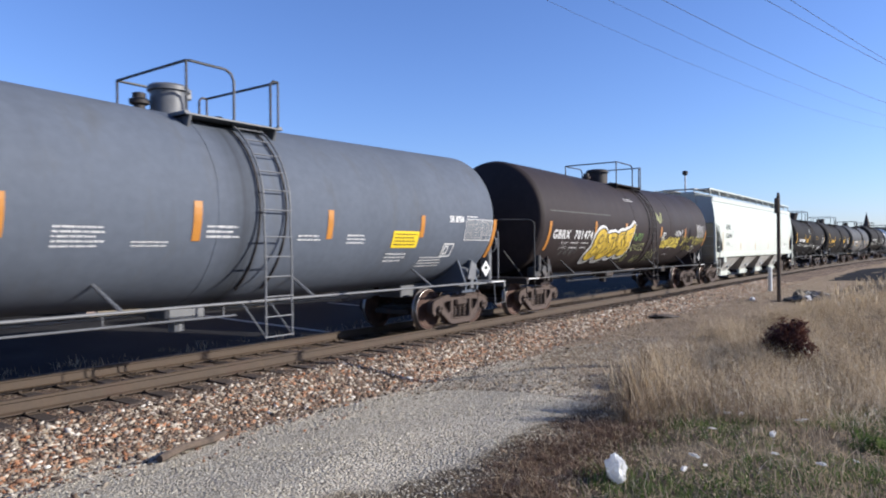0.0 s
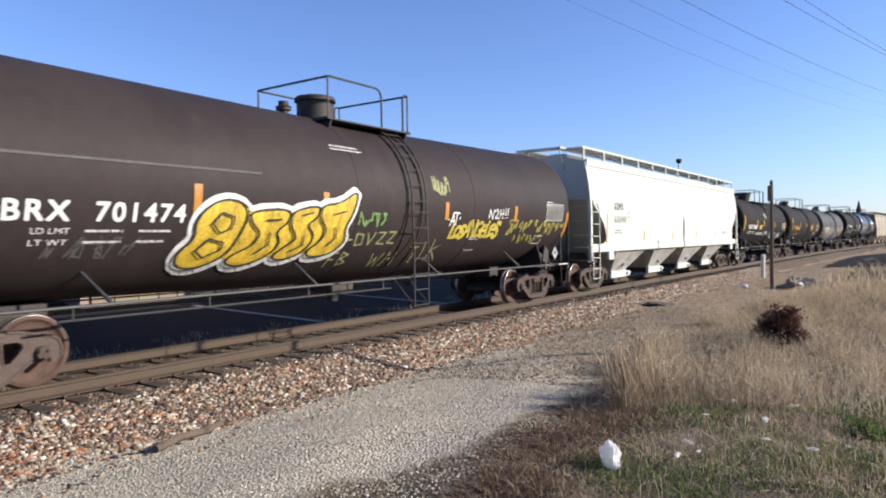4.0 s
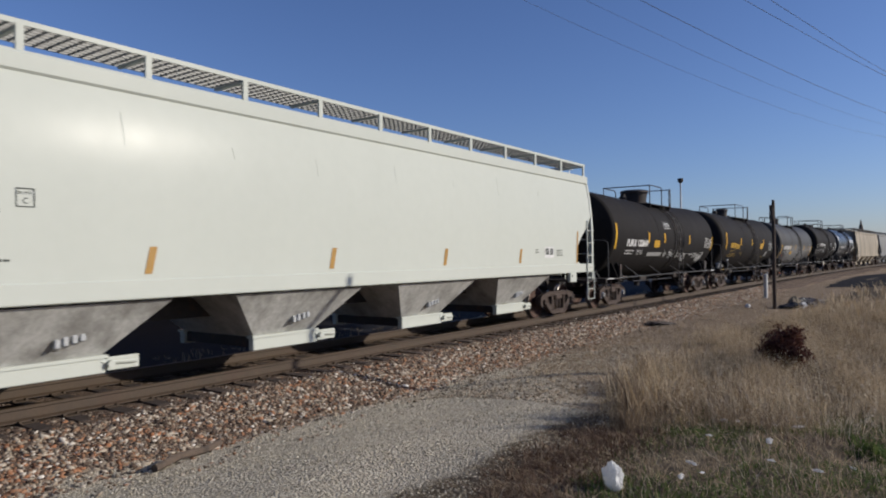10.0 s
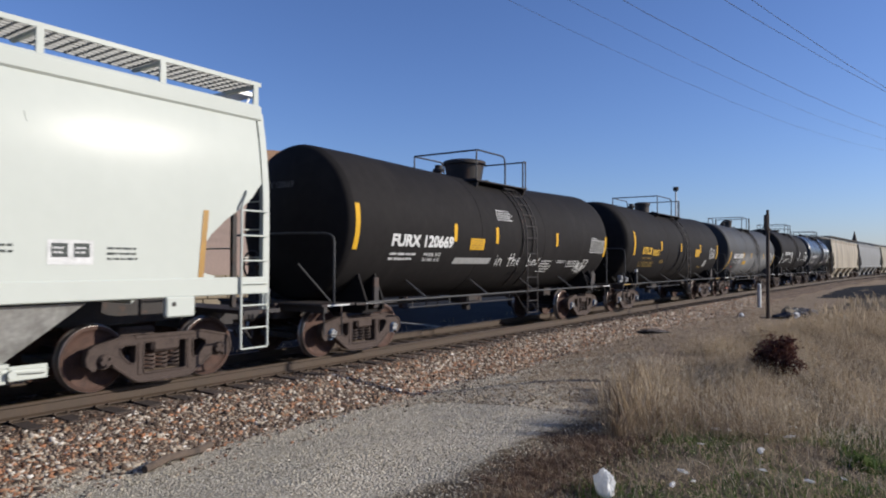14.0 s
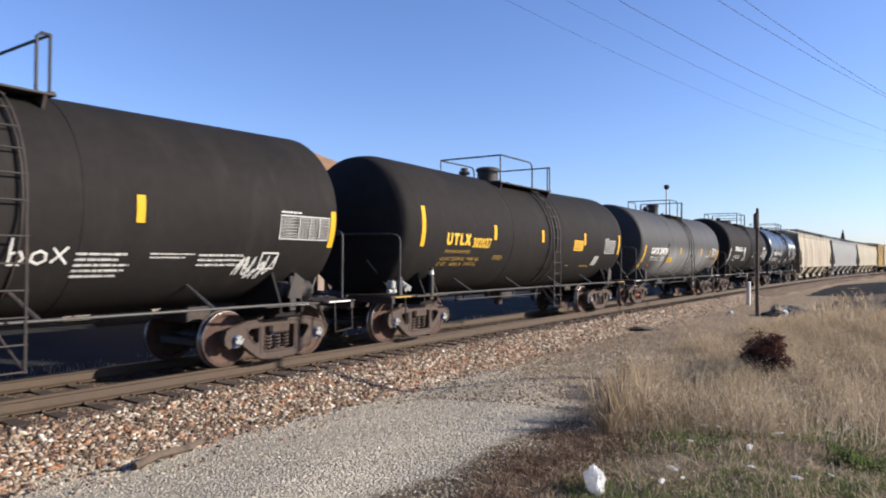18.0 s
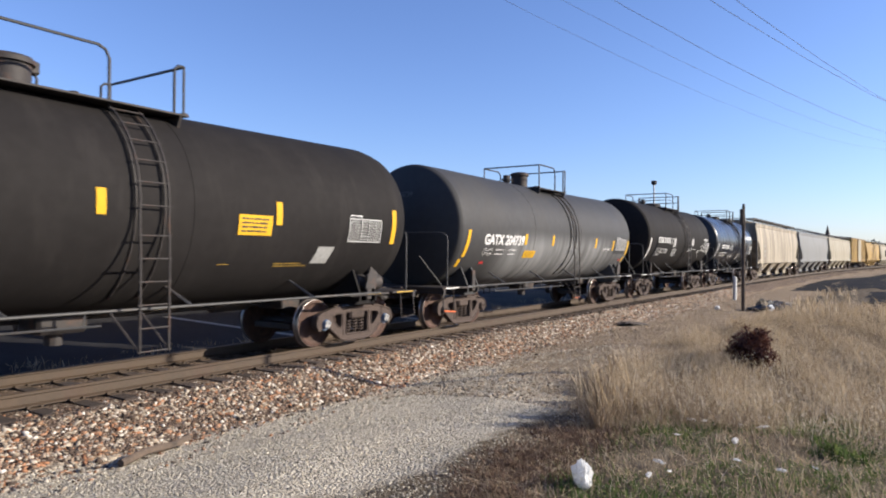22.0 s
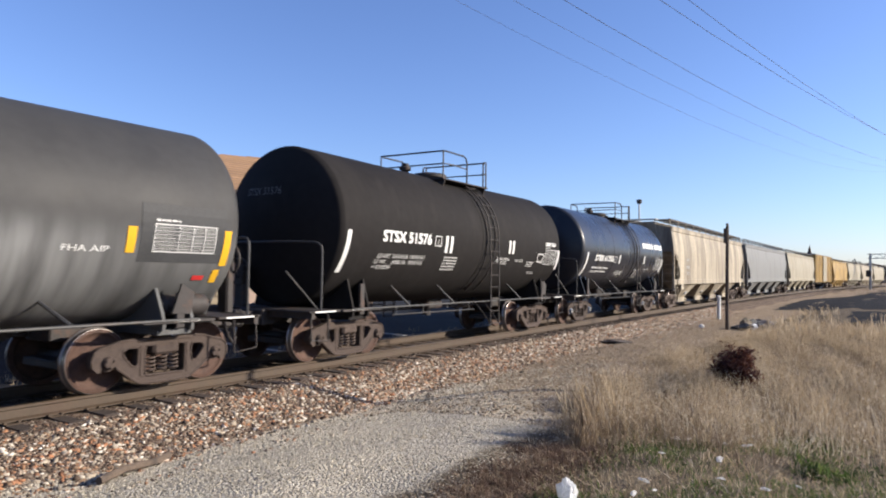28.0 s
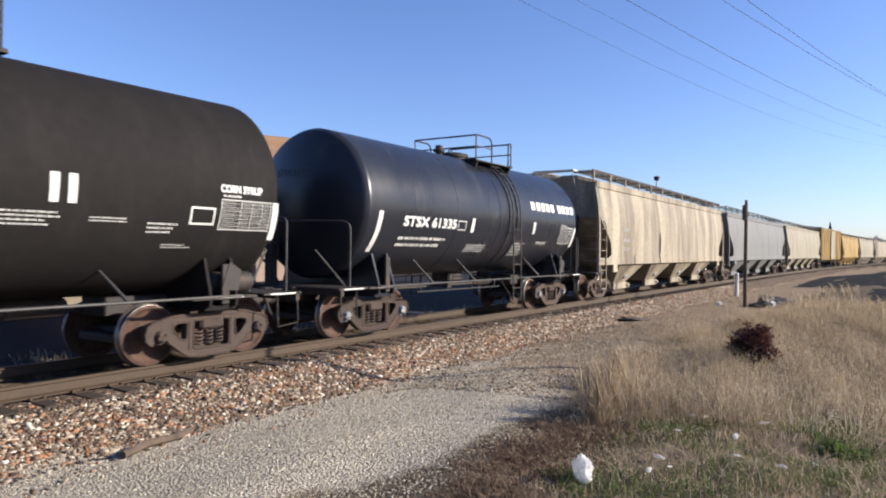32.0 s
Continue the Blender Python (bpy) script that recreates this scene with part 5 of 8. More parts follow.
for a, b, z0, z1, n in ((-5.75, -5.2, 1.92, 1.99, 1), (-5.05, -4.5, 1.92, 1.99, 1), (-5.75, -5.2, 1.78, 1.85, 1), (-5.05, -4.6, 1.78, 1.85, 1), (6.6, 6.95, 2.62, 2.68, 1), (3.0, 3.5, 1.75, 1.85, 2), (3.05, 3.5, 1.5, 1.54, 1), (-1.4, -0.55, 3.4, 3.52, 2)):
    decal(car, bars_shape(a, b, z0, z1, n, int(a * 7)), RB, ZB, "mark", "stencil")
for text, za in (("LD LMT", 1.92), ("LT WT", 1.78)):
    decal(car, font_shape(text, (-6.38, -5.94, za, za + 0.07)), RB, ZB, "mark", "lettering")
data_table(car, 6.62, 7.66, 2.24, 2.70, RB, ZB)
WORD = ([(-3.34, 2.25), (-3.53, 2.41), (-3.86, 2.42), (-4.15, 2.25), (-4.26, 2.04), (-4.2, 1.85), (-4.44, 1.62), (-4.34, 1.43), (-3.99, 1.39), (-3.59, 1.57), (-3.47, 1.85)],
        [(-3.34, 2.27), (-2.51, 2.32), (-2.56, 2.08), (-2.78, 1.95), (-2.61, 1.76), (-2.79, 1.52), (-3.24, 1.39), (-3.55, 1.46), (-3.47, 1.6), (-3.15, 1.73), (-3.07, 1.93), (-3.3, 2.08)],
        [(-2.51, 2.29), (-1.87, 2.40), (-1.93, 2.18), (-2.16, 2.06), (-1.90, 1.87), (-2.03, 1.59), (-2.44, 1.46), (-2.72, 1.53), (-2.42, 1.75), (-2.3, 1.84), (-2.52, 2.05)],
        [(-1.87, 2.40), (-1.4, 2.44), (-0.92, 2.72), (-1.10, 2.22), (-1.24, 2.0), (-1.11, 1.77), (-1.39, 1.53), (-1.89, 1.50), (-1.98, 1.62), (-1.74, 1.78), (-1.68, 2.0), (-1.87, 2.15)])
INNER = ([(-3.62, 2.16), (-3.84, 2.22), (-3.98, 2.06), (-3.82, 1.92), (-3.64, 2.0), (-3.62, 2.16)], [(-3.72, 1.78), (-3.98, 1.84), (-4.14, 1.66), (-3.98, 1.56), (-3.72, 1.68), (-3.72, 1.78)],
         [(-3.02, 2.12), (-2.72, 2.14)], [(-2.90, 1.92), (-2.86, 1.74), (-3.06, 1.60)], [(-2.26, 2.22), (-2.06, 2.26)], [(-2.16, 1.88), (-2.12, 1.72), (-2.36, 1.62)], [(-1.56, 2.24), (-1.28, 2.30)], [(-1.48, 2.02), (-1.40, 1.84), (-1.56, 1.70)])
for k, letter in enumerate(WORD):
    loop = rounded(letter, 1)
    decal(car, blob_strokes([loop + loop[:2]], 0.20), RB, ZB, "spray_w", "graffiti", "white outline of a bubble letter", off=0.010 + 0.001 * k)
decal(car, blob_shape([(-4.0, 1.50), (-3.8, 2.30), (-2.5, 2.24), (-1.2, 2.42), (-1.3, 1.62), (-2.4, 1.55)]), RB, ZB, "gold", "graffiti", "gold fill between the bubble letters", off=0.031)
for k, letter in enumerate(WORD):
    loop = rounded(letter)
    decal(car, blob_shape(letter), RB, ZB, "gold", "graffiti", "gold bubble letter", off=0.034 + 0.002 * k)
    decal(car, blob_strokes([loop + loop[:2]], 0.030), RB, ZB, "dlet", "graffiti", "dark outline of a bubble letter", off=0.046 + 0.002 * k)
for line in INNER:
    decal(car, stroke_shape([line], 0.028), RB, ZB, "dlet", "graffiti", "dark inner line of a bubble letter", off=0.066)
decal(car, stroke_shape(block_scrawl(-0.86, 2.06, 0.74, 0.21, 2, 4), 0.040), RB, ZB, "spray_g", "graffiti", "green tag")
GLYPH = {"F": ([(0, 0), (0, 1), (0.8, 1)], [(0, 0.5), (0.6, 0.5)]), "B": ([(0, 0), (0, 1), (0.7, 0.8), (0.1, 0.5), (0.8, 0.2), (0, 0)],), "W": ([(0, 1), (0.25, 0), (0.5, 0.7), (0.75, 0), (1, 1)],), "M": ([(0, 0), (0.2, 1), (0.5, 0.4), (0.85, 1), (1, 0)],),
         "-": ([(0.1, 0.5), (0.9, 0.55)],), "O": ([(0.1, 0), (0, 1), (0.8, 0.9), (0.9, 0.1), (0.1, 0)],), "V": ([(0, 1), (0.4, 0), (0.9, 1)],), "Z": ([(0, 1), (0.9, 1), (0.1, 0.05), (1, 0)],)}
for text, xa, za, w, hh in (("-OVZZ", -1.12, 1.68, 0.30, 0.22), ("FB", -1.28, 1.32, 0.30, 0.24), ("WM", -0.12, 1.27, 0.42, 0.25)):
    for i, ch in enumerate(text):
        decal(car, stroke_shape([[(xa + w * i + w * 0.75 * u, za + 0.01 * i + hh * v) for u, v in path] for path in GLYPH[ch]], 0.030), RB, ZB, "spray_o", "graffiti", "pale green chalk letter " + ch)
for path in ([(0.96, 1.63), (1.22, 1.63), (1.12, 1.63), (1.20, 1.30)], [(1.40, 1.72), (1.46, 1.33)], [(1.69, 1.77), (1.72, 1.32), (1.73, 1.55), (1.98, 1.66), (1.73, 1.55), (2.10, 1.32)]):
    decal(car, stroke_shape([path], 0.034), RB, ZB, "spray_o", "graffiti", "pale green chalk letter")
# a thin, faint pale stripe along the left half of the shell
decal(car, panel_shape(-7.3, -3.1, 2.83, 2.865, 1), RB, ZB, "faint", "graffiti", "faint pale line along the shell")
decal(car, stroke_shape(([(2.05, 2.08), (2.14, 2.33), (2.22, 2.10)], [(2.07, 2.17), (2.2, 2.2)], [(2.16, 2.36), (2.38, 2.35)], [(2.28, 2.35), (2.27, 2.10)], [(1.98, 2.2), (2.0, 2.21)], [(2.40, 2.24), (2.42, 2.25)]), 0.036), RB, ZB, "spray_w", "graffiti", "white tag AT")
decal(car, stroke_shape(([(3.63, 2.26), (3.68, 2.46), (3.80, 2.24), (3.86, 2.46)], [(3.90, 2.42), (4.0, 2.48), (4.05, 2.40), (3.92, 2.27), (4.08, 2.27)], [(4.13, 2.27), (4.16, 2.48)], [(4.27, 2.27), (4.30, 2.49)], [(4.14, 2.37), (4.29, 2.38)], [(4.40, 2.34), (4.42, 2.51)], [(4.39, 2.27), (4.395, 2.28)], [(4.50, 2.35), (4.53, 2.52)], [(4.49, 2.28), (4.495, 2.29)]), 0.032), RB, ZB, "spray_w", "graffiti", "white tag with two strokes")
for k, (ch, x, w, z0, z1) in enumerate((("L", 2.14, 0.16, 1.82, 2.08), ("o", 2.32, 0.17, 1.83, 2.02), ("s", 2.51, 0.16, 1.80, 2.04), ("A", 2.70, 0.18, 1.85, 2.12), ("N", 2.90, 0.24, 1.83, 2.15), ("G", 3.16, 0.22, 1.84, 2.12), ("e", 3.40, 0.18, 1.82, 2.06), ("L", 3.61, 0.15, 1.83, 2.13), ("e", 3.78, 0.18, 1.85, 2.08), ("s", 3.99, 0.20, 1.80, 2.14))):
    decal(car, thicken(font_shape(ch, (x - 0.03, x + w + 0.05, z0 - 0.03, z1 + 0.05), 0.25), 0.024), RB, ZB, "spray_y", "graffiti", "yellow sprayed letter")
for k, (xa, za, w, hh, n) in enumerate(((4.60, 1.89, 3.20, 0.33, 12), (5.08, 1.66, 1.60, 0.21, 7))):
    for path in block_scrawl(xa, za, w, hh, 12 + k, n):
        decal(car, stroke_shape([rounded(path, 1)], 0.046 if k == 0 else 0.034), RB, ZB, "spray_d", "graffiti", "dull yellow sprayed scrawl")
decal(car, box_sign_shape(6.25, 6.72, 1.62, 1.84, 0.016), RB, ZB, "mark", "stencil")
decal(car, stroke_shape(letter_paths(1.42, 2.72, 0.55, 0.38, 14, 5), 0.03), RB, ZB, "spray_o", "graffiti", "faded green tag")
decal(car, stroke_shape(block_scrawl(-6.2, 1.62, 1.15, 0.24, 15, 6, 0.4), 0.022), RB, ZB, "faint", "graffiti", "thin white scrawl")

bv = Shape().box(-7.75, -7.35, -1.36, -1.12, 1.03, 1.30, bev=0.03).cyl((-7.62, -1.40, 1.20), (-7.62, -1.40, 1.62), 0.075, n=10).cyl((-7.30, -1.42, 1.22), (-7.30, -1.10, 1.22), 0.12, n=12)
bv.cyl((-7.05, -1.44, 1.26), (-7.05, -1.12, 1.26), 0.10, n=12).tube([(-7.62, -1.40, 1.6), (-7.4, -1.42, 1.5), (-7.2, -1.42, 1.36), (-6.95, -1.40, 1.3)], 0.022, 6).box(-7.22, -6.92, -1.38, -1.14, 1.03, 1.16, bev=0.02)
part("brake_valve", bv, M["dpipe"], car, "dark cast brake valve with pipes")
head_text(car, "GBRX 701474", 8.92, RB, ZB, (-0.75, 0.25, 3.35, 3.5))

# black tank car, white lettering and a chalked line
RF, ZF = 1.53, 2.56
c = 8.87
car, tank = tank_car("tank_car", "black tank car with white lettering, yellow reflectors and a chalked scrawl", c, 7.32, 5.28, RF, ZF, "black", (0.42, 0.98), -0.10, -1.03, 1.50, capkind="capblue", bands=(-1.6, 1.7), dome=(0.44, 0.54), gap_r=1.25, drop=0.13, rail_up=0.10, flare=0.10)
for a, z0, z1 in ((-6.02, 2.02, 2.88), (-2.80, 2.25, 2.64), (-0.98, 2.25, 2.64), (2.38, 2.25, 2.62), (6.04, 1.98, 2.62)):
    decal(car, panel_shape(a, a + 0.12, z0, z1), RF, ZF, "refl", "reflector")
decal(car, thicken(font_shape("FURX 120669", (-4.92, -2.83, 2.10, 2.33))), RF, ZF, "mark", "lettering")
for a, b, z0, z1, n in ((-4.9, -3.95, 1.80, 2.0, 2), (1.66, 2.42, 1.5, 1.86, 5), (2.67, 3.4, 1.76, 1.86, 2), (3.45, 4.45, 1.64, 1.86, 3), (-0.85, -0.05, 2.82, 3.1, 5)):
    decal(car, bars_shape(a, b, z0, z1, n, int(a * 7)), RF, ZF, "mark", "stencil")
decal(car, panel_shape(-2.1, -1.5, 2.08, 2.34), RF, ZF, "refl", "placard", "yellow warning placard")
decal(car, bars_shape(-2.05, -1.55, 2.1, 2.32, 4, 4, 0.4, 0.1), RF, ZF, "dlet", "stencil", off=0.014)
for text, za in (("98300 KG", 1.91), ("31400 KG", 1.80)):
    decal(car, font_shape(text, (-3.8, -3.2, za, za + 0.075)), RF, ZF, "mark", "lettering")
data_table(car, 4.88, 6.0, 2.1, 2.5, RF, ZF)
decal(car, panel_shape(-2.65, -1.1, 1.75, 1.89, 3, 0.05), RF, ZF, "grime", "graffiti", "blocked-out white chalk word")
HAND = {"i": ([(0.5, 0), (0.5, 0.5)], [(0.5, 0.72), (0.52, 0.76)]), "n": ([(0.1, 0), (0.12, 0.5), (0.14, 0.32), (0.4, 0.52), (0.7, 0.46), (0.78, 0)],), "t": ([(0.5, 1.0), (0.48, 0.05), (0.6, 0)], [(0.05, 0.62), (0.95, 0.66)]),
        "h": ([(0.1, 1.0), (0.12, 0), (0.16, 0.35), (0.45, 0.52), (0.75, 0.42), (0.8, 0)],), "e": ([(0.1, 0.28), (0.8, 0.32), (0.72, 0.5), (0.4, 0.55), (0.1, 0.36), (0.16, 0.1), (0.45, 0), (0.85, 0.08)],),
        "b": ([(0.1, 1.0), (0.12, 0), (0.6, 0.0), (0.8, 0.25), (0.6, 0.5), (0.15, 0.42)],), "o": ([(0.5, 0.52), (0.15, 0.38), (0.12, 0.12), (0.5, 0), (0.85, 0.14), (0.85, 0.4), (0.5, 0.52)],), "x": ([(0.1, 0), (0.85, 0.6)], [(0.12, 0.55), (0.9, -0.05)])}
words = []
for ch, x in zip("inthebox", (-0.88, -0.68, -0.22, 0.02, 0.27, 0.88, 1.12, 1.36)):
    words += [[(x + 0.22 * u, 1.71 + 0.30 * v + 0.02 * math.sin(x * 5)) for u, v in path] for path in HAND[ch]]
decal(car, stroke_shape(words, 0.030), RF, ZF, "spray_w", "graffiti", "white chalk words in the box")
decal(car, box_sign_shape(4.62, 4.97, 1.60, 1.88), RF, ZF, "mark", "stencil")
decal(car, stroke_shape(letter_paths(4.2, 1.48, 0.72, 0.26, 5, 5), 0.028), RF, ZF, "spray_w", "graffiti", "white chalk tag")

head_text(car, "FURX 120669", 7.32, RF, ZF, (-0.7, 0.3, 3.2, 3.33))

# black tank car with yellow lettering
RU, ZU = 1.57, 2.515
c = 23.58
car, tank = tank_car("tank_car", "matt black tank car with yellow lettering and yellow reflectors", c, 7.37, 5.33, RU, ZU, "black", (0.27, 0.70), -0.65, -1.62, 1.38, capkind="capblue", bands=(-1.9, 1.2), dome=(0.30, 0.44), cyl_gap=1.42, gap_r=1.46, depth=0.82, note="ydim", drop=0.09, rail_up=0.08, wheel=(1.10, 2.05, 0.80))
for a, z0, z1 in ((-5.95, 2.06, 2.92), (-2.93, 2.28, 2.64), (-0.27, 2.28, 2.62), (2.74, 2.26, 2.64), (5.83, 2.0, 2.68)):
    decal(car, panel_shape(a, a + 0.13, z0, z1), RU, ZU, "refl", "reflector")
decal(car, thicken(font_shape("UTLX", (-4.98, -4.02, 2.11, 2.35), 0.0, 1.4), 0.032), RU, ZU, "ylet", "lettering")
decal(car, font_shape("THE TANK CAR PEOPLE", (-4.98, -3.92, 1.93, 2.0)), RU, ZU, "ydim", "lettering")
decal(car, thicken(font_shape("302027", (-3.88, -3.06, 2.07, 2.29), 0.0, 1.1), 0.014), RU, ZU, "ylet", "lettering")
for text, xa, xb, za in (("LD LMT  220200 LB    99 850 KG", -5.05, -3.45, 1.76), ("LT WT     65800 LB    29 850 KG", -5.1, -3.5, 1.64)):
    decal(car, font_shape(text, (xa, xb, za, za + 0.075)), RU, ZU, "ydim", "lettering")
for a, b, z0, z1, n in ((-2.8, -2.3, 1.78, 1.9, 3), (1.75, 2.0, 1.6, 1.63, 1), (2.9, 3.7, 1.56, 1.64, 2)):
    decal(car, bars_shape(a, b, z0, z1, n, int(a * 7), 0.5), RU, ZU, "ydim", "stencil")
decal(car, panel_shape(1.98, 2.66, 2.08, 2.40), RU, ZU, "refl", "placard", "yellow warning placard")
decal(car, bars_shape(2.04, 2.60, 2.11, 2.37, 4, 4, 0.5, 0.1), RU, ZU, "dlet", "stencil", off=0.014)
data_table(car, 4.55, 5.5, 2.02, 2.46, RU, ZU)
decal(car, panel_shape(3.74, 4.15, 1.62, 1.92, skew=0.09), RU, ZU, "grime", "data_panel", "white stencil panel")

valve = Shape().cyl((-6.19, -1.38, 1.17), (-6.19, -1.18, 1.30), 0.085, 0.06, 10).cyl((-6.27, -1.30, 1.26), (-6.10, -1.30, 1.17), 0.05, 0.045, 8).lathe([(1.10, 0.0), (1.12, 0.05), (1.20, 0.065), (1.24, 0.0)], 8, "z", (-6.12, -1.34, 0))
part("brake_valve", valve, M["alloy"], car, "bare metal brake valve on the end platform", smooth=35)
valve = Shape().box(-6.66, -6.50, -1.36, -1.18, 1.16, 1.34, bev=0.03).cyl((-6.70, -1.27, 1.12), (-6.46, -1.27, 1.12), 0.05, n=8)
part("brake_valve", valve, M["alloy"], car, "bare metal brake valve on the end platform", smooth=35)
part("valve_stand", Shape().box(-6.44, -6.32, -1.36, -1.22, 1.02, 1.42, bev=0.02), M["dpipe"], car)
peg = part("marker_peg", Shape().cyl((-5.42, -1.44, 1.02), (-5.42, -1.44, 1.60), 0.052, 0.045, 12), M["dpipe"], car)
part("band", Shape().cyl((-5.42, -1.44, 1.45), (-5.42, -1.44, 1.54), 0.056, n=12), M["mark"], peg, "white painted band")
head_text(car, "UTLX 302027", 7.37, RU, ZU, (-0.7, 0.3, 3.2, 3.33))

# worn grey-black tank car
RK, ZK = 1.55, 2.50
c = 38.27
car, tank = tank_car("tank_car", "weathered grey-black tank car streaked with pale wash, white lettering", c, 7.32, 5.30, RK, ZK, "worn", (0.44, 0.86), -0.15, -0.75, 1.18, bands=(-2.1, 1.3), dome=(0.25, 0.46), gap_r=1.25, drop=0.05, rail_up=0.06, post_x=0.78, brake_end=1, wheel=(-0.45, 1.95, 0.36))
for a, z0, z1 in ((-5.85, 1.74, 2.40), (-2.76, 2.08, 2.38), (-0.95, 2.08, 2.38), (2.6, 2.05, 2.38), (4.35, 1.98, 2.34), (5.95, 1.82, 2.36)):
    decal(car, panel_shape(a, a + 0.13, z0, z1, skew=0.06 if a < -5 else 0), RK, ZK, "refl", "reflector")
decal(car, panel_shape(5.88, 6.0, 1.56, 1.76), RK, ZK, "refl", "reflector")
decal(car, panel_shape(5.55, 5.75, 1.60, 1.67), RK, ZK, "red", "reflector", "red tag")
decal(car, panel_shape(-5.93, -5.80, 1.50, 1.68), RK, ZK, "refl", "reflector")
decal(car, thicken(font_shape("GATX 204739", (-4.97, -2.83, 2.05, 2.30))), RK, ZK, "mark", "lettering")
for text, za in (("LD LMT", 1.89), ("LT WT", 1.78)):
    decal(car, font_shape(text, (-4.92, -4.45, za, za + 0.07)), RK, ZK, "mark", "lettering")
for a, b, z0, z1, n in ((-4.3, -3.75, 1.89, 1.96, 1), (-3.6, -3.1, 1.89, 1.96, 1), (-4.3, -3.75, 1.78, 1.85, 1), (-3.6, -3.15, 1.78, 1.85, 1)):
    decal(car, bars_shape(a, b, z0, z1, n, int(a * 7)), RK, ZK, "mark", "stencil")
decal(car, font_shape("FHA AIP", (3.50, 4.12, 1.98, 2.06)), RK, ZK, "mark", "lettering")
decal(car, panel_shape(-2.65, -1.95, 1.72, 1.92), RK, ZK, "refl", "placard", "faded yellow warning placard")
decal(car, bars_shape(-2.6, -2.0, 1.74, 1.9, 4, 4, 0.4, 0.1), RK, ZK, "dlet", "stencil", off=0.014)
decal(car, panel_shape(4.55, 5.98, 1.86, 2.68), RK, ZK, "patch", "data_panel", "darker grey patch of paint", off=0.005)
data_table(car, 4.75, 5.8, 2.0, 2.4, RK, ZK)
decal(car, panel_shape(-4.85, -4.65, 1.56, 1.62), RK, ZK, "red", "reflector", "red tag")

part("step_bar", Shape().tube([(-6.73, -1.47, 0.49), (-6.26, -1.47, 0.45)], 0.020, 6), M["orange_red"], car, "orange painted step bar")
part("step_bar", Shape().tube([(0.42, -1.66, 0.455), (0.88, -1.66, 0.455)], 0.018, 6), M["orange_red"], car, "orange painted lowest rung")
head_text(car, "GATX 204739", 7.32, RK, ZK, (-0.7, 0.3, 3.2, 3.33))

# black syrup tank cars
SHIFT = -0.11
RS, ZS = 1.61, 2.665
c = 52.17
car, tank = tank_car("tank_car", "short black tank car with white lettering and paired white bars", c, 6.47, 4.39, RS, ZS, "black", (0.40, 0.86), 0.06, -0.80, 1.38, bands=(0.2,), dome=(0.42, 0.16), mid_rail=True, drop=0.04, rail_up=0.05)
for a, z0, z1 in ((-5.05, 1.74, 2.56), (5.27, 1.9, 2.5)):
    decal(car, panel_shape(a, a + 0.12, z0, z1, skew=0.05 if a < 0 else -0.03), RS, ZS, "mark", "reflector", "white reflector strip")
for a in (-1.50, -1.28, 1.78, 2.0):
    decal(car, panel_shape(a, a + 0.11, 2.22 if a < 0 else 2.3, 2.62 if a < 0 else 2.66), RS, ZS, "mark", "reflector", "white reflector strip")
decal(car, thicken(font_shape("STSX 51576", (-3.90, -2.12, 2.38, 2.60))), RS, ZS, "mark", "lettering")
decal(car, box_sign_shape(-1.95, -1.68, 2.36, 2.60, 0.02), RS, ZS, "mark", "stencil")
decal(car, font_shape("C", (-1.86, -1.77, 2.41, 2.5)), RS, ZS, "mark", "lettering")
for a, b, z0, z1, n in ((-1.45, -0.75, 1.8, 2.15, 5), (1.15, 1.95, 2.0, 2.2, 4), (2.3, 2.85, 2.08, 2.16, 2), (3.1, 3.6, 1.95, 2.12, 3), (3.4, 3.9, 1.75, 1.82, 2)):
    decal(car, bars_shape(a, b, z0, z1, n, int(a * 7)), RS, ZS, "mark", "stencil")
for text, xa, xb, za in (("LD LMT  221500 LB  100500 KG", -3.95, -2.25, 2.05), ("LT WT     64500 LB   29250 KG", -4.0, -2.3, 1.93), ("11-03 NEW", -4.03, -3.4, 1.82)):
    decal(car, font_shape(text, (xa, xb, za, za + 0.08)), RS, ZS, "mark", "lettering")
decal(car, thicken(font_shape("CORN SYRUP", (4.22, 5.0, 2.60, 2.71)), 0.012), RS, ZS, "mark", "lettering")
decal(car, box_sign_shape(3.74, 4.16, 2.1, 2.36, 0.03), RS, ZS, "mark", "stencil")
data_table(car, 4.25, 5.22, 2.04, 2.50, RS, ZS)

head_text(car, "STSX 51576", 6.47, RS, ZS, (-0.7, 0.3, 3.25, 3.4))

SHIFT = 0.0
RT, ZT = 1.55, 2.70
c = 64.93
car, tank = tank_car("tank_car", "glossy blue-black tank car with white lettering and a white name block", c, 6.38, 4.33, RT, ZT, "gloss", (0.65, 1.08), 0.18, -0.20, 1.68, capkind="capblue", bands=(0.15, -1.9), dome=(0.4, 0.14), mid_rail=True)
for a, z0, z1 in ((-4.85, 1.72, 2.54), (5.0, 1.9, 2.5), (-1.25, 2.2, 2.54), (2.1, 2.25, 2.58)):
    decal(car, panel_shape(a, a + 0.13, z0, z1, skew=0.05 if a < -4 else 0), RT, ZT, "mark", "reflector", "white reflector strip")
decal(car, thicken(font_shape("STSX 61335", (-3.96, -1.95, 2.26, 2.46))), RT, ZT, "mark", "lettering")
decal(car, box_sign_shape(-1.85, -1.5, 2.24, 2.46, 0.02), RT, ZT, "mark", "stencil")
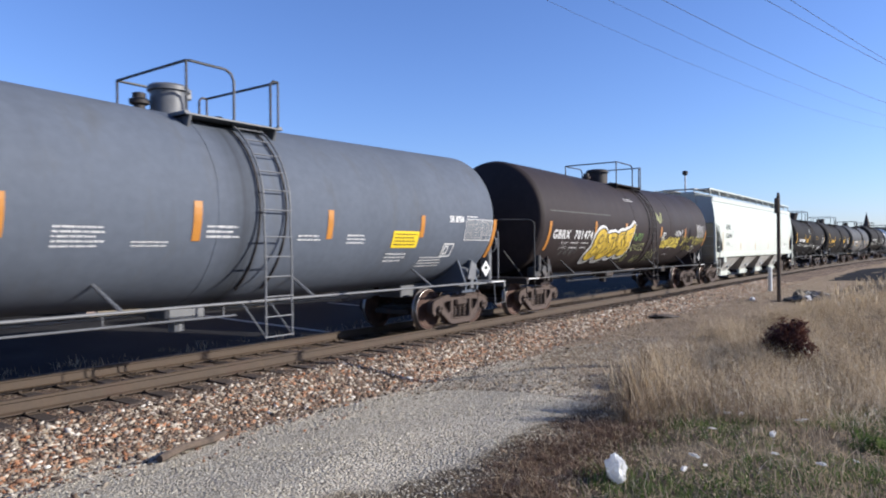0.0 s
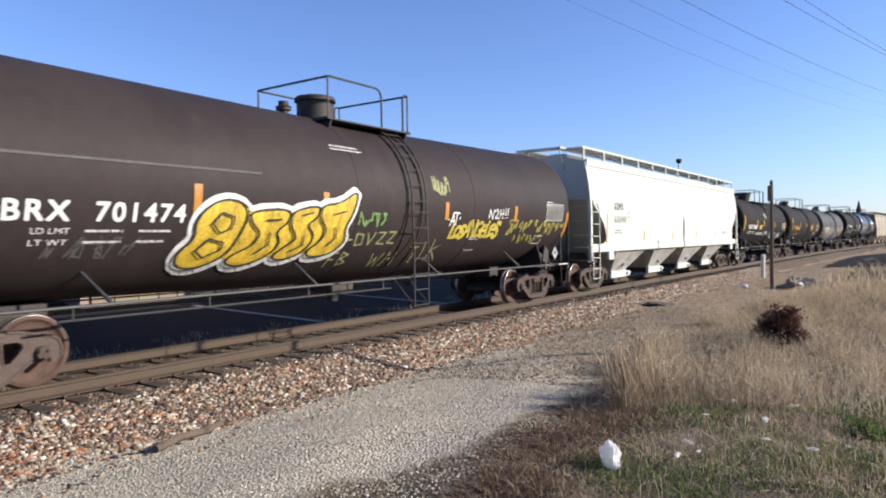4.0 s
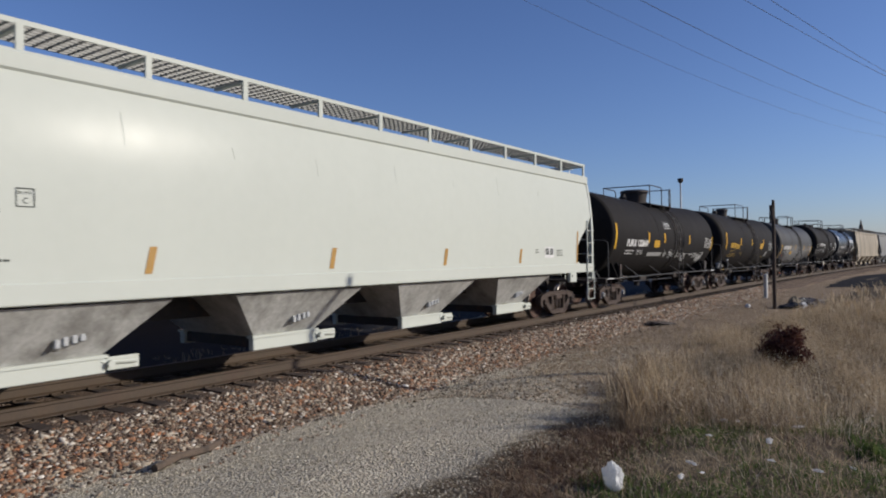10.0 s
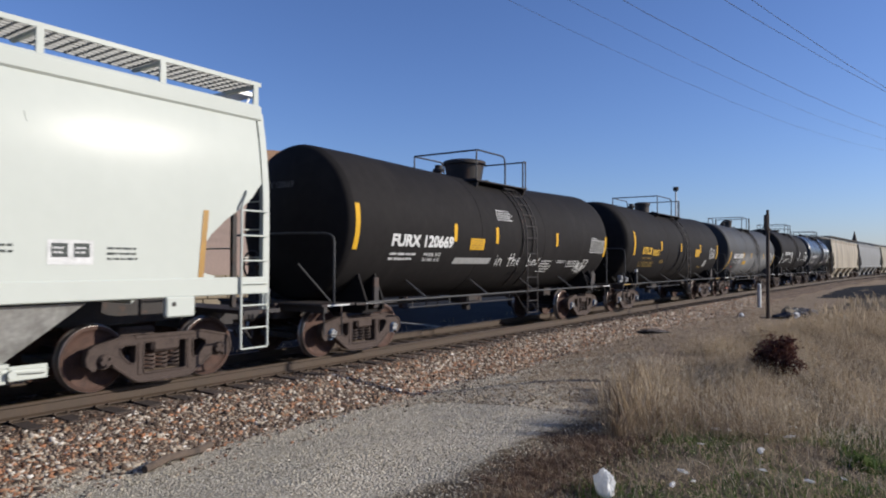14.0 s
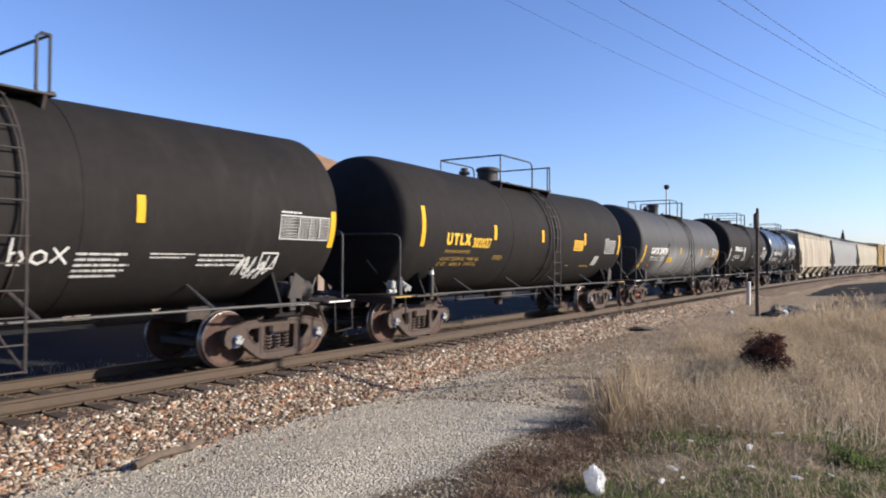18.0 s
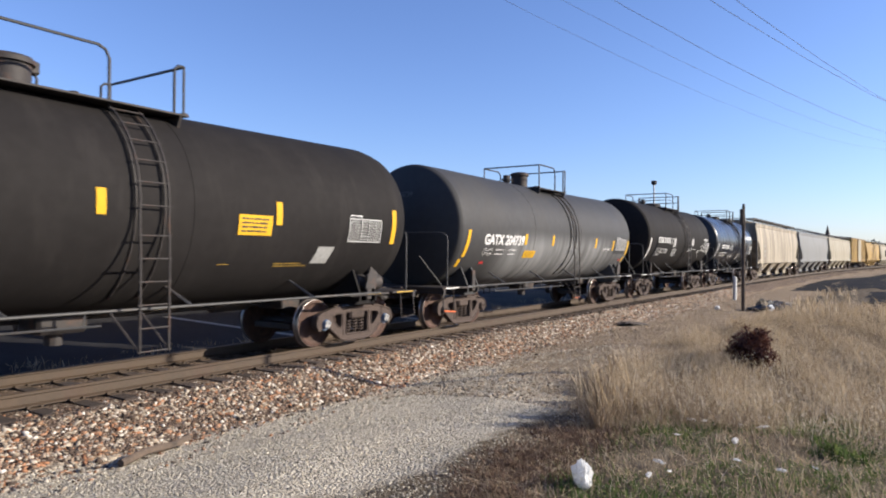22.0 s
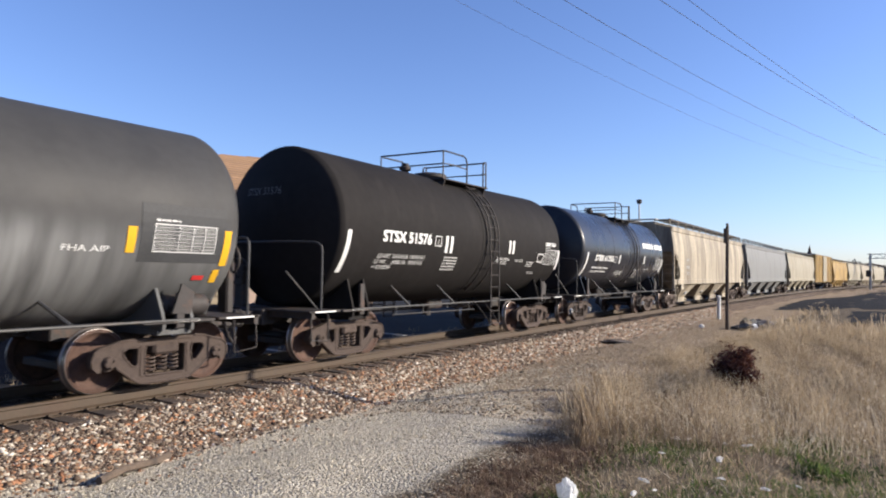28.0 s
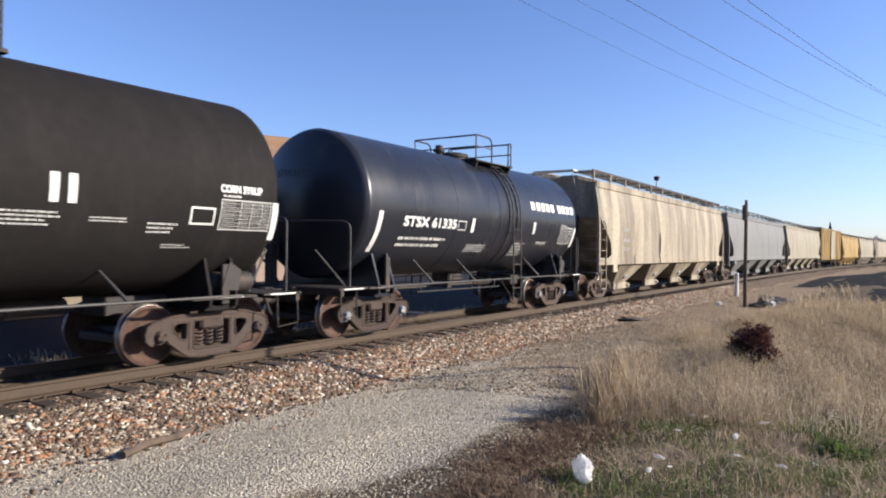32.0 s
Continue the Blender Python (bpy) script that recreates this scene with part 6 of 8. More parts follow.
for a, b, z0, z1, n in ((-4.0, -2.2, 1.8, 2.08, 2), (-1.2, -0.2, 1.72, 1.92, 4), (1.2, 1.9, 1.62, 2.0, 5), (2.5, 3.3, 1.95, 2.05, 2)):
    decal(car, bars_shape(a, b, z0, z1, n, int(a * 7)), RT, ZT, "mark", "stencil")
for i, a in enumerate((1.95, 2.3, 2.62, 2.94, 3.26, 3.75, 4.07, 4.39, 4.71)):
    decal(car, panel_shape(a, a + 0.24, 2.92, 3.16, 3), RT, ZT, "mark", "name_block", "plain white block of a painted name")
data_table(car, 4.0, 4.95, 2.0, 2.5, RT, ZT)

head_text(car, "STSX 61335", 6.38, RT, ZT, (-0.7, 0.3, 3.25, 3.4))


# ---- covered hoppers ----
def hopper_car(name, label, c, half, tc, paint, detail=True, bottoms="zinc", group="cars of the freight train", end="steel", roof_z=4.13):
    car = tagged(new(name), label, "hopper car", group)
    P, E = M[paint], M[end]
    W, zs, ze = 1.60, 1.42, roof_z        # half width, side sill, eaves
    xe = half - 0.85                       # corner post
    xc = xe - 1.25                         # foot of the end cut-out
    def inset(z):
        return 0.19 * (max(z - 2.4, 0) / (ze - 2.4)) ** 2

    edge_x = [(zs - 0.02, xe - 0.92), (1.58, xe - 0.94), (1.60, xe - 1.05), (1.63, xe - 1.12), (1.71, xe - 1.16), (1.91, xe - 1.14), (2.06, xe - 1.08), (2.18, xe - 0.99), (2.40, xe - 0.75), (2.59, xe - 0.47), (2.76, xe - 0.27), (3.0, xe - 0.08), (ze, xe - 0.09)]
    levels = [zs - 0.02, 1.58, 1.60, 1.63, 1.71, 1.81, 1.91, 2.06, 2.18, 2.40, 2.59, 2.76, 3.0] + list(np.linspace(3.10, ze, 9))
    for side in (-1, 1):
        sh = Shape()
        cuts = 12 if detail else 3
        for back in (0, 1):
            for z in levels:
                hx = float(np.interp(z, [a for a, _ in edge_x], [b for _, b in edge_x]))
                y = side * (W - inset(z) - 0.03 * back)
                sh.v += [(-hx + 2 * hx * q / cuts, y, z) for q in range(cuts + 1)]
        k, m = cuts + 1, len(levels)
        for back in (0, 1):
            for a in range(m - 1):
                for q in range(cuts):
                    f = (back * m * k + a * k + q, back * m * k + a * k + q + 1, back * m * k + (a + 1) * k + q + 1, back * m * k + (a + 1) * k + q)
                    sh.f.append(f if (side < 0) != bool(back) else f[::-1])
        for a in range(m - 1):
            for q in (0, cuts):
                f = (a * k + q, (a + 1) * k + q, m * k + (a + 1) * k + q, m * k + a * k + q)
                sh.f.append(f if (side < 0) == (q == 0) else f[::-1])
        part("side_sheet", sh, P, car, smooth=30)
        sill = Shape().box(-xe, xe, side * W - (0.0 if side < 0 else 0.07) - 0.02, side * W + (0.07 if side < 0 else 0.0) + 0.02, 1.29, 1.55, bev=0.015)
        for k in (-1, 1):
            sill.box(min(k * (tc - 0.35), k * (tc + 0.09)), max(k * (tc - 0.35), k * (tc + 0.09)), side * (W + 0.0) - 0.05, side * (W + 0.0) + 0.05, 1.02, 1.30, bev=0.02)
        sl = part("side_sill", sill, P, car)
        if detail:
            for k in (-1, 1):
                part("jacking_hole", Shape().cyl((k * (tc - 0.24), side * (W + 0.03), 1.20), (k * (tc - 0.24), side * (W + 0.053), 1.20), 0.034, n=12), M["steel"], sl)
        eave = Shape().box(-xe - 0.02, xe + 0.02, min(side * (W - 0.22), side * (W - 0.13)), max(side * (W - 0.22), side * (W - 0.13)), ze - 0.13, ze + 0.12, bev=0.03)
        part("top_chord", eave, P, car)
        for k in (-1, 1):
            zz = [1.05, 2.0, 2.5, 2.9, 3.2, 3.5, 3.8, ze]
            line = [(side * (W + 0.01 - inset(z)), z) for z in zz] + [(side * (W - 0.08 - inset(z)), z) for z in zz[::-1]]
            post = Shape().prism_x(line if side > 0 else line[::-1], k * xe - 0.06, k * xe + 0.06)
            part("corner_post", post, P, car)
            if detail:
                xa, xb = k * xe, k * (xe - 0.50)
                y = side * (W + 0.05)
                ld = part("ladder", Shape().tube([(xb, y, 0.47), (xb, y, 2.62), (xb + k * 0.1, y - side * 0.02, 2.80), (xb + k * 0.12, side * W, 2.86)], 0.022, 6), P, car)
                part("stile", Shape().tube([(xa, y, 0.47), (xa, y, 1.3)], 0.02, 6), P, ld)
                for z in (0.47, 0.78, 1.12, 1.45, 1.80, 2.18, 2.56):
                    part("rung", Shape().cyl((xa, y, z), (xb, y, z), 0.014, n=6), P, ld)
    # roof with hatch trough and running boards
    roof = Shape()
    Wr = W - 0.17
    prof = [(-Wr, ze)] + [(y, ze + 0.24 * (1 - (y / Wr) ** 2) + 0.02) for y in np.linspace(-Wr + 0.02, Wr - 0.02, 15)] + [(Wr, ze)]
    prof = prof + [(y, z - 0.03) for y, z in prof[::-1]]
    roof.prism_x(prof, -xe, xe)
    part("roof", roof, P, car, smooth=40)
    hz = ze + 0.26
    part("hatch", Shape().box(-xe + 0.9, xe - 0.9, -0.36, 0.36, hz - 0.03, hz + 0.20, bev=0.05), P, car)
    zb = ze + 0.50
    for side in (-1, 1):
        rb = Shape()
        n = 130 if detail else 14
        y0, y1 = (side * 1.32, side * 0.50)
        for y in np.linspace(y0, y1, 8 if detail else 3):
            rb.box(-xe - 0.05, xe + 0.05, y - 0.012, y + 0.012, zb - 0.03, zb)
        for x in np.linspace(-xe, xe, n):
            rb.box(x - 0.012, x + 0.012, min(y0, y1), max(y0, y1), zb - 0.028, zb - 0.006)
        part("running_board", rb, M["grate"], car)
        ed = Shape().box(-xe - 0.08, xe + 0.08, side * 1.34 - 0.014, side * 1.34 + 0.014, zb - 0.05, zb + 0.015)
        part("board_edge", ed, P if paint == "white" else M["steel"], car)
        xs = np.linspace(-xe + 0.02, xe - 0.02, 13)
        for x in xs:
            part("board_bracket", Shape().box(x - 0.045, x + 0.045, side * 1.34 - 0.02, side * 1.34 + 0.02, ze + 0.04, zb - 0.03).box(x - 0.03, x + 0.03, min(side * 0.6, side * 1.34), max(side * 0.6, side * 1.34), zb - 0.09, zb - 0.045), P, car)
    for k in (-1, 1):
        eb = Shape()
        for x in np.linspace(xe + 0.05, xe + 0.45, 5):
            eb.box(min(k * x, k * x + 0.02), max(k * x, k * x + 0.02), -0.75, 0.75, zb - 0.05, zb)
        eb.box(min(k * xe, k * (xe + 0.47)), max(k * xe, k * (xe + 0.47)), -0.78, -0.74, zb - 0.06, zb + 0.01).box(min(k * xe, k * (xe + 0.47)), max(k * xe, k * (xe + 0.47)), 0.74, 0.78, zb - 0.06, zb + 0.01)
        eb.cyl((k * (xe + 0.4), -0.7, zb - 0.04), (k * xe, -0.7, ze - 0.2), 0.018, n=5).cyl((k * (xe + 0.4), 0.7, zb - 0.04), (k * xe, 0.7, ze - 0.2), 0.018, n=5)
        part("end_board", eb, M["zinc"], car)
        # upper end sheet and slope sheet
        crown = [(y, ze + 0.24 * (1 - (y / Wr) ** 2)) for y in np.linspace(-Wr + 0.02, Wr - 0.02, 13)]
        flank = [(W - 0.04 - inset(z), z) for z in np.linspace(2.96, ze - 0.02, 7)]
        es = Shape()
        es.prism_x([(-y, z) for y, z in flank[::-1]] + flank + crown[::-1], min(k * (xe - 0.02), k * (xe - 0.06)), max(k * (xe - 0.02), k * (xe - 0.06)))
        poly = [(k * (xe - 0.05), 3.0), (k * (xe - 0.05), 3.06), (k * (xc - 0.92), 1.30), (k * (xc - 0.92), 1.23)]
        es.prism(poly if k > 0 else poly[::-1], -W + 0.04, W - 0.04)
        part("slope_sheet", es, P, car, smooth=20)
        pb = Shape()
        for y in (-0.78, 0.78):
            pb.box(min(k * (xe - 0.02), k * (xe + 0.06)), max(k * (xe - 0.02), k * (xe + 0.06)), y - 0.035, y + 0.035, 1.0, 3.05)
        pb.box(k * (half - 0.9) - 0.35, k * (half - 0.9) + 0.35, -W, W, 0.98, 1.04)
        pb.box(k * (half - 1.0) - 0.5, k * (half - 1.0) + 0.5, -0.35, 0.35, 0.72, 1.0)
        part("end_frame", pb, E, car)
        for z in (1.45, 1.85, 2.3, 2.75):
            part("grab_iron", Shape().tube([(k * (xe + 0.02), -W + 0.07, z), (k * (xe + 0.12), -W + 0.07, z), (k * (xe + 0.12), -W + 0.55, z), (k * (xe + 0.02), -W + 0.55, z)], 0.013, 5), P, car)
        part("end_rail", Shape().tube([(k * (xe + 0.15), -0.6, 1.02), (k * (xe + 0.15), -0.6, 2.0), (k * (xe + 0.15), 0.6, 2.0), (k * (xe + 0.15), 0.6, 1.02)], 0.018, 6), P, car)
        coupler(car, half, k)
        truck(car, k * tc, "cast")
    hb = Shape().lathe([(-0.02, 0.25), (0.0, 0.28), (0.02, 0.25)], 20, "x", (-(xe + 0.3), 0.75, 2.35))
    for a in range(5):
        hb.cyl((-(xe + 0.3), 0.75, 2.35), (-(xe + 0.3), 0.75 + 0.26 * math.cos(a * 1.257), 2.35 + 0.26 * math.sin(a * 1.257)), 0.014, n=5)
    hb.box(-(xe + 0.3), -(xe + 0.08), 0.65, 0.85, 2.2, 2.5)
    part("hand_brake", hb, M["steel"], car)
    # bays with outlets
    n = 4
    part("center_sill", Shape().box(-tc - 1.0, tc + 1.0, -0.3, 0.3, 0.86, 1.2), E, car)
    for i in range(n):
        xm = (i - 1.5) * 3.84 * tc / 8.3 - 0.21
        ow = 0.65
        s = Shape()
        up = [(xm - 1.40, -1.50), (xm + 1.40, -1.50), (xm + 1.40, 1.50), (xm - 1.40, 1.50)]
        dn = [(xm - ow, -0.96), (xm + ow, -0.96), (xm + ow, 0.96), (xm - ow, 0.96)]
        s.add([(x, y, 1.26) for x, y in up] + [(x, y, 0.52) for x, y in dn], [(k, (k + 1) % 4, 4 + (k + 1) % 4, 4 + k) for k in range(4)] + [(3, 2, 1, 0), (4, 5, 6, 7)])
        b = part("hopper_bay", s, M[bottoms], car, smooth=0)
        for side in (-1, 1):
            y0, y1 = sorted((side * 0.90, side * 1.02))
            part("outlet", Shape().box(xm - ow - 0.06, xm + ow + 0.06, y0, y1, 0.30, 0.52, bev=0.012).box(xm - ow - 0.08, xm + ow + 0.08, y0 - 0.02, y1 + 0.02, 0.50, 0.545), P, b)
        # body is dark steel to carry the shade between the painted flanges
        part("outlet_body", Shape().box(xm - ow, xm + ow, -0.90, 0.90, 0.34, 0.52), M["steel"], b)
        g = Shape().box(xm + ow + 0.1, xm + ow + 0.55, -0.98, -0.92, 0.32, 0.50, bev=0.01).cyl((xm + ow, -1.0, 0.45), (xm + ow + 0.5, -1.0, 0.42), 0.035, n=8)
        g.cyl((xm + ow + 0.1, -1.10, 0.42), (xm + ow + 0.1, -0.97, 0.42), 0.05, n=8)
        part("outlet_gate", g, P, b)
        if detail:
            vb = Shape()
            for dx in (-0.15, -0.05, 0.06, 0.16):
                vb.box(xm + 0.12 + dx, xm + 0.20 + dx, -1.22, -1.10, 0.74 + dx * 0.2, 0.86 + dx * 0.2, bev=0.015)
            part("vibrator_bracket", vb, M["signal"], b)
    CARS.append((car, c))
    return car


def flat_decal(car, s, m, name, label="", y=-1.606):
    return part(name, flat(s, y), M[m], car, label, smooth=0, kind="stuff" if name == "stencil" else "")


c = -8.97
car = hopper_car("hopper_car", "clean white covered hopper car with dark lettering and galvanised bays", c, 10.52, 8.30, "white")
for a, z0, z1 in ((-8.53, 1.56, 2.52), (8.46, 1.56, 2.52)):
    flat_decal(car, panel_shape(a, a + 0.09, z0, z1, 1, skew=0.10 if a < 0 else 0.08), "amber", "reflector")
for a in (-5.05, -1.68, 1.7, 5.0):
    flat_decal(car, panel_shape(a, a + 0.11, 1.62, 1.98, 1, skew=0.08), "amber", "reflector")
flat_decal(car, thicken(font_shape("A D M X", (-7.80, -7.0, 2.66, 2.92)), 0.008), "dlet", "lettering")
flat_decal(car, thicken(font_shape("6 3 6 0 4 0", (-7.80, -6.76, 2.24, 2.48)), 0.008), "dlet", "lettering")
flat_decal(car, box_sign_shape(-6.58, -6.38, 2.42, 2.64, 0.012), "dlet", "stencil")
flat_decal(car, font_shape("C", (-6.51, -6.45, 2.46, 2.53)), "dlet", "lettering")
flat_decal(car, font_shape("PLATE", (-6.55, -6.41, 2.57, 2.60)), "dlet", "lettering")
for a, b, z0, z1, n in ((-7.78, -7.05, 1.86, 2.04, 2), (-6.9, -6.6, 1.78, 1.85, 1), (-9.1, -8.6, 1.46, 1.5, 1), (5.9, 6.1, 1.86, 2.0, 2), (7.15, 7.6, 1.78, 1.98, 3), (-4.95, -4.6, 1.44, 1.47, 1)):
    flat_decal(car, bars_shape(a, b, z0, z1, n, int(a * 7)), "dlet", "stencil")
flat_decal(car, panel_shape(6.44, 6.98, 1.74, 2.04, 1), "spray_w", "data_panel", "white data panel with two black squares")
for a in (6.48, 6.74):
    flat_decal(car, panel_shape(a, a + 0.19, 1.83, 2.0, 1), "dlet", "stencil", y=-1.609)
    flat_decal(car, bars_shape(a + 0.02, a + 0.17, 1.86, 1.97, 2, 5, 0.5, 0.3), "mark", "stencil", y=-1.612)
for i, (x, zb, h) in enumerate(((-8.3, 3.25, 0.22), (-6.9, 3.2, 0.26), (-5.3, 3.3, 0.42), (-3.6, 3.3, 0.18), (-1.9, 3.2, 0.30), (0.2, 3.25, 0.34), (2.2, 3.35, 0.10), (4.1, 3.3, 0.40), (6.2, 3.4, 0.12))):
    pts = [(x + 0.03 * q, -1.60 + 0.19 * ((zb + h * q - 2.4) / 1.73) ** 2, zb + h * (1 - q)) for q in (0.0, 0.5, 1.0)]
    part("weld_bead", Shape().tube([(px, -1.595 + 0.19 * ((pz - 2.4) / 1.73) ** 2, pz) for px, _, pz in pts], 0.010, 6), M["white"], car, smooth=60)

c = 81.9
car = hopper_car("hopper_car", "weathered beige covered hopper car streaked with rust and grime", c, 10.6, 8.4, "beige", bottoms="beige", end="steel")
for a, b, z0, z1, n in ((-7.3, -6.7, 2.5, 2.7, 1), (-7.3, -6.5, 2.1, 2.3, 1), (-7.3, -6.6, 1.8, 1.95, 2)):
    flat_decal(car, bars_shape(a, b, z0, z1, n, int(a * 7), 0.7), "grime", "stencil")
hopper_car("hopper_car", "light grey covered hopper car behind a beige one", 103.7, 11.2, 8.9, "lgrey", detail=False, bottoms="lgrey")
hopper_car("hopper_car", "weathered cream covered hopper car beside a grey one", 126.15, 11.25, 8.9, "cream", detail=False, bottoms="cream")


def box_car(name, label, c, half, tc, paint):
    car = tagged(new(name), label, "boxcar", "cars of the freight train")
    P = M[paint]
    W = 1.55
    part("body", Shape().box(-half + 0.6, half - 0.6, -W, W, 1.05, 4.75, bev=0.03), P, car, smooth=0)
    part("roof", Shape().prism_x([(-W - 0.03, 4.75), (W + 0.03, 4.75), (W, 4.82), (0, 5.0), (-W, 4.82)], -half + 0.55, half - 0.55), M["lgrey"], car, smooth=0)
    for side in (-1, 1):
        for x in np.linspace(-half + 1.2, half - 1.2, 12):
            part("side_post", Shape().box(x - 0.06, x + 0.06, min(side * W, side * (W + 0.06)), max(side * W, side * (W + 0.06)), 1.1, 4.7, bev=0.01), P, car)
        d = part("door", Shape().box(-1.6, 1.6, min(side * (W + 0.02), side * (W + 0.10)), max(side * (W + 0.02), side * (W + 0.10)), 1.15, 4.6, bev=0.02), M["cream"], car)
    part("underframe", Shape().box(-half + 0.6, half - 0.6, -0.6, 0.6, 0.75, 1.06), M["steel"], car)
    for k in (-1, 1):
        coupler(car, half, k)
        truck(car, k * tc, "cast")
    CARS.append((car, c))


box_car("boxcar", "weathered yellow boxcar with ribbed sides", 146.6, 9.2, 7.0, "yellow")
hopper_car("hopper_car", "faded yellow covered hopper car far down the line", 165.4, 9.6, 7.4, "yellow", detail=False, bottoms="yellow")
hopper_car("hopper_car", "pale cream covered hopper car far down the line", 184.6, 9.6, 7.4, "cream", detail=False, bottoms="cream")
hopper_car("hopper_car", "beige covered hopper car far down the line", 203.8, 9.6, 7.4, "beige", detail=False, bottoms="beige")
hopper_car("hopper_car", "cream covered hopper car far down the line", 223.0, 9.6, 7.4, "cream", detail=False, bottoms="cream")


# ---- beside the track ----
def gz(x, y):
    return float(height(np.array([x]), np.array([y]))[0])


def blades(name, material, n, region, hgt, wid, seed, label, clump=0.35, lean=0.35, per=14, keep=None, plume=0.0, category="grass"):
    """Thin bent blades in clumps, three segments each."""
    rg = np.random.default_rng(seed)
    k = max(1, n // per)
    x0, x1, l0, l1 = region
    cx = x0 + (x1 - x0) * rg.random(k) ** 1.35
    cl = rg.uniform(l0, l1, k)
    if keep is not None:
        ok = keep(cx, cl, rg)
        cx, cl = cx[ok], cl[ok]
        k = len(cx)
    csize = 0.4 + 0.9 * rg.random(k) ** 0.8
    idx = np.repeat(np.arange(k), per)
    n = len(idx)
    x = cx[idx] + rg.normal(0, clump * 0.5, n)
    l = cl[idx] + rg.normal(0, clump * 0.5, n)
    y = lateral(x, 0) - l
    z = height(x, y) - 0.02
    h = rg.uniform(*hgt, n) * csize[idx]
    a = rg.uniform(0, 2 * np.pi, n)
    ln = np.abs(rg.normal(0, lean, n)) * h
    wind = 0.10 * h
    dx, dy = np.cos(a) * ln - wind, np.sin(a) * ln + wind * 0.5
    b = rg.uniform(0, np.pi, n)
    w = rg.uniform(*wid, n)
    px, py = np.cos(b) * w / 2, np.sin(b) * w / 2
    fat = rg.random(n) < plume
    lv = []
    for t in (0.0, 0.4, 0.75, 1.0):
        f = np.where(fat, {0.0: 0.6, 0.4: 0.6, 0.75: 1.7, 1.0: 0.3}[t], {0.0: 1.0, 0.4: 0.9, 0.75: 0.6, 1.0: 0.12}[t])
        c = np.stack([x + dx * t * t, y + dy * t * t, z + h * (t - 0.18 * t * t * np.minimum(ln / np.maximum(h, 1e-3), 1.2))], -1)
        o = np.stack([px * f, py * f, 0 * px], -1)
        lv += [c - o, c + o]
    v = np.stack(lv, 1).reshape(-1, 3)
    q = np.array([(0, 1, 3, 2), (2, 3, 5, 4), (4, 5, 7, 6)])
    f = (np.arange(n) * 8)[:, None, None] + q[None]
    return bulk(name, v, f.reshape(-1, 4), material, label, "stuff", category)


def edge(x):
    return 6.2 - 0.45 * np.exp(-((x - 15) / 6) ** 2) + 0.85 * (1 - step(4.6, 8.6, x)) + 0.2 * np.sin(x * 1.1) + 0.12 * np.sin(x * 2.7 + 1) + 0.4 * np.exp(-((x - 6.6) / 1.2) ** 2) + 0.30 * np.exp(-((x - 8.8) / 1.6) ** 2)


def turf(x, l, rg):
    return (l > edge(x) + rg.uniform(0, 0.25, len(x))) & ~((x > 31) & (lateral(x, 0) - l < 1.6) & (rg.random(len(x)) < 0.93)) & ~(x > 46)


def tall(x, l, rg):
    """Tall grass stands back from the hollow by the camera."""
    near = x < 7.9 + 0.7 * np.sin(l * 2.1) + 0.9 * step(7.2, 9.5, l) + rg.normal(0, 0.7, len(x))
    return turf(x, l, rg) & (~near | (rg.random(len(x)) < 0.04)) & ((rg.random(len(x)) < 0.42 + 0.9 * np.sin(x * 2.3 + l * 1.4) * np.sin(l * 2.9 - x * 1.1) + 0.2 * np.sin(x * 6.1 - l * 4.3)))


def hollow(x, l):
    return ((x - 6.9) / 2.6) ** 2 + ((l - 8.9) / 1.6) ** 2 < 1


def mat_zone(x, l, rg):
    """Dead weeds lie flat in a tongue that runs out on to the gravel."""
    return (l > 7.05 - 0.10 * (x - 4.2) + 0.18 * np.sin(x * 3.1) - 0.25 * step(5.6, 7.2, x)) & (np.sin(x * 5.3 + l * 3) + np.sin(l * 9 - x * 2.2) > -0.9)


def low_spot(x, l, rg):
    """The hollow with green weeds and litter, beside the gravel."""
    d = ((x - 7.4) / 3.0) ** 2 + ((l - 8.7) / 1.6) ** 2
    return (d < 1) & (l > edge(x) + 0.45) & (np.sin(x * 2.3) * np.sin(l * 2.9) > -0.35)


blades("dry_grass", M["dry"], 120000, (8.0, 32, 5.6, 12.5), (0.20, 0.50), (0.002, 0.0045), 11, "tall dry tan grass on the bank", 0.34, 0.85, 18, tall, 0.30)
blades("dry_grass", M["dry"], 34000, (4.4, 24, 6.0, 10.8), (0.04, 0.17), (0.0025, 0.005), 12, "short matted dry grass", 0.4, 1.3, 16, lambda x, l, rg: turf(x, l, rg) & (~hollow(x, l) | (rg.random(len(x)) < 0.35)))
blades("dry_grass", M["dry"], 8000, (24, 95, 5.8, 16), (0.30, 0.62), (0.014, 0.03), 13, "pale dry grass farther along the line", 0.6, 0.5, 12, turf, 0.3)
blades("brown_grass", M["brown_grass"], 60000, (7.4, 30, 5.9, 11.5), (0.14, 0.42), (0.0025, 0.005), 21, "brown withered grass among the tan", 0.32, 0.8, 22, tall, 0.2)
blades("dry_grass", M["dry"], 2000, (5.3, 9.2, 7.2, 10.8), (0.06, 0.24), (0.002, 0.004), 25, "scattered stalks of dry grass in the hollow", 0.16, 0.9, 12, lambda x, l, rg: l > edge(x) + 0.5, 0.35)
blades("brown_grass", M["brown_grass"], 2600, (7.6, 11.0, 6.85, 8.4), (0.16, 0.42), (0.0025, 0.005), 22, "thick clump of brown grass by the gravel", 0.35, 0.45, 22, None, 0.35)
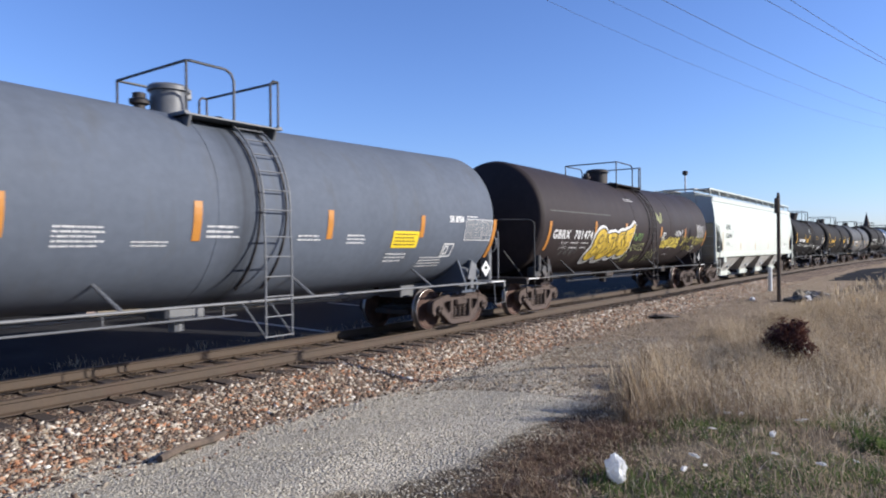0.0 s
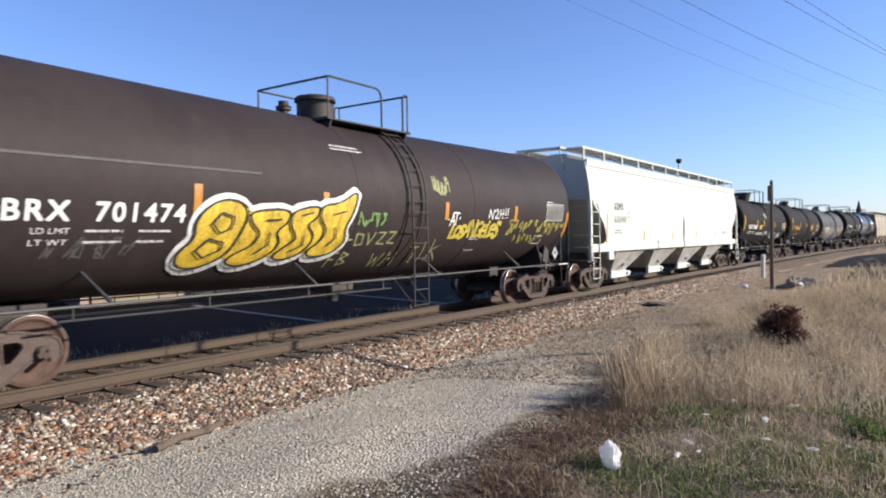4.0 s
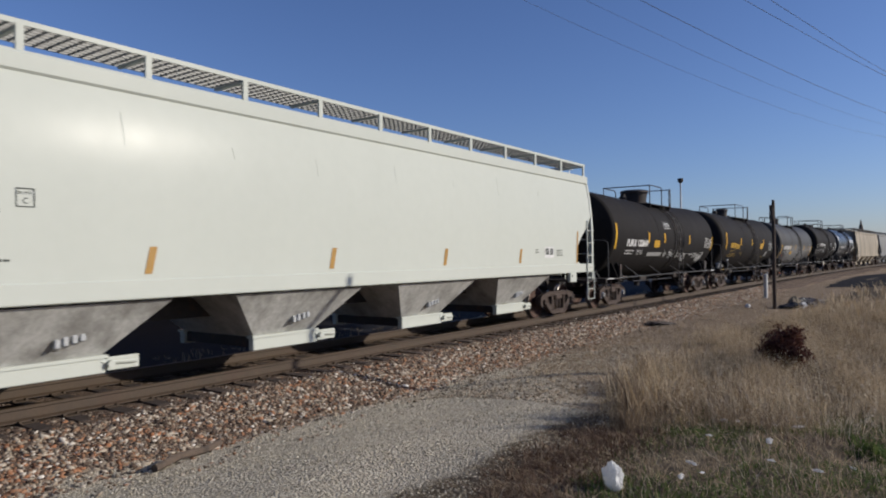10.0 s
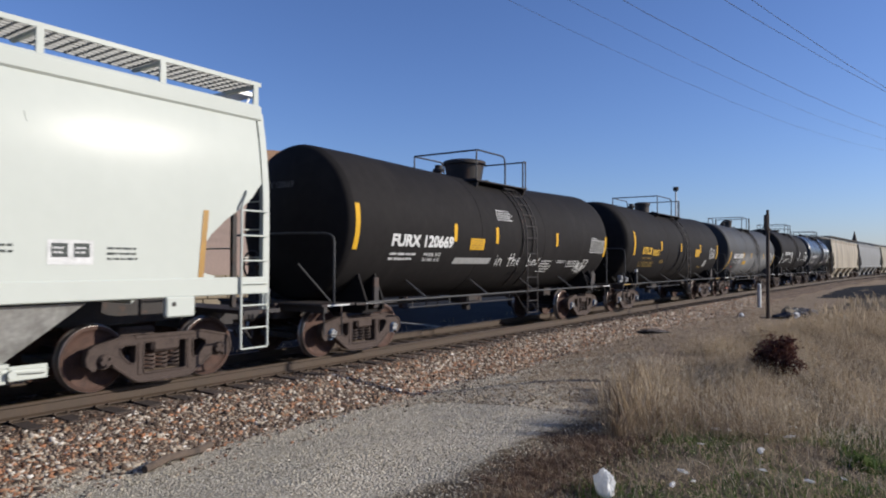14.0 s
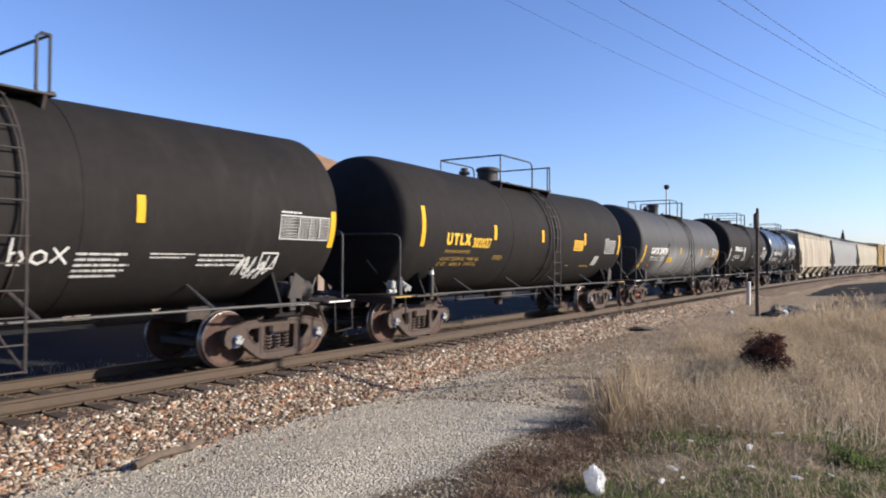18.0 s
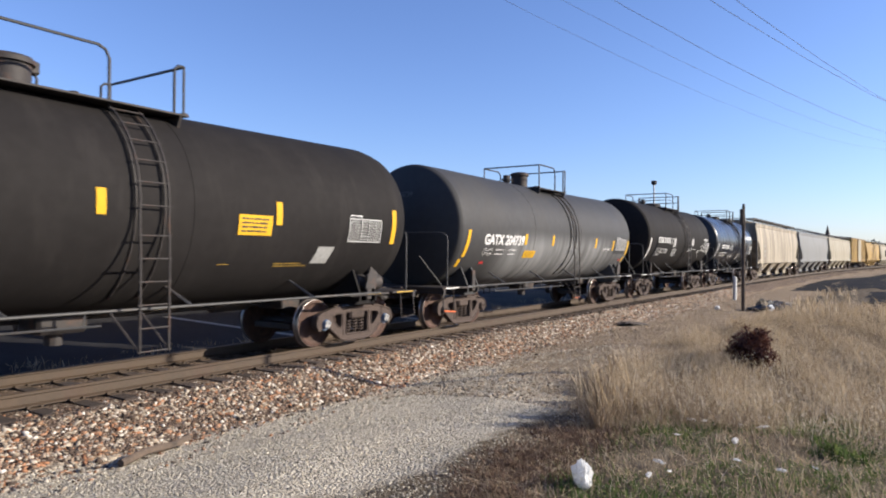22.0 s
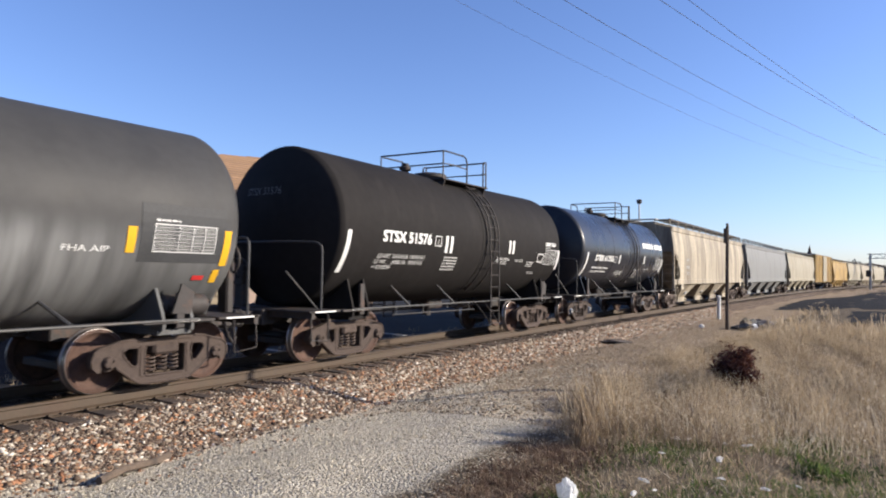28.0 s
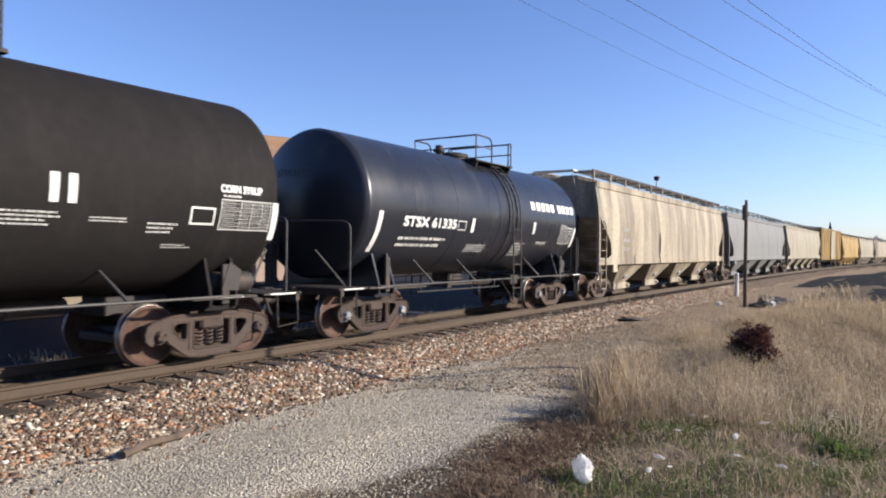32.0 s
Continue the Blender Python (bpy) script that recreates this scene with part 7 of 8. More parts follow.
blades("dead_weeds", M["dark"], 20000, (7.0, 30, 5.9, 11.5), (0.06, 0.28), (0.004, 0.008), 14, "dark brown dead weeds among the grass", 0.3, 0.8, 20, tall)
blades("dead_weeds", M["dark"], 19000, (4.1, 7.4, 6.5, 7.6), (0.02, 0.10), (0.006, 0.014), 15, "matted dead weeds at the edge of the gravel", 0.30, 1.8, 22, mat_zone)
blades("brown_grass", M["brown_grass"], 11000, (4.1, 7.4, 6.5, 7.5), (0.02, 0.10), (0.004, 0.010), 23, "raked pile of brown hay", 0.26, 2.2, 20, mat_zone)
blades("dry_grass", M["dry"], 150, (7.6, 9.6, 6.75, 7.3), (0.45, 0.80), (0.004, 0.008), 24, "tall single stalks at the edge of the gravel", 0.06, 0.2, 5, None, 0.8)
for x, y, h in ((7.25, 2.72, 0.62), (7.70, 2.82, 0.52), (8.10, 2.90, 0.66), (8.62, 3.04, 0.54), (9.20, 3.22, 0.60), (9.75, 3.42, 0.46), (10.6, 3.62, 0.5)):
    l = TRACK_Y - y
    blades("grass_tuft", M["brown_grass"], 130, (x, x + 0.02, l, l + 0.02), (h * 0.45, h * 0.95), (0.004, 0.008), int(x * 100), "tuft of brown grass at the edge of the gravel", 0.09, 0.32, 130, None, 0.5)
blades("green_weeds", M["green"], 21000, (4.8, 11.0, 7.3, 10.6), (0.03, 0.10), (0.006, 0.014), 16, "fresh green weeds in the hollow", 0.24, 0.9, 18, low_spot)
blades("green_weeds", M["green"], 500, (7.45, 7.75, 9.35, 9.65), (0.06, 0.17), (0.016, 0.032), 17, "clump of broad green weeds", 0.14, 0.9, 26)
blades("dry_grass", M["dry"], 3600, (9, 40, 3.4, 6.0), (0.03, 0.13), (0.005, 0.010), 18, "sparse dry tufts on the dirt", 0.14, 0.7, 12, lambda x, l, rg: l > 4.2 - 0.02 * x)
blades("dry_grass", M["dry"], 3000, (4, 70, -4.6, -2.8), (0.06, 0.25), (0.01, 0.02), 19, "dry tufts behind the track", 0.25, 0.5, 12)

blades("bleached_stalks", M["pale"], 1700, (8.0, 15, 6.6, 10.8), (0.22, 0.60), (0.0025, 0.006), 26, "bleached stalks bent over the grass", 0.5, 1.25, 6, lambda x, l, rg: l > edge(x) + 0.35)
blades("bleached_stalks", M["pale"], 700, (4.4, 9, 7.1, 10.6), (0.06, 0.20), (0.002, 0.005), 27, "bleached straws lying over the weeds", 0.4, 1.9, 6, lambda x, l, rg: l > edge(x) + 0.2)


def seed_heads(name, material, n, region, hgt, size, seed, label, keep):
    """Small fluffy seed heads that float over the stalks, three crossed slips each."""
    rg = np.random.default_rng(seed)
    x0, x1, l0, l1 = region
    x = x0 + (x1 - x0) * rg.random(n) ** 1.35
    l = rg.uniform(l0, l1, n)
    ok = keep(x, l, rg)
    x, l = x[ok], l[ok]
    n = len(x)
    y = lateral(x, 0) - l
    z = height(x, y) + rg.uniform(*hgt, n)
    a, w = rg.uniform(0, np.pi, n), rg.uniform(*size, n)
    c = np.stack([x, y, z], -1)
    d = np.stack([np.cos(a) * w, np.sin(a) * w, rg.uniform(0.2, 1.0, n) * w], -1)
    e = np.stack([-np.sin(a) * w * 0.5, np.cos(a) * w * 0.5, rg.uniform(-0.5, 0.5, n) * w], -1)
    v = np.stack([c - d, c + e, c + d, c - e], 1).reshape(-1, 3)
    return bulk(name, v, (np.arange(n) * 4)[:, None] + np.arange(4)[None], material, label, "stuff", "grass")


seed_heads("seed_heads", M["dry"], 90000, (7.6, 26, 5.9, 11.5), (0.10, 0.46), (0.005, 0.012), 31, "pale seed heads over the dry grass", tall)
seed_heads("seed_heads", M["dry"], 7000, (5.2, 9.4, 7.2, 10.8), (0.03, 0.14), (0.004, 0.009), 32, "pale seed heads over the weeds", lambda x, l, rg: l > edge(x) + 0.3)

seed_heads("seed_heads", M["pale"], 6000, (8.0, 16, 6.2, 11.0), (0.06, 0.46), (0.006, 0.015), 33, "bleached seed heads and torn leaves in the grass", lambda x, l, rg: l > edge(x) + 0.35)


def twig_bush(name, x, y, r, h, material, label, seed, n=900, category="bush"):
    """Low bush: woody stems and many narrow leaves standing out in sprays."""
    ob = tagged(new(name), label, category)
    z0 = gz(x, y)
    ob.matrix_basis = pose(x, y, z0)
    rr = random.Random(seed)
    st = Shape()
    tips = []
    for i in range(26):
        a, k = rr.uniform(0, 6.28), rr.uniform(0.25, 1.0)
        e = Vector((math.cos(a) * r * k, math.sin(a) * r * k, h * rr.uniform(0.45, 1.0) * (1.05 - 0.45 * k * k)))
        m = Vector((e.x * 0.35, e.y * 0.35, e.z * 0.6))
        st.tube([(0, 0, 0), m, e], 0.008, 4)
        tips += [(m, e)] * 2
    part("branch", st, M["bark"], ob, kind="stuff")
    vs, fs = [], []
    for i in range(n):
        m, e = tips[rr.randrange(len(tips))]
        p = m.lerp(e, rr.uniform(0.0, 1.08)) + Vector((rr.gauss(0, 0.06), rr.gauss(0, 0.06), rr.gauss(0, 0.05)))
        d = Vector((rr.gauss(0, 1) + e.x, rr.gauss(0, 1) + e.y, rr.gauss(0.3, 0.7))).normalized() * rr.uniform(0.05, 0.13)
        o = d.orthogonal().normalized() * rr.uniform(0.006, 0.014)
        k = len(vs)
        vs += [p - o * 0.5, p + o * 0.5, p + d * 0.6 + o, p + d, p + d * 0.6 - o]
        fs.append((k, k + 1, k + 2, k + 3, k + 4))
    sh = Shape()
    sh.v, sh.f = [tuple(v) for v in vs], fs
    part("leaves", sh, material, ob, smooth=0, kind="stuff")
    return ob


twig_bush("bush", 12.95, 1.96, 0.34, 0.80, M["red_bush"], "dark reddish brown leafy bush standing in dry grass", 3, 5200)


def lump(name, x, y, size, material, label, seed, category, z=None):
    """Crumpled thing lying on the ground."""
    rr = random.Random(seed)
    bm = bmesh.new()
    bmesh.ops.create_icosphere(bm, subdivisions=4, radius=1.0)
    for v in bm.verts:
        o = Vector((seed * 1.7, 0, 0))
        k = 1 + 0.55 * noise.noise(v.co * 1.4 + o) + 0.35 * abs(noise.noise(v.co * 3.1 + o)) + 0.18 * noise.noise(v.co * 6.5)
        v.co = Vector((v.co.x * size[0] * k, v.co.y * size[1] * k, v.co.z * size[2] * k + size[2] * 0.75))
    me = bpy.data.meshes.new(name)
    bm.to_mesh(me)
    bm.free()
    me.materials.append(material)
    me.shade_smooth()
    me.set_sharp_from_angle(angle=radians(32))
    ob = new(name, me)
    ob.matrix_basis = pose(x, y, gz(x, y) if z is None else z, rr.uniform(-12, 12), rr.uniform(-12, 12), rr.uniform(0, 360))
    return tagged(ob, label, category)


lump("plastic_bag", 5.2, 2.05, (0.078, 0.06, 0.115), M["bag"], "crumpled white plastic bag lying among the weeds", 9, "litter", gz(5.2, 2.05))
for i, (x, y, s) in enumerate(((6.35, 0.72, 0.06), (6.64, 0.49, 0.05), (5.57, 1.62, 0.07), (8.28, 1.90, 0.09), (9.1, 1.2, 0.08), (7.0, 1.75, 0.05), (6.02, 1.66, 0.075), (8.34, 1.77, 0.08), (8.2, 1.35, 0.07), (8.16, 1.12, 0.09), (7.15, 1.23, 0.10), (5.75, 1.5, 0.04), (6.5, 1.1, 0.05))):
    lump("paper_scrap", x, y, (s * 0.62, s * 0.26, s * 0.14), M["bag"], "scrap of white litter in the weeds", 20 + i, "litter", gz(x, y) + 0.04)
for i, (x, y, sx, sy, sz, m, lab) in enumerate(((32.4, 4.55, 0.50, 0.22, 0.10, "stone", "torn beige sheet dumped on the dirt"), (32.9, 4.15, 0.45, 0.26, 0.15, "rag", "heap of dirty grey cloth"), (33.6, 3.85, 0.55, 0.30, 0.20, "rag", "heap of dirty grey cloth"), (31.6, 4.45, 0.45, 0.3, 0.12, "wire", "torn black plastic bag on the dirt"), (34.4, 3.65, 0.42, 0.24, 0.12, "stone", "torn beige sheet dumped on the dirt"), (31.9, 4.15, 0.22, 0.2, 0.12, "litter", "torn white sheet dumped on the dirt"), (32.2, 3.9, 0.30, 0.16, 0.14, "wire", "torn black plastic bag on the dirt"), (33.2, 4.3, 0.34, 0.2, 0.22, "wire", "torn black plastic bag on the dirt"), (32.7, 4.5, 0.2, 0.2, 0.26, "stone", "lump of tan broken board"), (33.9, 4.05, 0.24, 0.14, 0.16, "bark", "heap of dark broken boards"))):
    lump("rubbish", x, y, (sx, sy, sz), M[m], lab, 40 + i, "rubbish")
lump("plastic_cup", 31.6, 6.2, (0.10, 0.08, 0.08), M["litter"], "small white litter on the dirt", 60, "litter")
lump("turf_clod", 21.9, 6.98, (0.42, 0.22, 0.07), M["bark"], "dark clod of dead turf on the dirt", 61, "clod")
part("driftwood", Shape().tube([(-0.5, 0, 0.05), (-0.1, 0.05, 0.07), (0.3, 0.0, 0.05), (0.6, 0.08, 0.04)], 0.045, 7), M["wood"], None, "short piece of weathered timber at the foot of the ballast", category="timber", at=pose(4.6, 6.95, gz(4.6, 6.95), 0, 0, 12))
part("plank", Shape().box(-1.3, 1.3, -0.09, 0.09, 0, 0.05, bev=0.01), M["wood"], None, "old reddish plank lying on the dirt", category="plank", at=pose(35.6, 2.7, gz(35.6, 2.7) + 0.02, 0, 0, -14))

# post and marker
post = tagged(new("signal_post"), "slim dark weathered post with a boxy head beside the track", "post")
post.matrix_basis = pose(31.2, 5.06, gz(31.2, 5.06))
part("mast", Shape().cyl((0, 0, -0.1), (0, 0, 4.5), 0.085, 0.07, 10), M["wood"], post)
part("head", Shape().box(-0.10, 0.08, -0.02, 0.14, 3.75, 4.40, bev=0.02).box(-0.05, 0.05, -0.05, 0.05, 4.48, 4.62, bev=0.01), M["wood"], post)
marker = part("marker_post", Shape().cyl((0, 0, -0.1), (0, 0, 1.2), 0.105, n=14).lathe([(1.2, 0.105), (1.25, 0.09), (1.28, 0.0)], 14, "z"), M["spray_w"], None, "short white marker post beside the track", category="marker", at=pose(38.8, 6.72, gz(38.8, 6.72)))


def utility_pole(x, y, top, label):
    """Slim pole with a cap."""
    z = gz(x, y)
    p = tagged(new("utility_pole"), label, "pole", "poles beside the line")
    p.matrix_basis = pose(x, y, z)
    h = top - z
    part("pole", Shape().cyl((0, 0, -0.3), (0, 0, h), 0.085, 0.055, 12), M["wood"], p)
    part("cap", Shape().lathe([(h - 0.02, 0.0), (h, 0.065), (h + 0.08, 0.065), (h + 0.11, 0.0)], 10, "z"), M["signal"], p)
    return p


ux, uy = math.cos(radians(SUN_AZ)), math.sin(radians(SUN_AZ))
rise = math.tan(radians(SUN_EL))
utility_pole(8.70 + ux * 12.3, 8.27 + uy * 12.3, 1.93 + 12.3 * rise, "slim weathered pole on the grassy bank")
utility_pole(25.96 + ux * 13.3, 8.22 + uy * 13.3, 2.10 + 13.3 * rise, "weathered wooden utility pole on the grassy bank")

# overhead wires between tall poles
WIRES = (((22.8, 7.5), (48.3, 1.9)), ((25.1, 4.6), (37.2, 1.5)), ((25.6, 3.9), (36.5, 1.4)), ((22.8, 10.4), (59.6, 3.4)), ((21.7, 9.0), (54.9, 2.2)))
for i, (a, b) in enumerate(WIRES):
    a, b = Vector(a), Vector(b)
    d = (b - a).normalized()
    pts = []
    for k in range(25):
        u = -60 + k * 7.5
        q = a + d * u
        pts.append((q.x, q.y, EYE_Z + 8.5 + 0.0012 * (u - 14) ** 2 - 0.1))
    part("overhead_wire", Shape().tube(pts, 0.010 if i < 3 else 0.006, 5), M["wire"], None, "thin dark overhead wire against the sky", category="wire", group="overhead wires")
for x, y in ((-36, 19.5), (146, -21)):
    q = tagged(new("utility_pole"), "tall wooden pole that carries the overhead wires", "pole", "poles of the overhead wires")
    q.matrix_basis = pose(x, y, 0, 0, 0, -12)
    part("pole", Shape().cyl((0, 0, -0.3), (0, 0, 15.5), 0.2, 0.13, 12), M["wood"], q)
    part("cross_arm", Shape().box(-0.07, 0.07, -4.4, 4.4, 14.2, 14.4, bev=0.01), M["wood"], q)


# ---- building behind the track ----
def building():
    b = tagged(new("building"), "low tan building with stone base and brown hipped shingle roof", "building")
    b.matrix_basis = pose(14.0, 21.0, 0.0, 0, 0, -11.3)
    L0, L1, dep, ze, zr = -17.0, 10.5, 11.0, 5.2, 7.75
    t = 0.25
    La, Lc, rec = -3.5, 3.1, 5.0
    part("wall", Shape().box(La, Lc, 0, t, 0, ze), M["wall"], b, "tan painted block wall", smooth=0)
    part("wall", Shape().box(La, La + t, t, rec, 0, ze), M["wall"], b, smooth=0)
    # recessed wall takes the dark trim colour to stand in for shade
    part("wall", Shape().box(L0, La, rec - t, rec, 0, ze), M["fascia"], b, "wall set back under the roof, coloured dark for the shade there", smooth=0)
    for x in (L0 + 0.2, -13.0, -9.0):
        part("post", Shape().box(x - 0.15, x + 0.15, 0.0, 0.3, 0, ze, bev=0.02), M["fascia"], b, "dark brown roof post")
    part("wall", Shape().box(Lc - t, Lc, t, rec, 0, ze), M["wall"], b, smooth=0)
    part("wall", Shape().box(Lc, L1, rec - t, rec, 0, ze), M["wall"], b, "tan wall set back under the roof", smooth=0)
    part("wall", Shape().box(L0, L0 + t, rec, dep, 0, ze), M["wall"], b, smooth=0)
    part("wall", Shape().box(L1 - t, L1, rec, dep, 0, ze), M["wall"], b, smooth=0)
    part("wall", Shape().box(L0 + t, L1 - t, dep - t, dep, 0, ze), M["wall"], b, smooth=0)
    for x in (6.6, L1 - 0.3):
        part("post", Shape().box(x - 0.15, x + 0.15, 0.0, 0.3, 0, ze, bev=0.02), M["fascia"], b, "dark brown roof post")
    part("wall_lamp", Shape().box(0.35, 0.65, -0.22, 0.0, 3.85, 4.15, bev=0.03), M["fascia"], b)
    part("wall_sign", Shape().box(-0.25, 0.2, -0.03, 0.0, 3.9, 4.3, bev=0.008), M["litter"], b, "small white sign on the wall")
    part("meter_box", Shape().box(-3.2, -2.8, -0.18, 0.0, 1.6, 2.2, bev=0.02), M["signal"], b)
    part("conduit", Shape().cyl((-3.0, -0.06, 2.2), (-3.0, -0.06, 4.9), 0.03, n=6), M["signal"], b)
    rr = random.Random(4)
    stones = [Shape().box(0, 1, -0.07, 0.0, 0, 0.28, bev=0.02).mesh("stone", M["stone"], 30)]
    z = 0.1
    row = 0
    while z < 1.6:
        x = La + (row % 2) * 0.3
        while x < Lc - 0.2:
            wdt = min(rr.uniform(0.45, 0.8), Lc - x)
            s = part("stone", stones[0], None, b, at=Matrix.LocRotScale((x + 0.01, rr.uniform(-0.012, 0.0), z), None, (wdt - 0.02, 1, 0.95)))
            x += wdt
        z += 0.29
        row += 1
    # hipped roof in courses of shingles
    e = 0.7
    base = [(L0 - e, -e), (L1 + e, -e), (L1 + e, dep + e), (L0 - e, dep + e)]
    rx0, rx1, ry = L1 - 2.2, L1 - 1.6, dep / 2
    roof = part("roof", Shape().box(L0 - e + 0.3, L1 + e - 0.3, -e + 0.3, dep + e - 0.3, ze - 0.02, ze + 0.02), M["shingle"], b, "brown hipped shingle roof", smooth=0)
    n = 17
    for i in range(n):
        sh = Shape()
        t0, t1 = i / n, (i + 1) / n

        def ring(t, lift):
            z = ze + (zr - ze) * t + lift
            return [(base[0][0] + (rx0 - base[0][0]) * t, base[0][1] + (ry - base[0][1]) * t, z), (base[1][0] + (rx1 - base[1][0]) * t, base[1][1] + (ry - base[1][1]) * t, z),
                    (base[2][0] + (rx1 - base[2][0]) * t, base[2][1] + (ry - base[2][1]) * t, z), (base[3][0] + (rx0 - base[3][0]) * t, base[3][1] + (ry - base[3][1]) * t, z)]

        a, c, d = ring(t0, 0.035), ring(t1, 0.005), ring(t0, 0.0)
        sh.add(a + c + d, [(k, (k + 1) % 4, 4 + (k + 1) % 4, 4 + k) for k in range(4)] + [(8 + k, 8 + (k + 1) % 4, (k + 1) % 4, k) for k in range(4)])
        part("shingle_course", sh, M["shingle"], roof, smooth=0)
    part("soffit", Shape().box(L0 - e, L1 + e, -e, dep + e, ze - 0.16, ze - 0.02), M["fascia"], b, "dark brown eaves")
    part("gutter", Shape().box(L0 - e - 0.08, L1 + e + 0.08, -e - 0.10, -e, ze - 0.12, ze + 0.03, bev=0.02), M["fascia"], b)
    for i, x in enumerate((-1.0, 3.4)):
        part("vent_pipe", Shape().cyl((x, 3.2, 6.0), (x, 3.2, 7.1), 0.06, n=8), M["signal"], b)
    return b


building()


def street_lamp(x, y, h):
    p = tagged(new("street_lamp"), "tall thin grey pole behind the train", "lamp")
    p.matrix_basis = pose(x, y, 0)
    part("pole", Shape().cyl((0, 0, -0.2), (0, 0, h), 0.11, 0.06, 10), M["signal"], p)
    part("lamp_head", Shape().lathe([(h, 0.06), (h + 0.08, 0.20), (h + 0.35, 0.22), (h + 0.4, 0.0)], 10, "z"), M["steel"], p)


street_lamp(54.0, 15.4, 8.0)

# signal gantry far down the line, its truss reaching out beyond the near post
gan = tagged(new("signal_gantry"), "grey steel signal gantry beside the track in the distance", "signal gantry")
gan.matrix_basis = pose(150, -0.9, 0.3)
part("post", Shape().box(-0.2, 0.2, -0.2, 0.2, -0.4, 6.6, bev=0.03), M["signal"], gan)
part("post", Shape().box(-0.2, 0.2, -16.2, -15.8, -0.4, 6.6, bev=0.03), M["signal"], gan)
br = Shape()
for z in (5.7, 6.5):
    for x in (-0.4, 0.4):
        br.box(x - 0.06, x + 0.06, -16.4, 0.4, z - 0.06, z + 0.06)
for k in range(16):
    br.cyl((-0.4, -16 + k, 5.7), (-0.4, -15.5 + k, 6.5), 0.04, n=5).cyl((-0.4, -15.5 + k, 6.5), (-0.4, -15 + k, 5.7), 0.04, n=5)
part("truss", br, M["signal"], gan)
part("signal_head", Shape().box(-0.7, -0.35, -3.4, -2.8, 5.4, 6.8, bev=0.03), M["steel"], gan)
part("equipment_box", Shape().box(-0.55, -0.2, -0.1, 0.7, 2.2, 3.4, bev=0.05), M["steel"], gan)


def tree(name, x, y, h, r, seed, label, leaves=1400, leaf=0.28, bare=False):
    """Tapered trunk, forking limbs and a loose crown of small leaf clumps."""
    ob = tagged(new(name), label, "tree", "trees in the distance")
    ob.matrix_basis = pose(x, y, 0)
    rr = random.Random(seed)
    tr = Shape()
    tr.tube([(0, 0, -0.2), (0.1, 0, h * 0.3), (0.0, 0.15, h * 0.62)], 0.02 * h, 7)
    ends = []
    for i in range(22):
        a, t = rr.uniform(0, 6.28), rr.uniform(0.25, 0.62)
        p0 = Vector((0.05, 0.05, h * t))
        e = Vector((math.cos(a) * r * rr.uniform(0.4, 1), math.sin(a) * r * rr.uniform(0.4, 1), h * rr.uniform(0.5, 1.0)))
        tr.tube([p0, p0.lerp(e, 0.5) + Vector((0, 0, h * 0.05)), e], 0.006 * h, 5)
        ends.append((p0, e))
    part("trunk", tr, M["bark"], ob)
    sh = Shape()
    for i in range(leaves):
        p0, e = ends[rr.randrange(len(ends))]
        p = p0.lerp(e, rr.uniform(0.45, 1.1)) + Vector((rr.gauss(0, r * 0.14), rr.gauss(0, r * 0.14), rr.gauss(0, h * 0.045)))
        d = Vector((rr.gauss(0, 1), rr.gauss(0, 1), rr.gauss(0, 1))).normalized() * leaf * rr.uniform(0.5, 1.2)
        o = d.orthogonal().normalized() * leaf * 0.5
        sh.add([p - d, p + o, p + d, p - o], [(0, 1, 2, 3)])
    part("crown", sh, M["leaf"], ob, smooth=0, kind="stuff")
    return ob


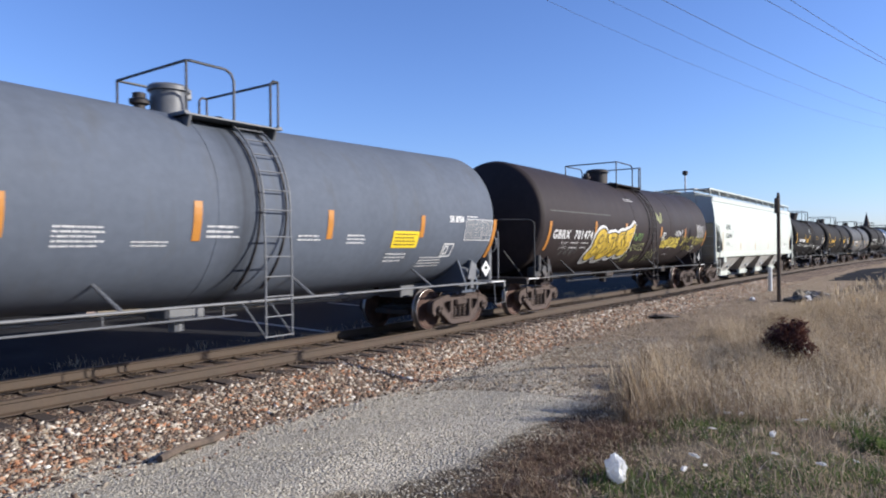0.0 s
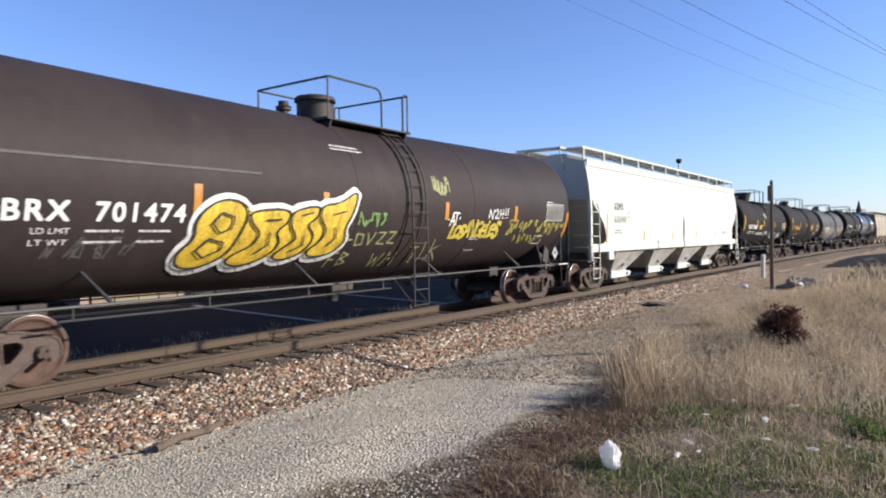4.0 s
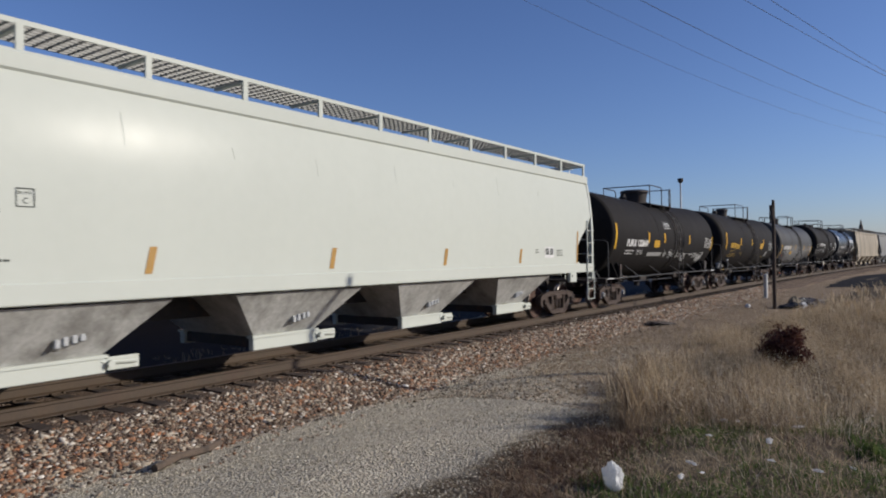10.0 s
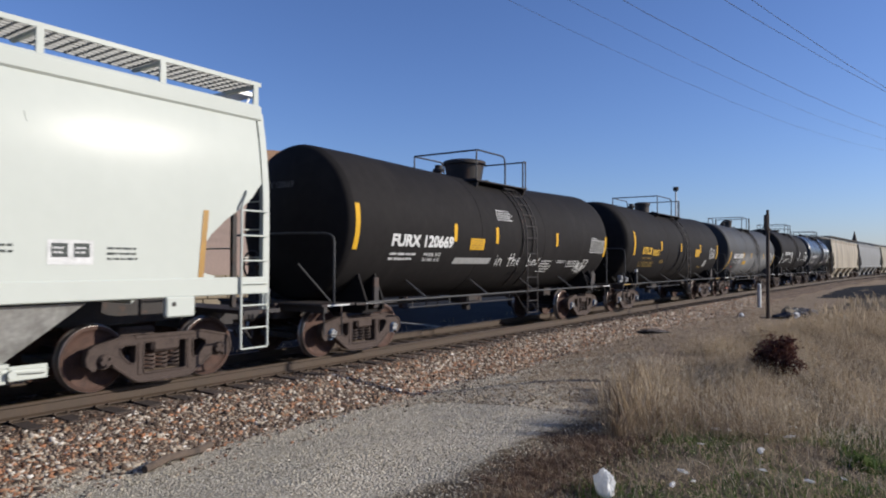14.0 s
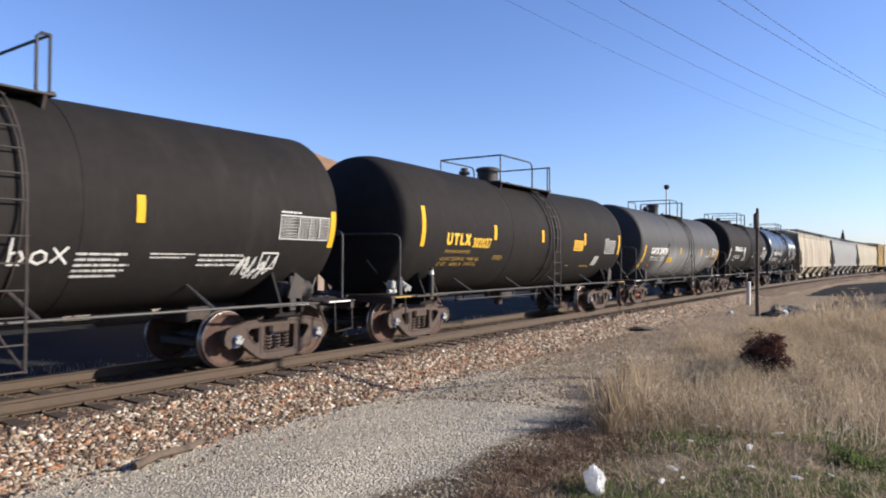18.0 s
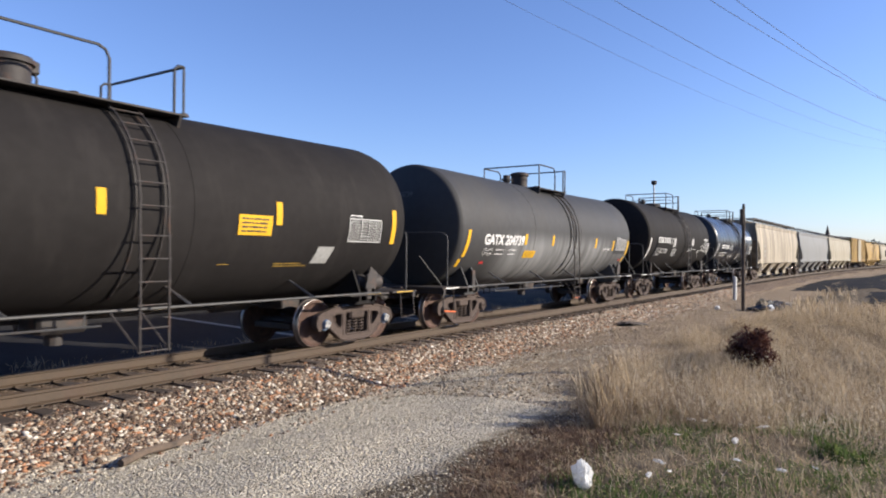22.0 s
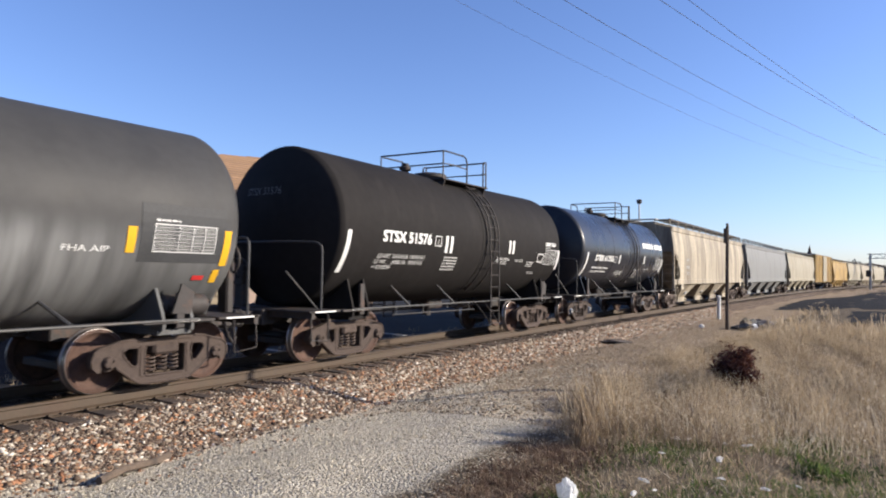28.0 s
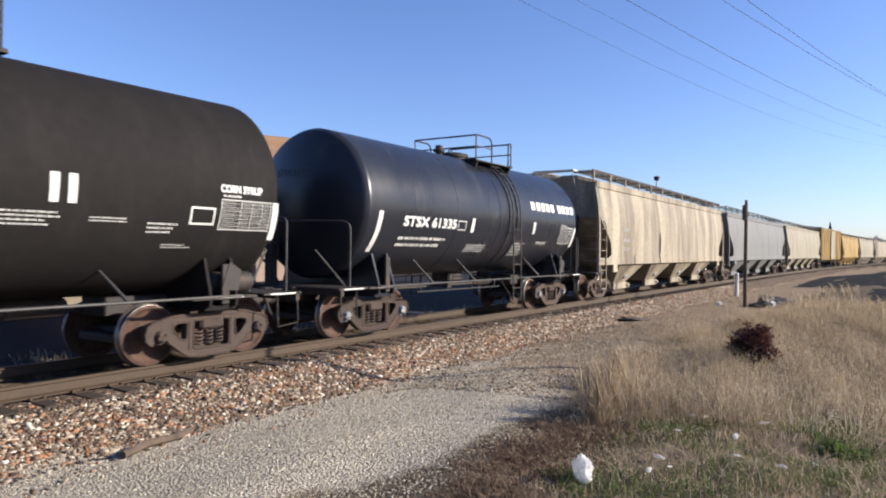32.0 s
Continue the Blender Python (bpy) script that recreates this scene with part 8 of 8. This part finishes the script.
for i, (x, y, h, r) in enumerate(((300, 6, 11, 8), (330, -6, 10, 8), (320, 16, 12, 9), (360, 26, 12, 9), (420, -18, 14, 10), (390, 44, 12, 9), (260, 60, 9, 6), (480, 5, 14, 11), (300, -30, 11, 9), (220, 48, 8, 5))):
    tree("tree", x, y, h * 0.75, r * 0.9, 70 + i, "bare brownish tree on the skyline", 900, 0.55)
tree("tree", 118, 33.5, 9.2, 3.0, 90, "ragged half-bare tree behind the train", 500, 0.22)

# church spire and low sheds on the skyline
sp = tagged(new("church"), "small church with a dark pointed spire on the skyline", "church")
sp.matrix_basis = pose(330, 20.2, 0)
part("tower", Shape().box(-1.5, 1.5, -1.5, 1.5, 0, 9.5), M["wall"], sp)
part("spire", Shape().lathe([(9.5, 1.5), (16.2, 0.05)], 8, "z"), M["fascia"], sp)
part("nave", Shape().prism_x([(-6, 0), (6, 0), (6, 5), (0, 8.5), (-6, 5)], 2.2, 22), M["wall"], sp, smooth=0)
for i, (x, y, sx, sy, h) in enumerate(((250, 30, 30, 14, 5.5), (360, -2, 40, 18, 6.5), (240, 74, 26, 20, 6))):
    s = tagged(new("shed"), "long low shed in the distance beyond the track", "shed")
    s.matrix_basis = pose(x, y, 0)
    part("wall", Shape().box(-sx / 2, sx / 2, -sy / 2, sy / 2, 0, h), M["wall"], s, smooth=0)
    part("roof", Shape().prism_x([(-sy / 2 - 0.5, h), (sy / 2 + 0.5, h), (0, h + 2.2)], -sx / 2 - 0.5, sx / 2 + 0.5), M["shingle"], s, smooth=0)


# ---- what moves ----
def run(t):
    """Metres that the train has come on by t seconds, towards -x; 0 at 16 s."""
    u = (t - 16) / 16
    return 49.977 * u - 0.6155 * u ** 2 + 0.5914 * u ** 3 - 0.5750 * u ** 4 + 0.4423 * u ** 5


def motions():
    for car, c in CARS:
        rows = []
        for k in range(33):
            x, y, th = bend(c - run(k))
            rows.append((k, pose(x, y, RZ, 0, 0, -math.degrees(th))))
        walk(car, rows)
    for ws, x, _ in WHEELSETS:
        walk(ws, [(k / 6, pose(x, 0, 0.457, 0, -math.degrees(run(k / 6) / 0.46) % 360, 0)) for k in range(193)])


motions()
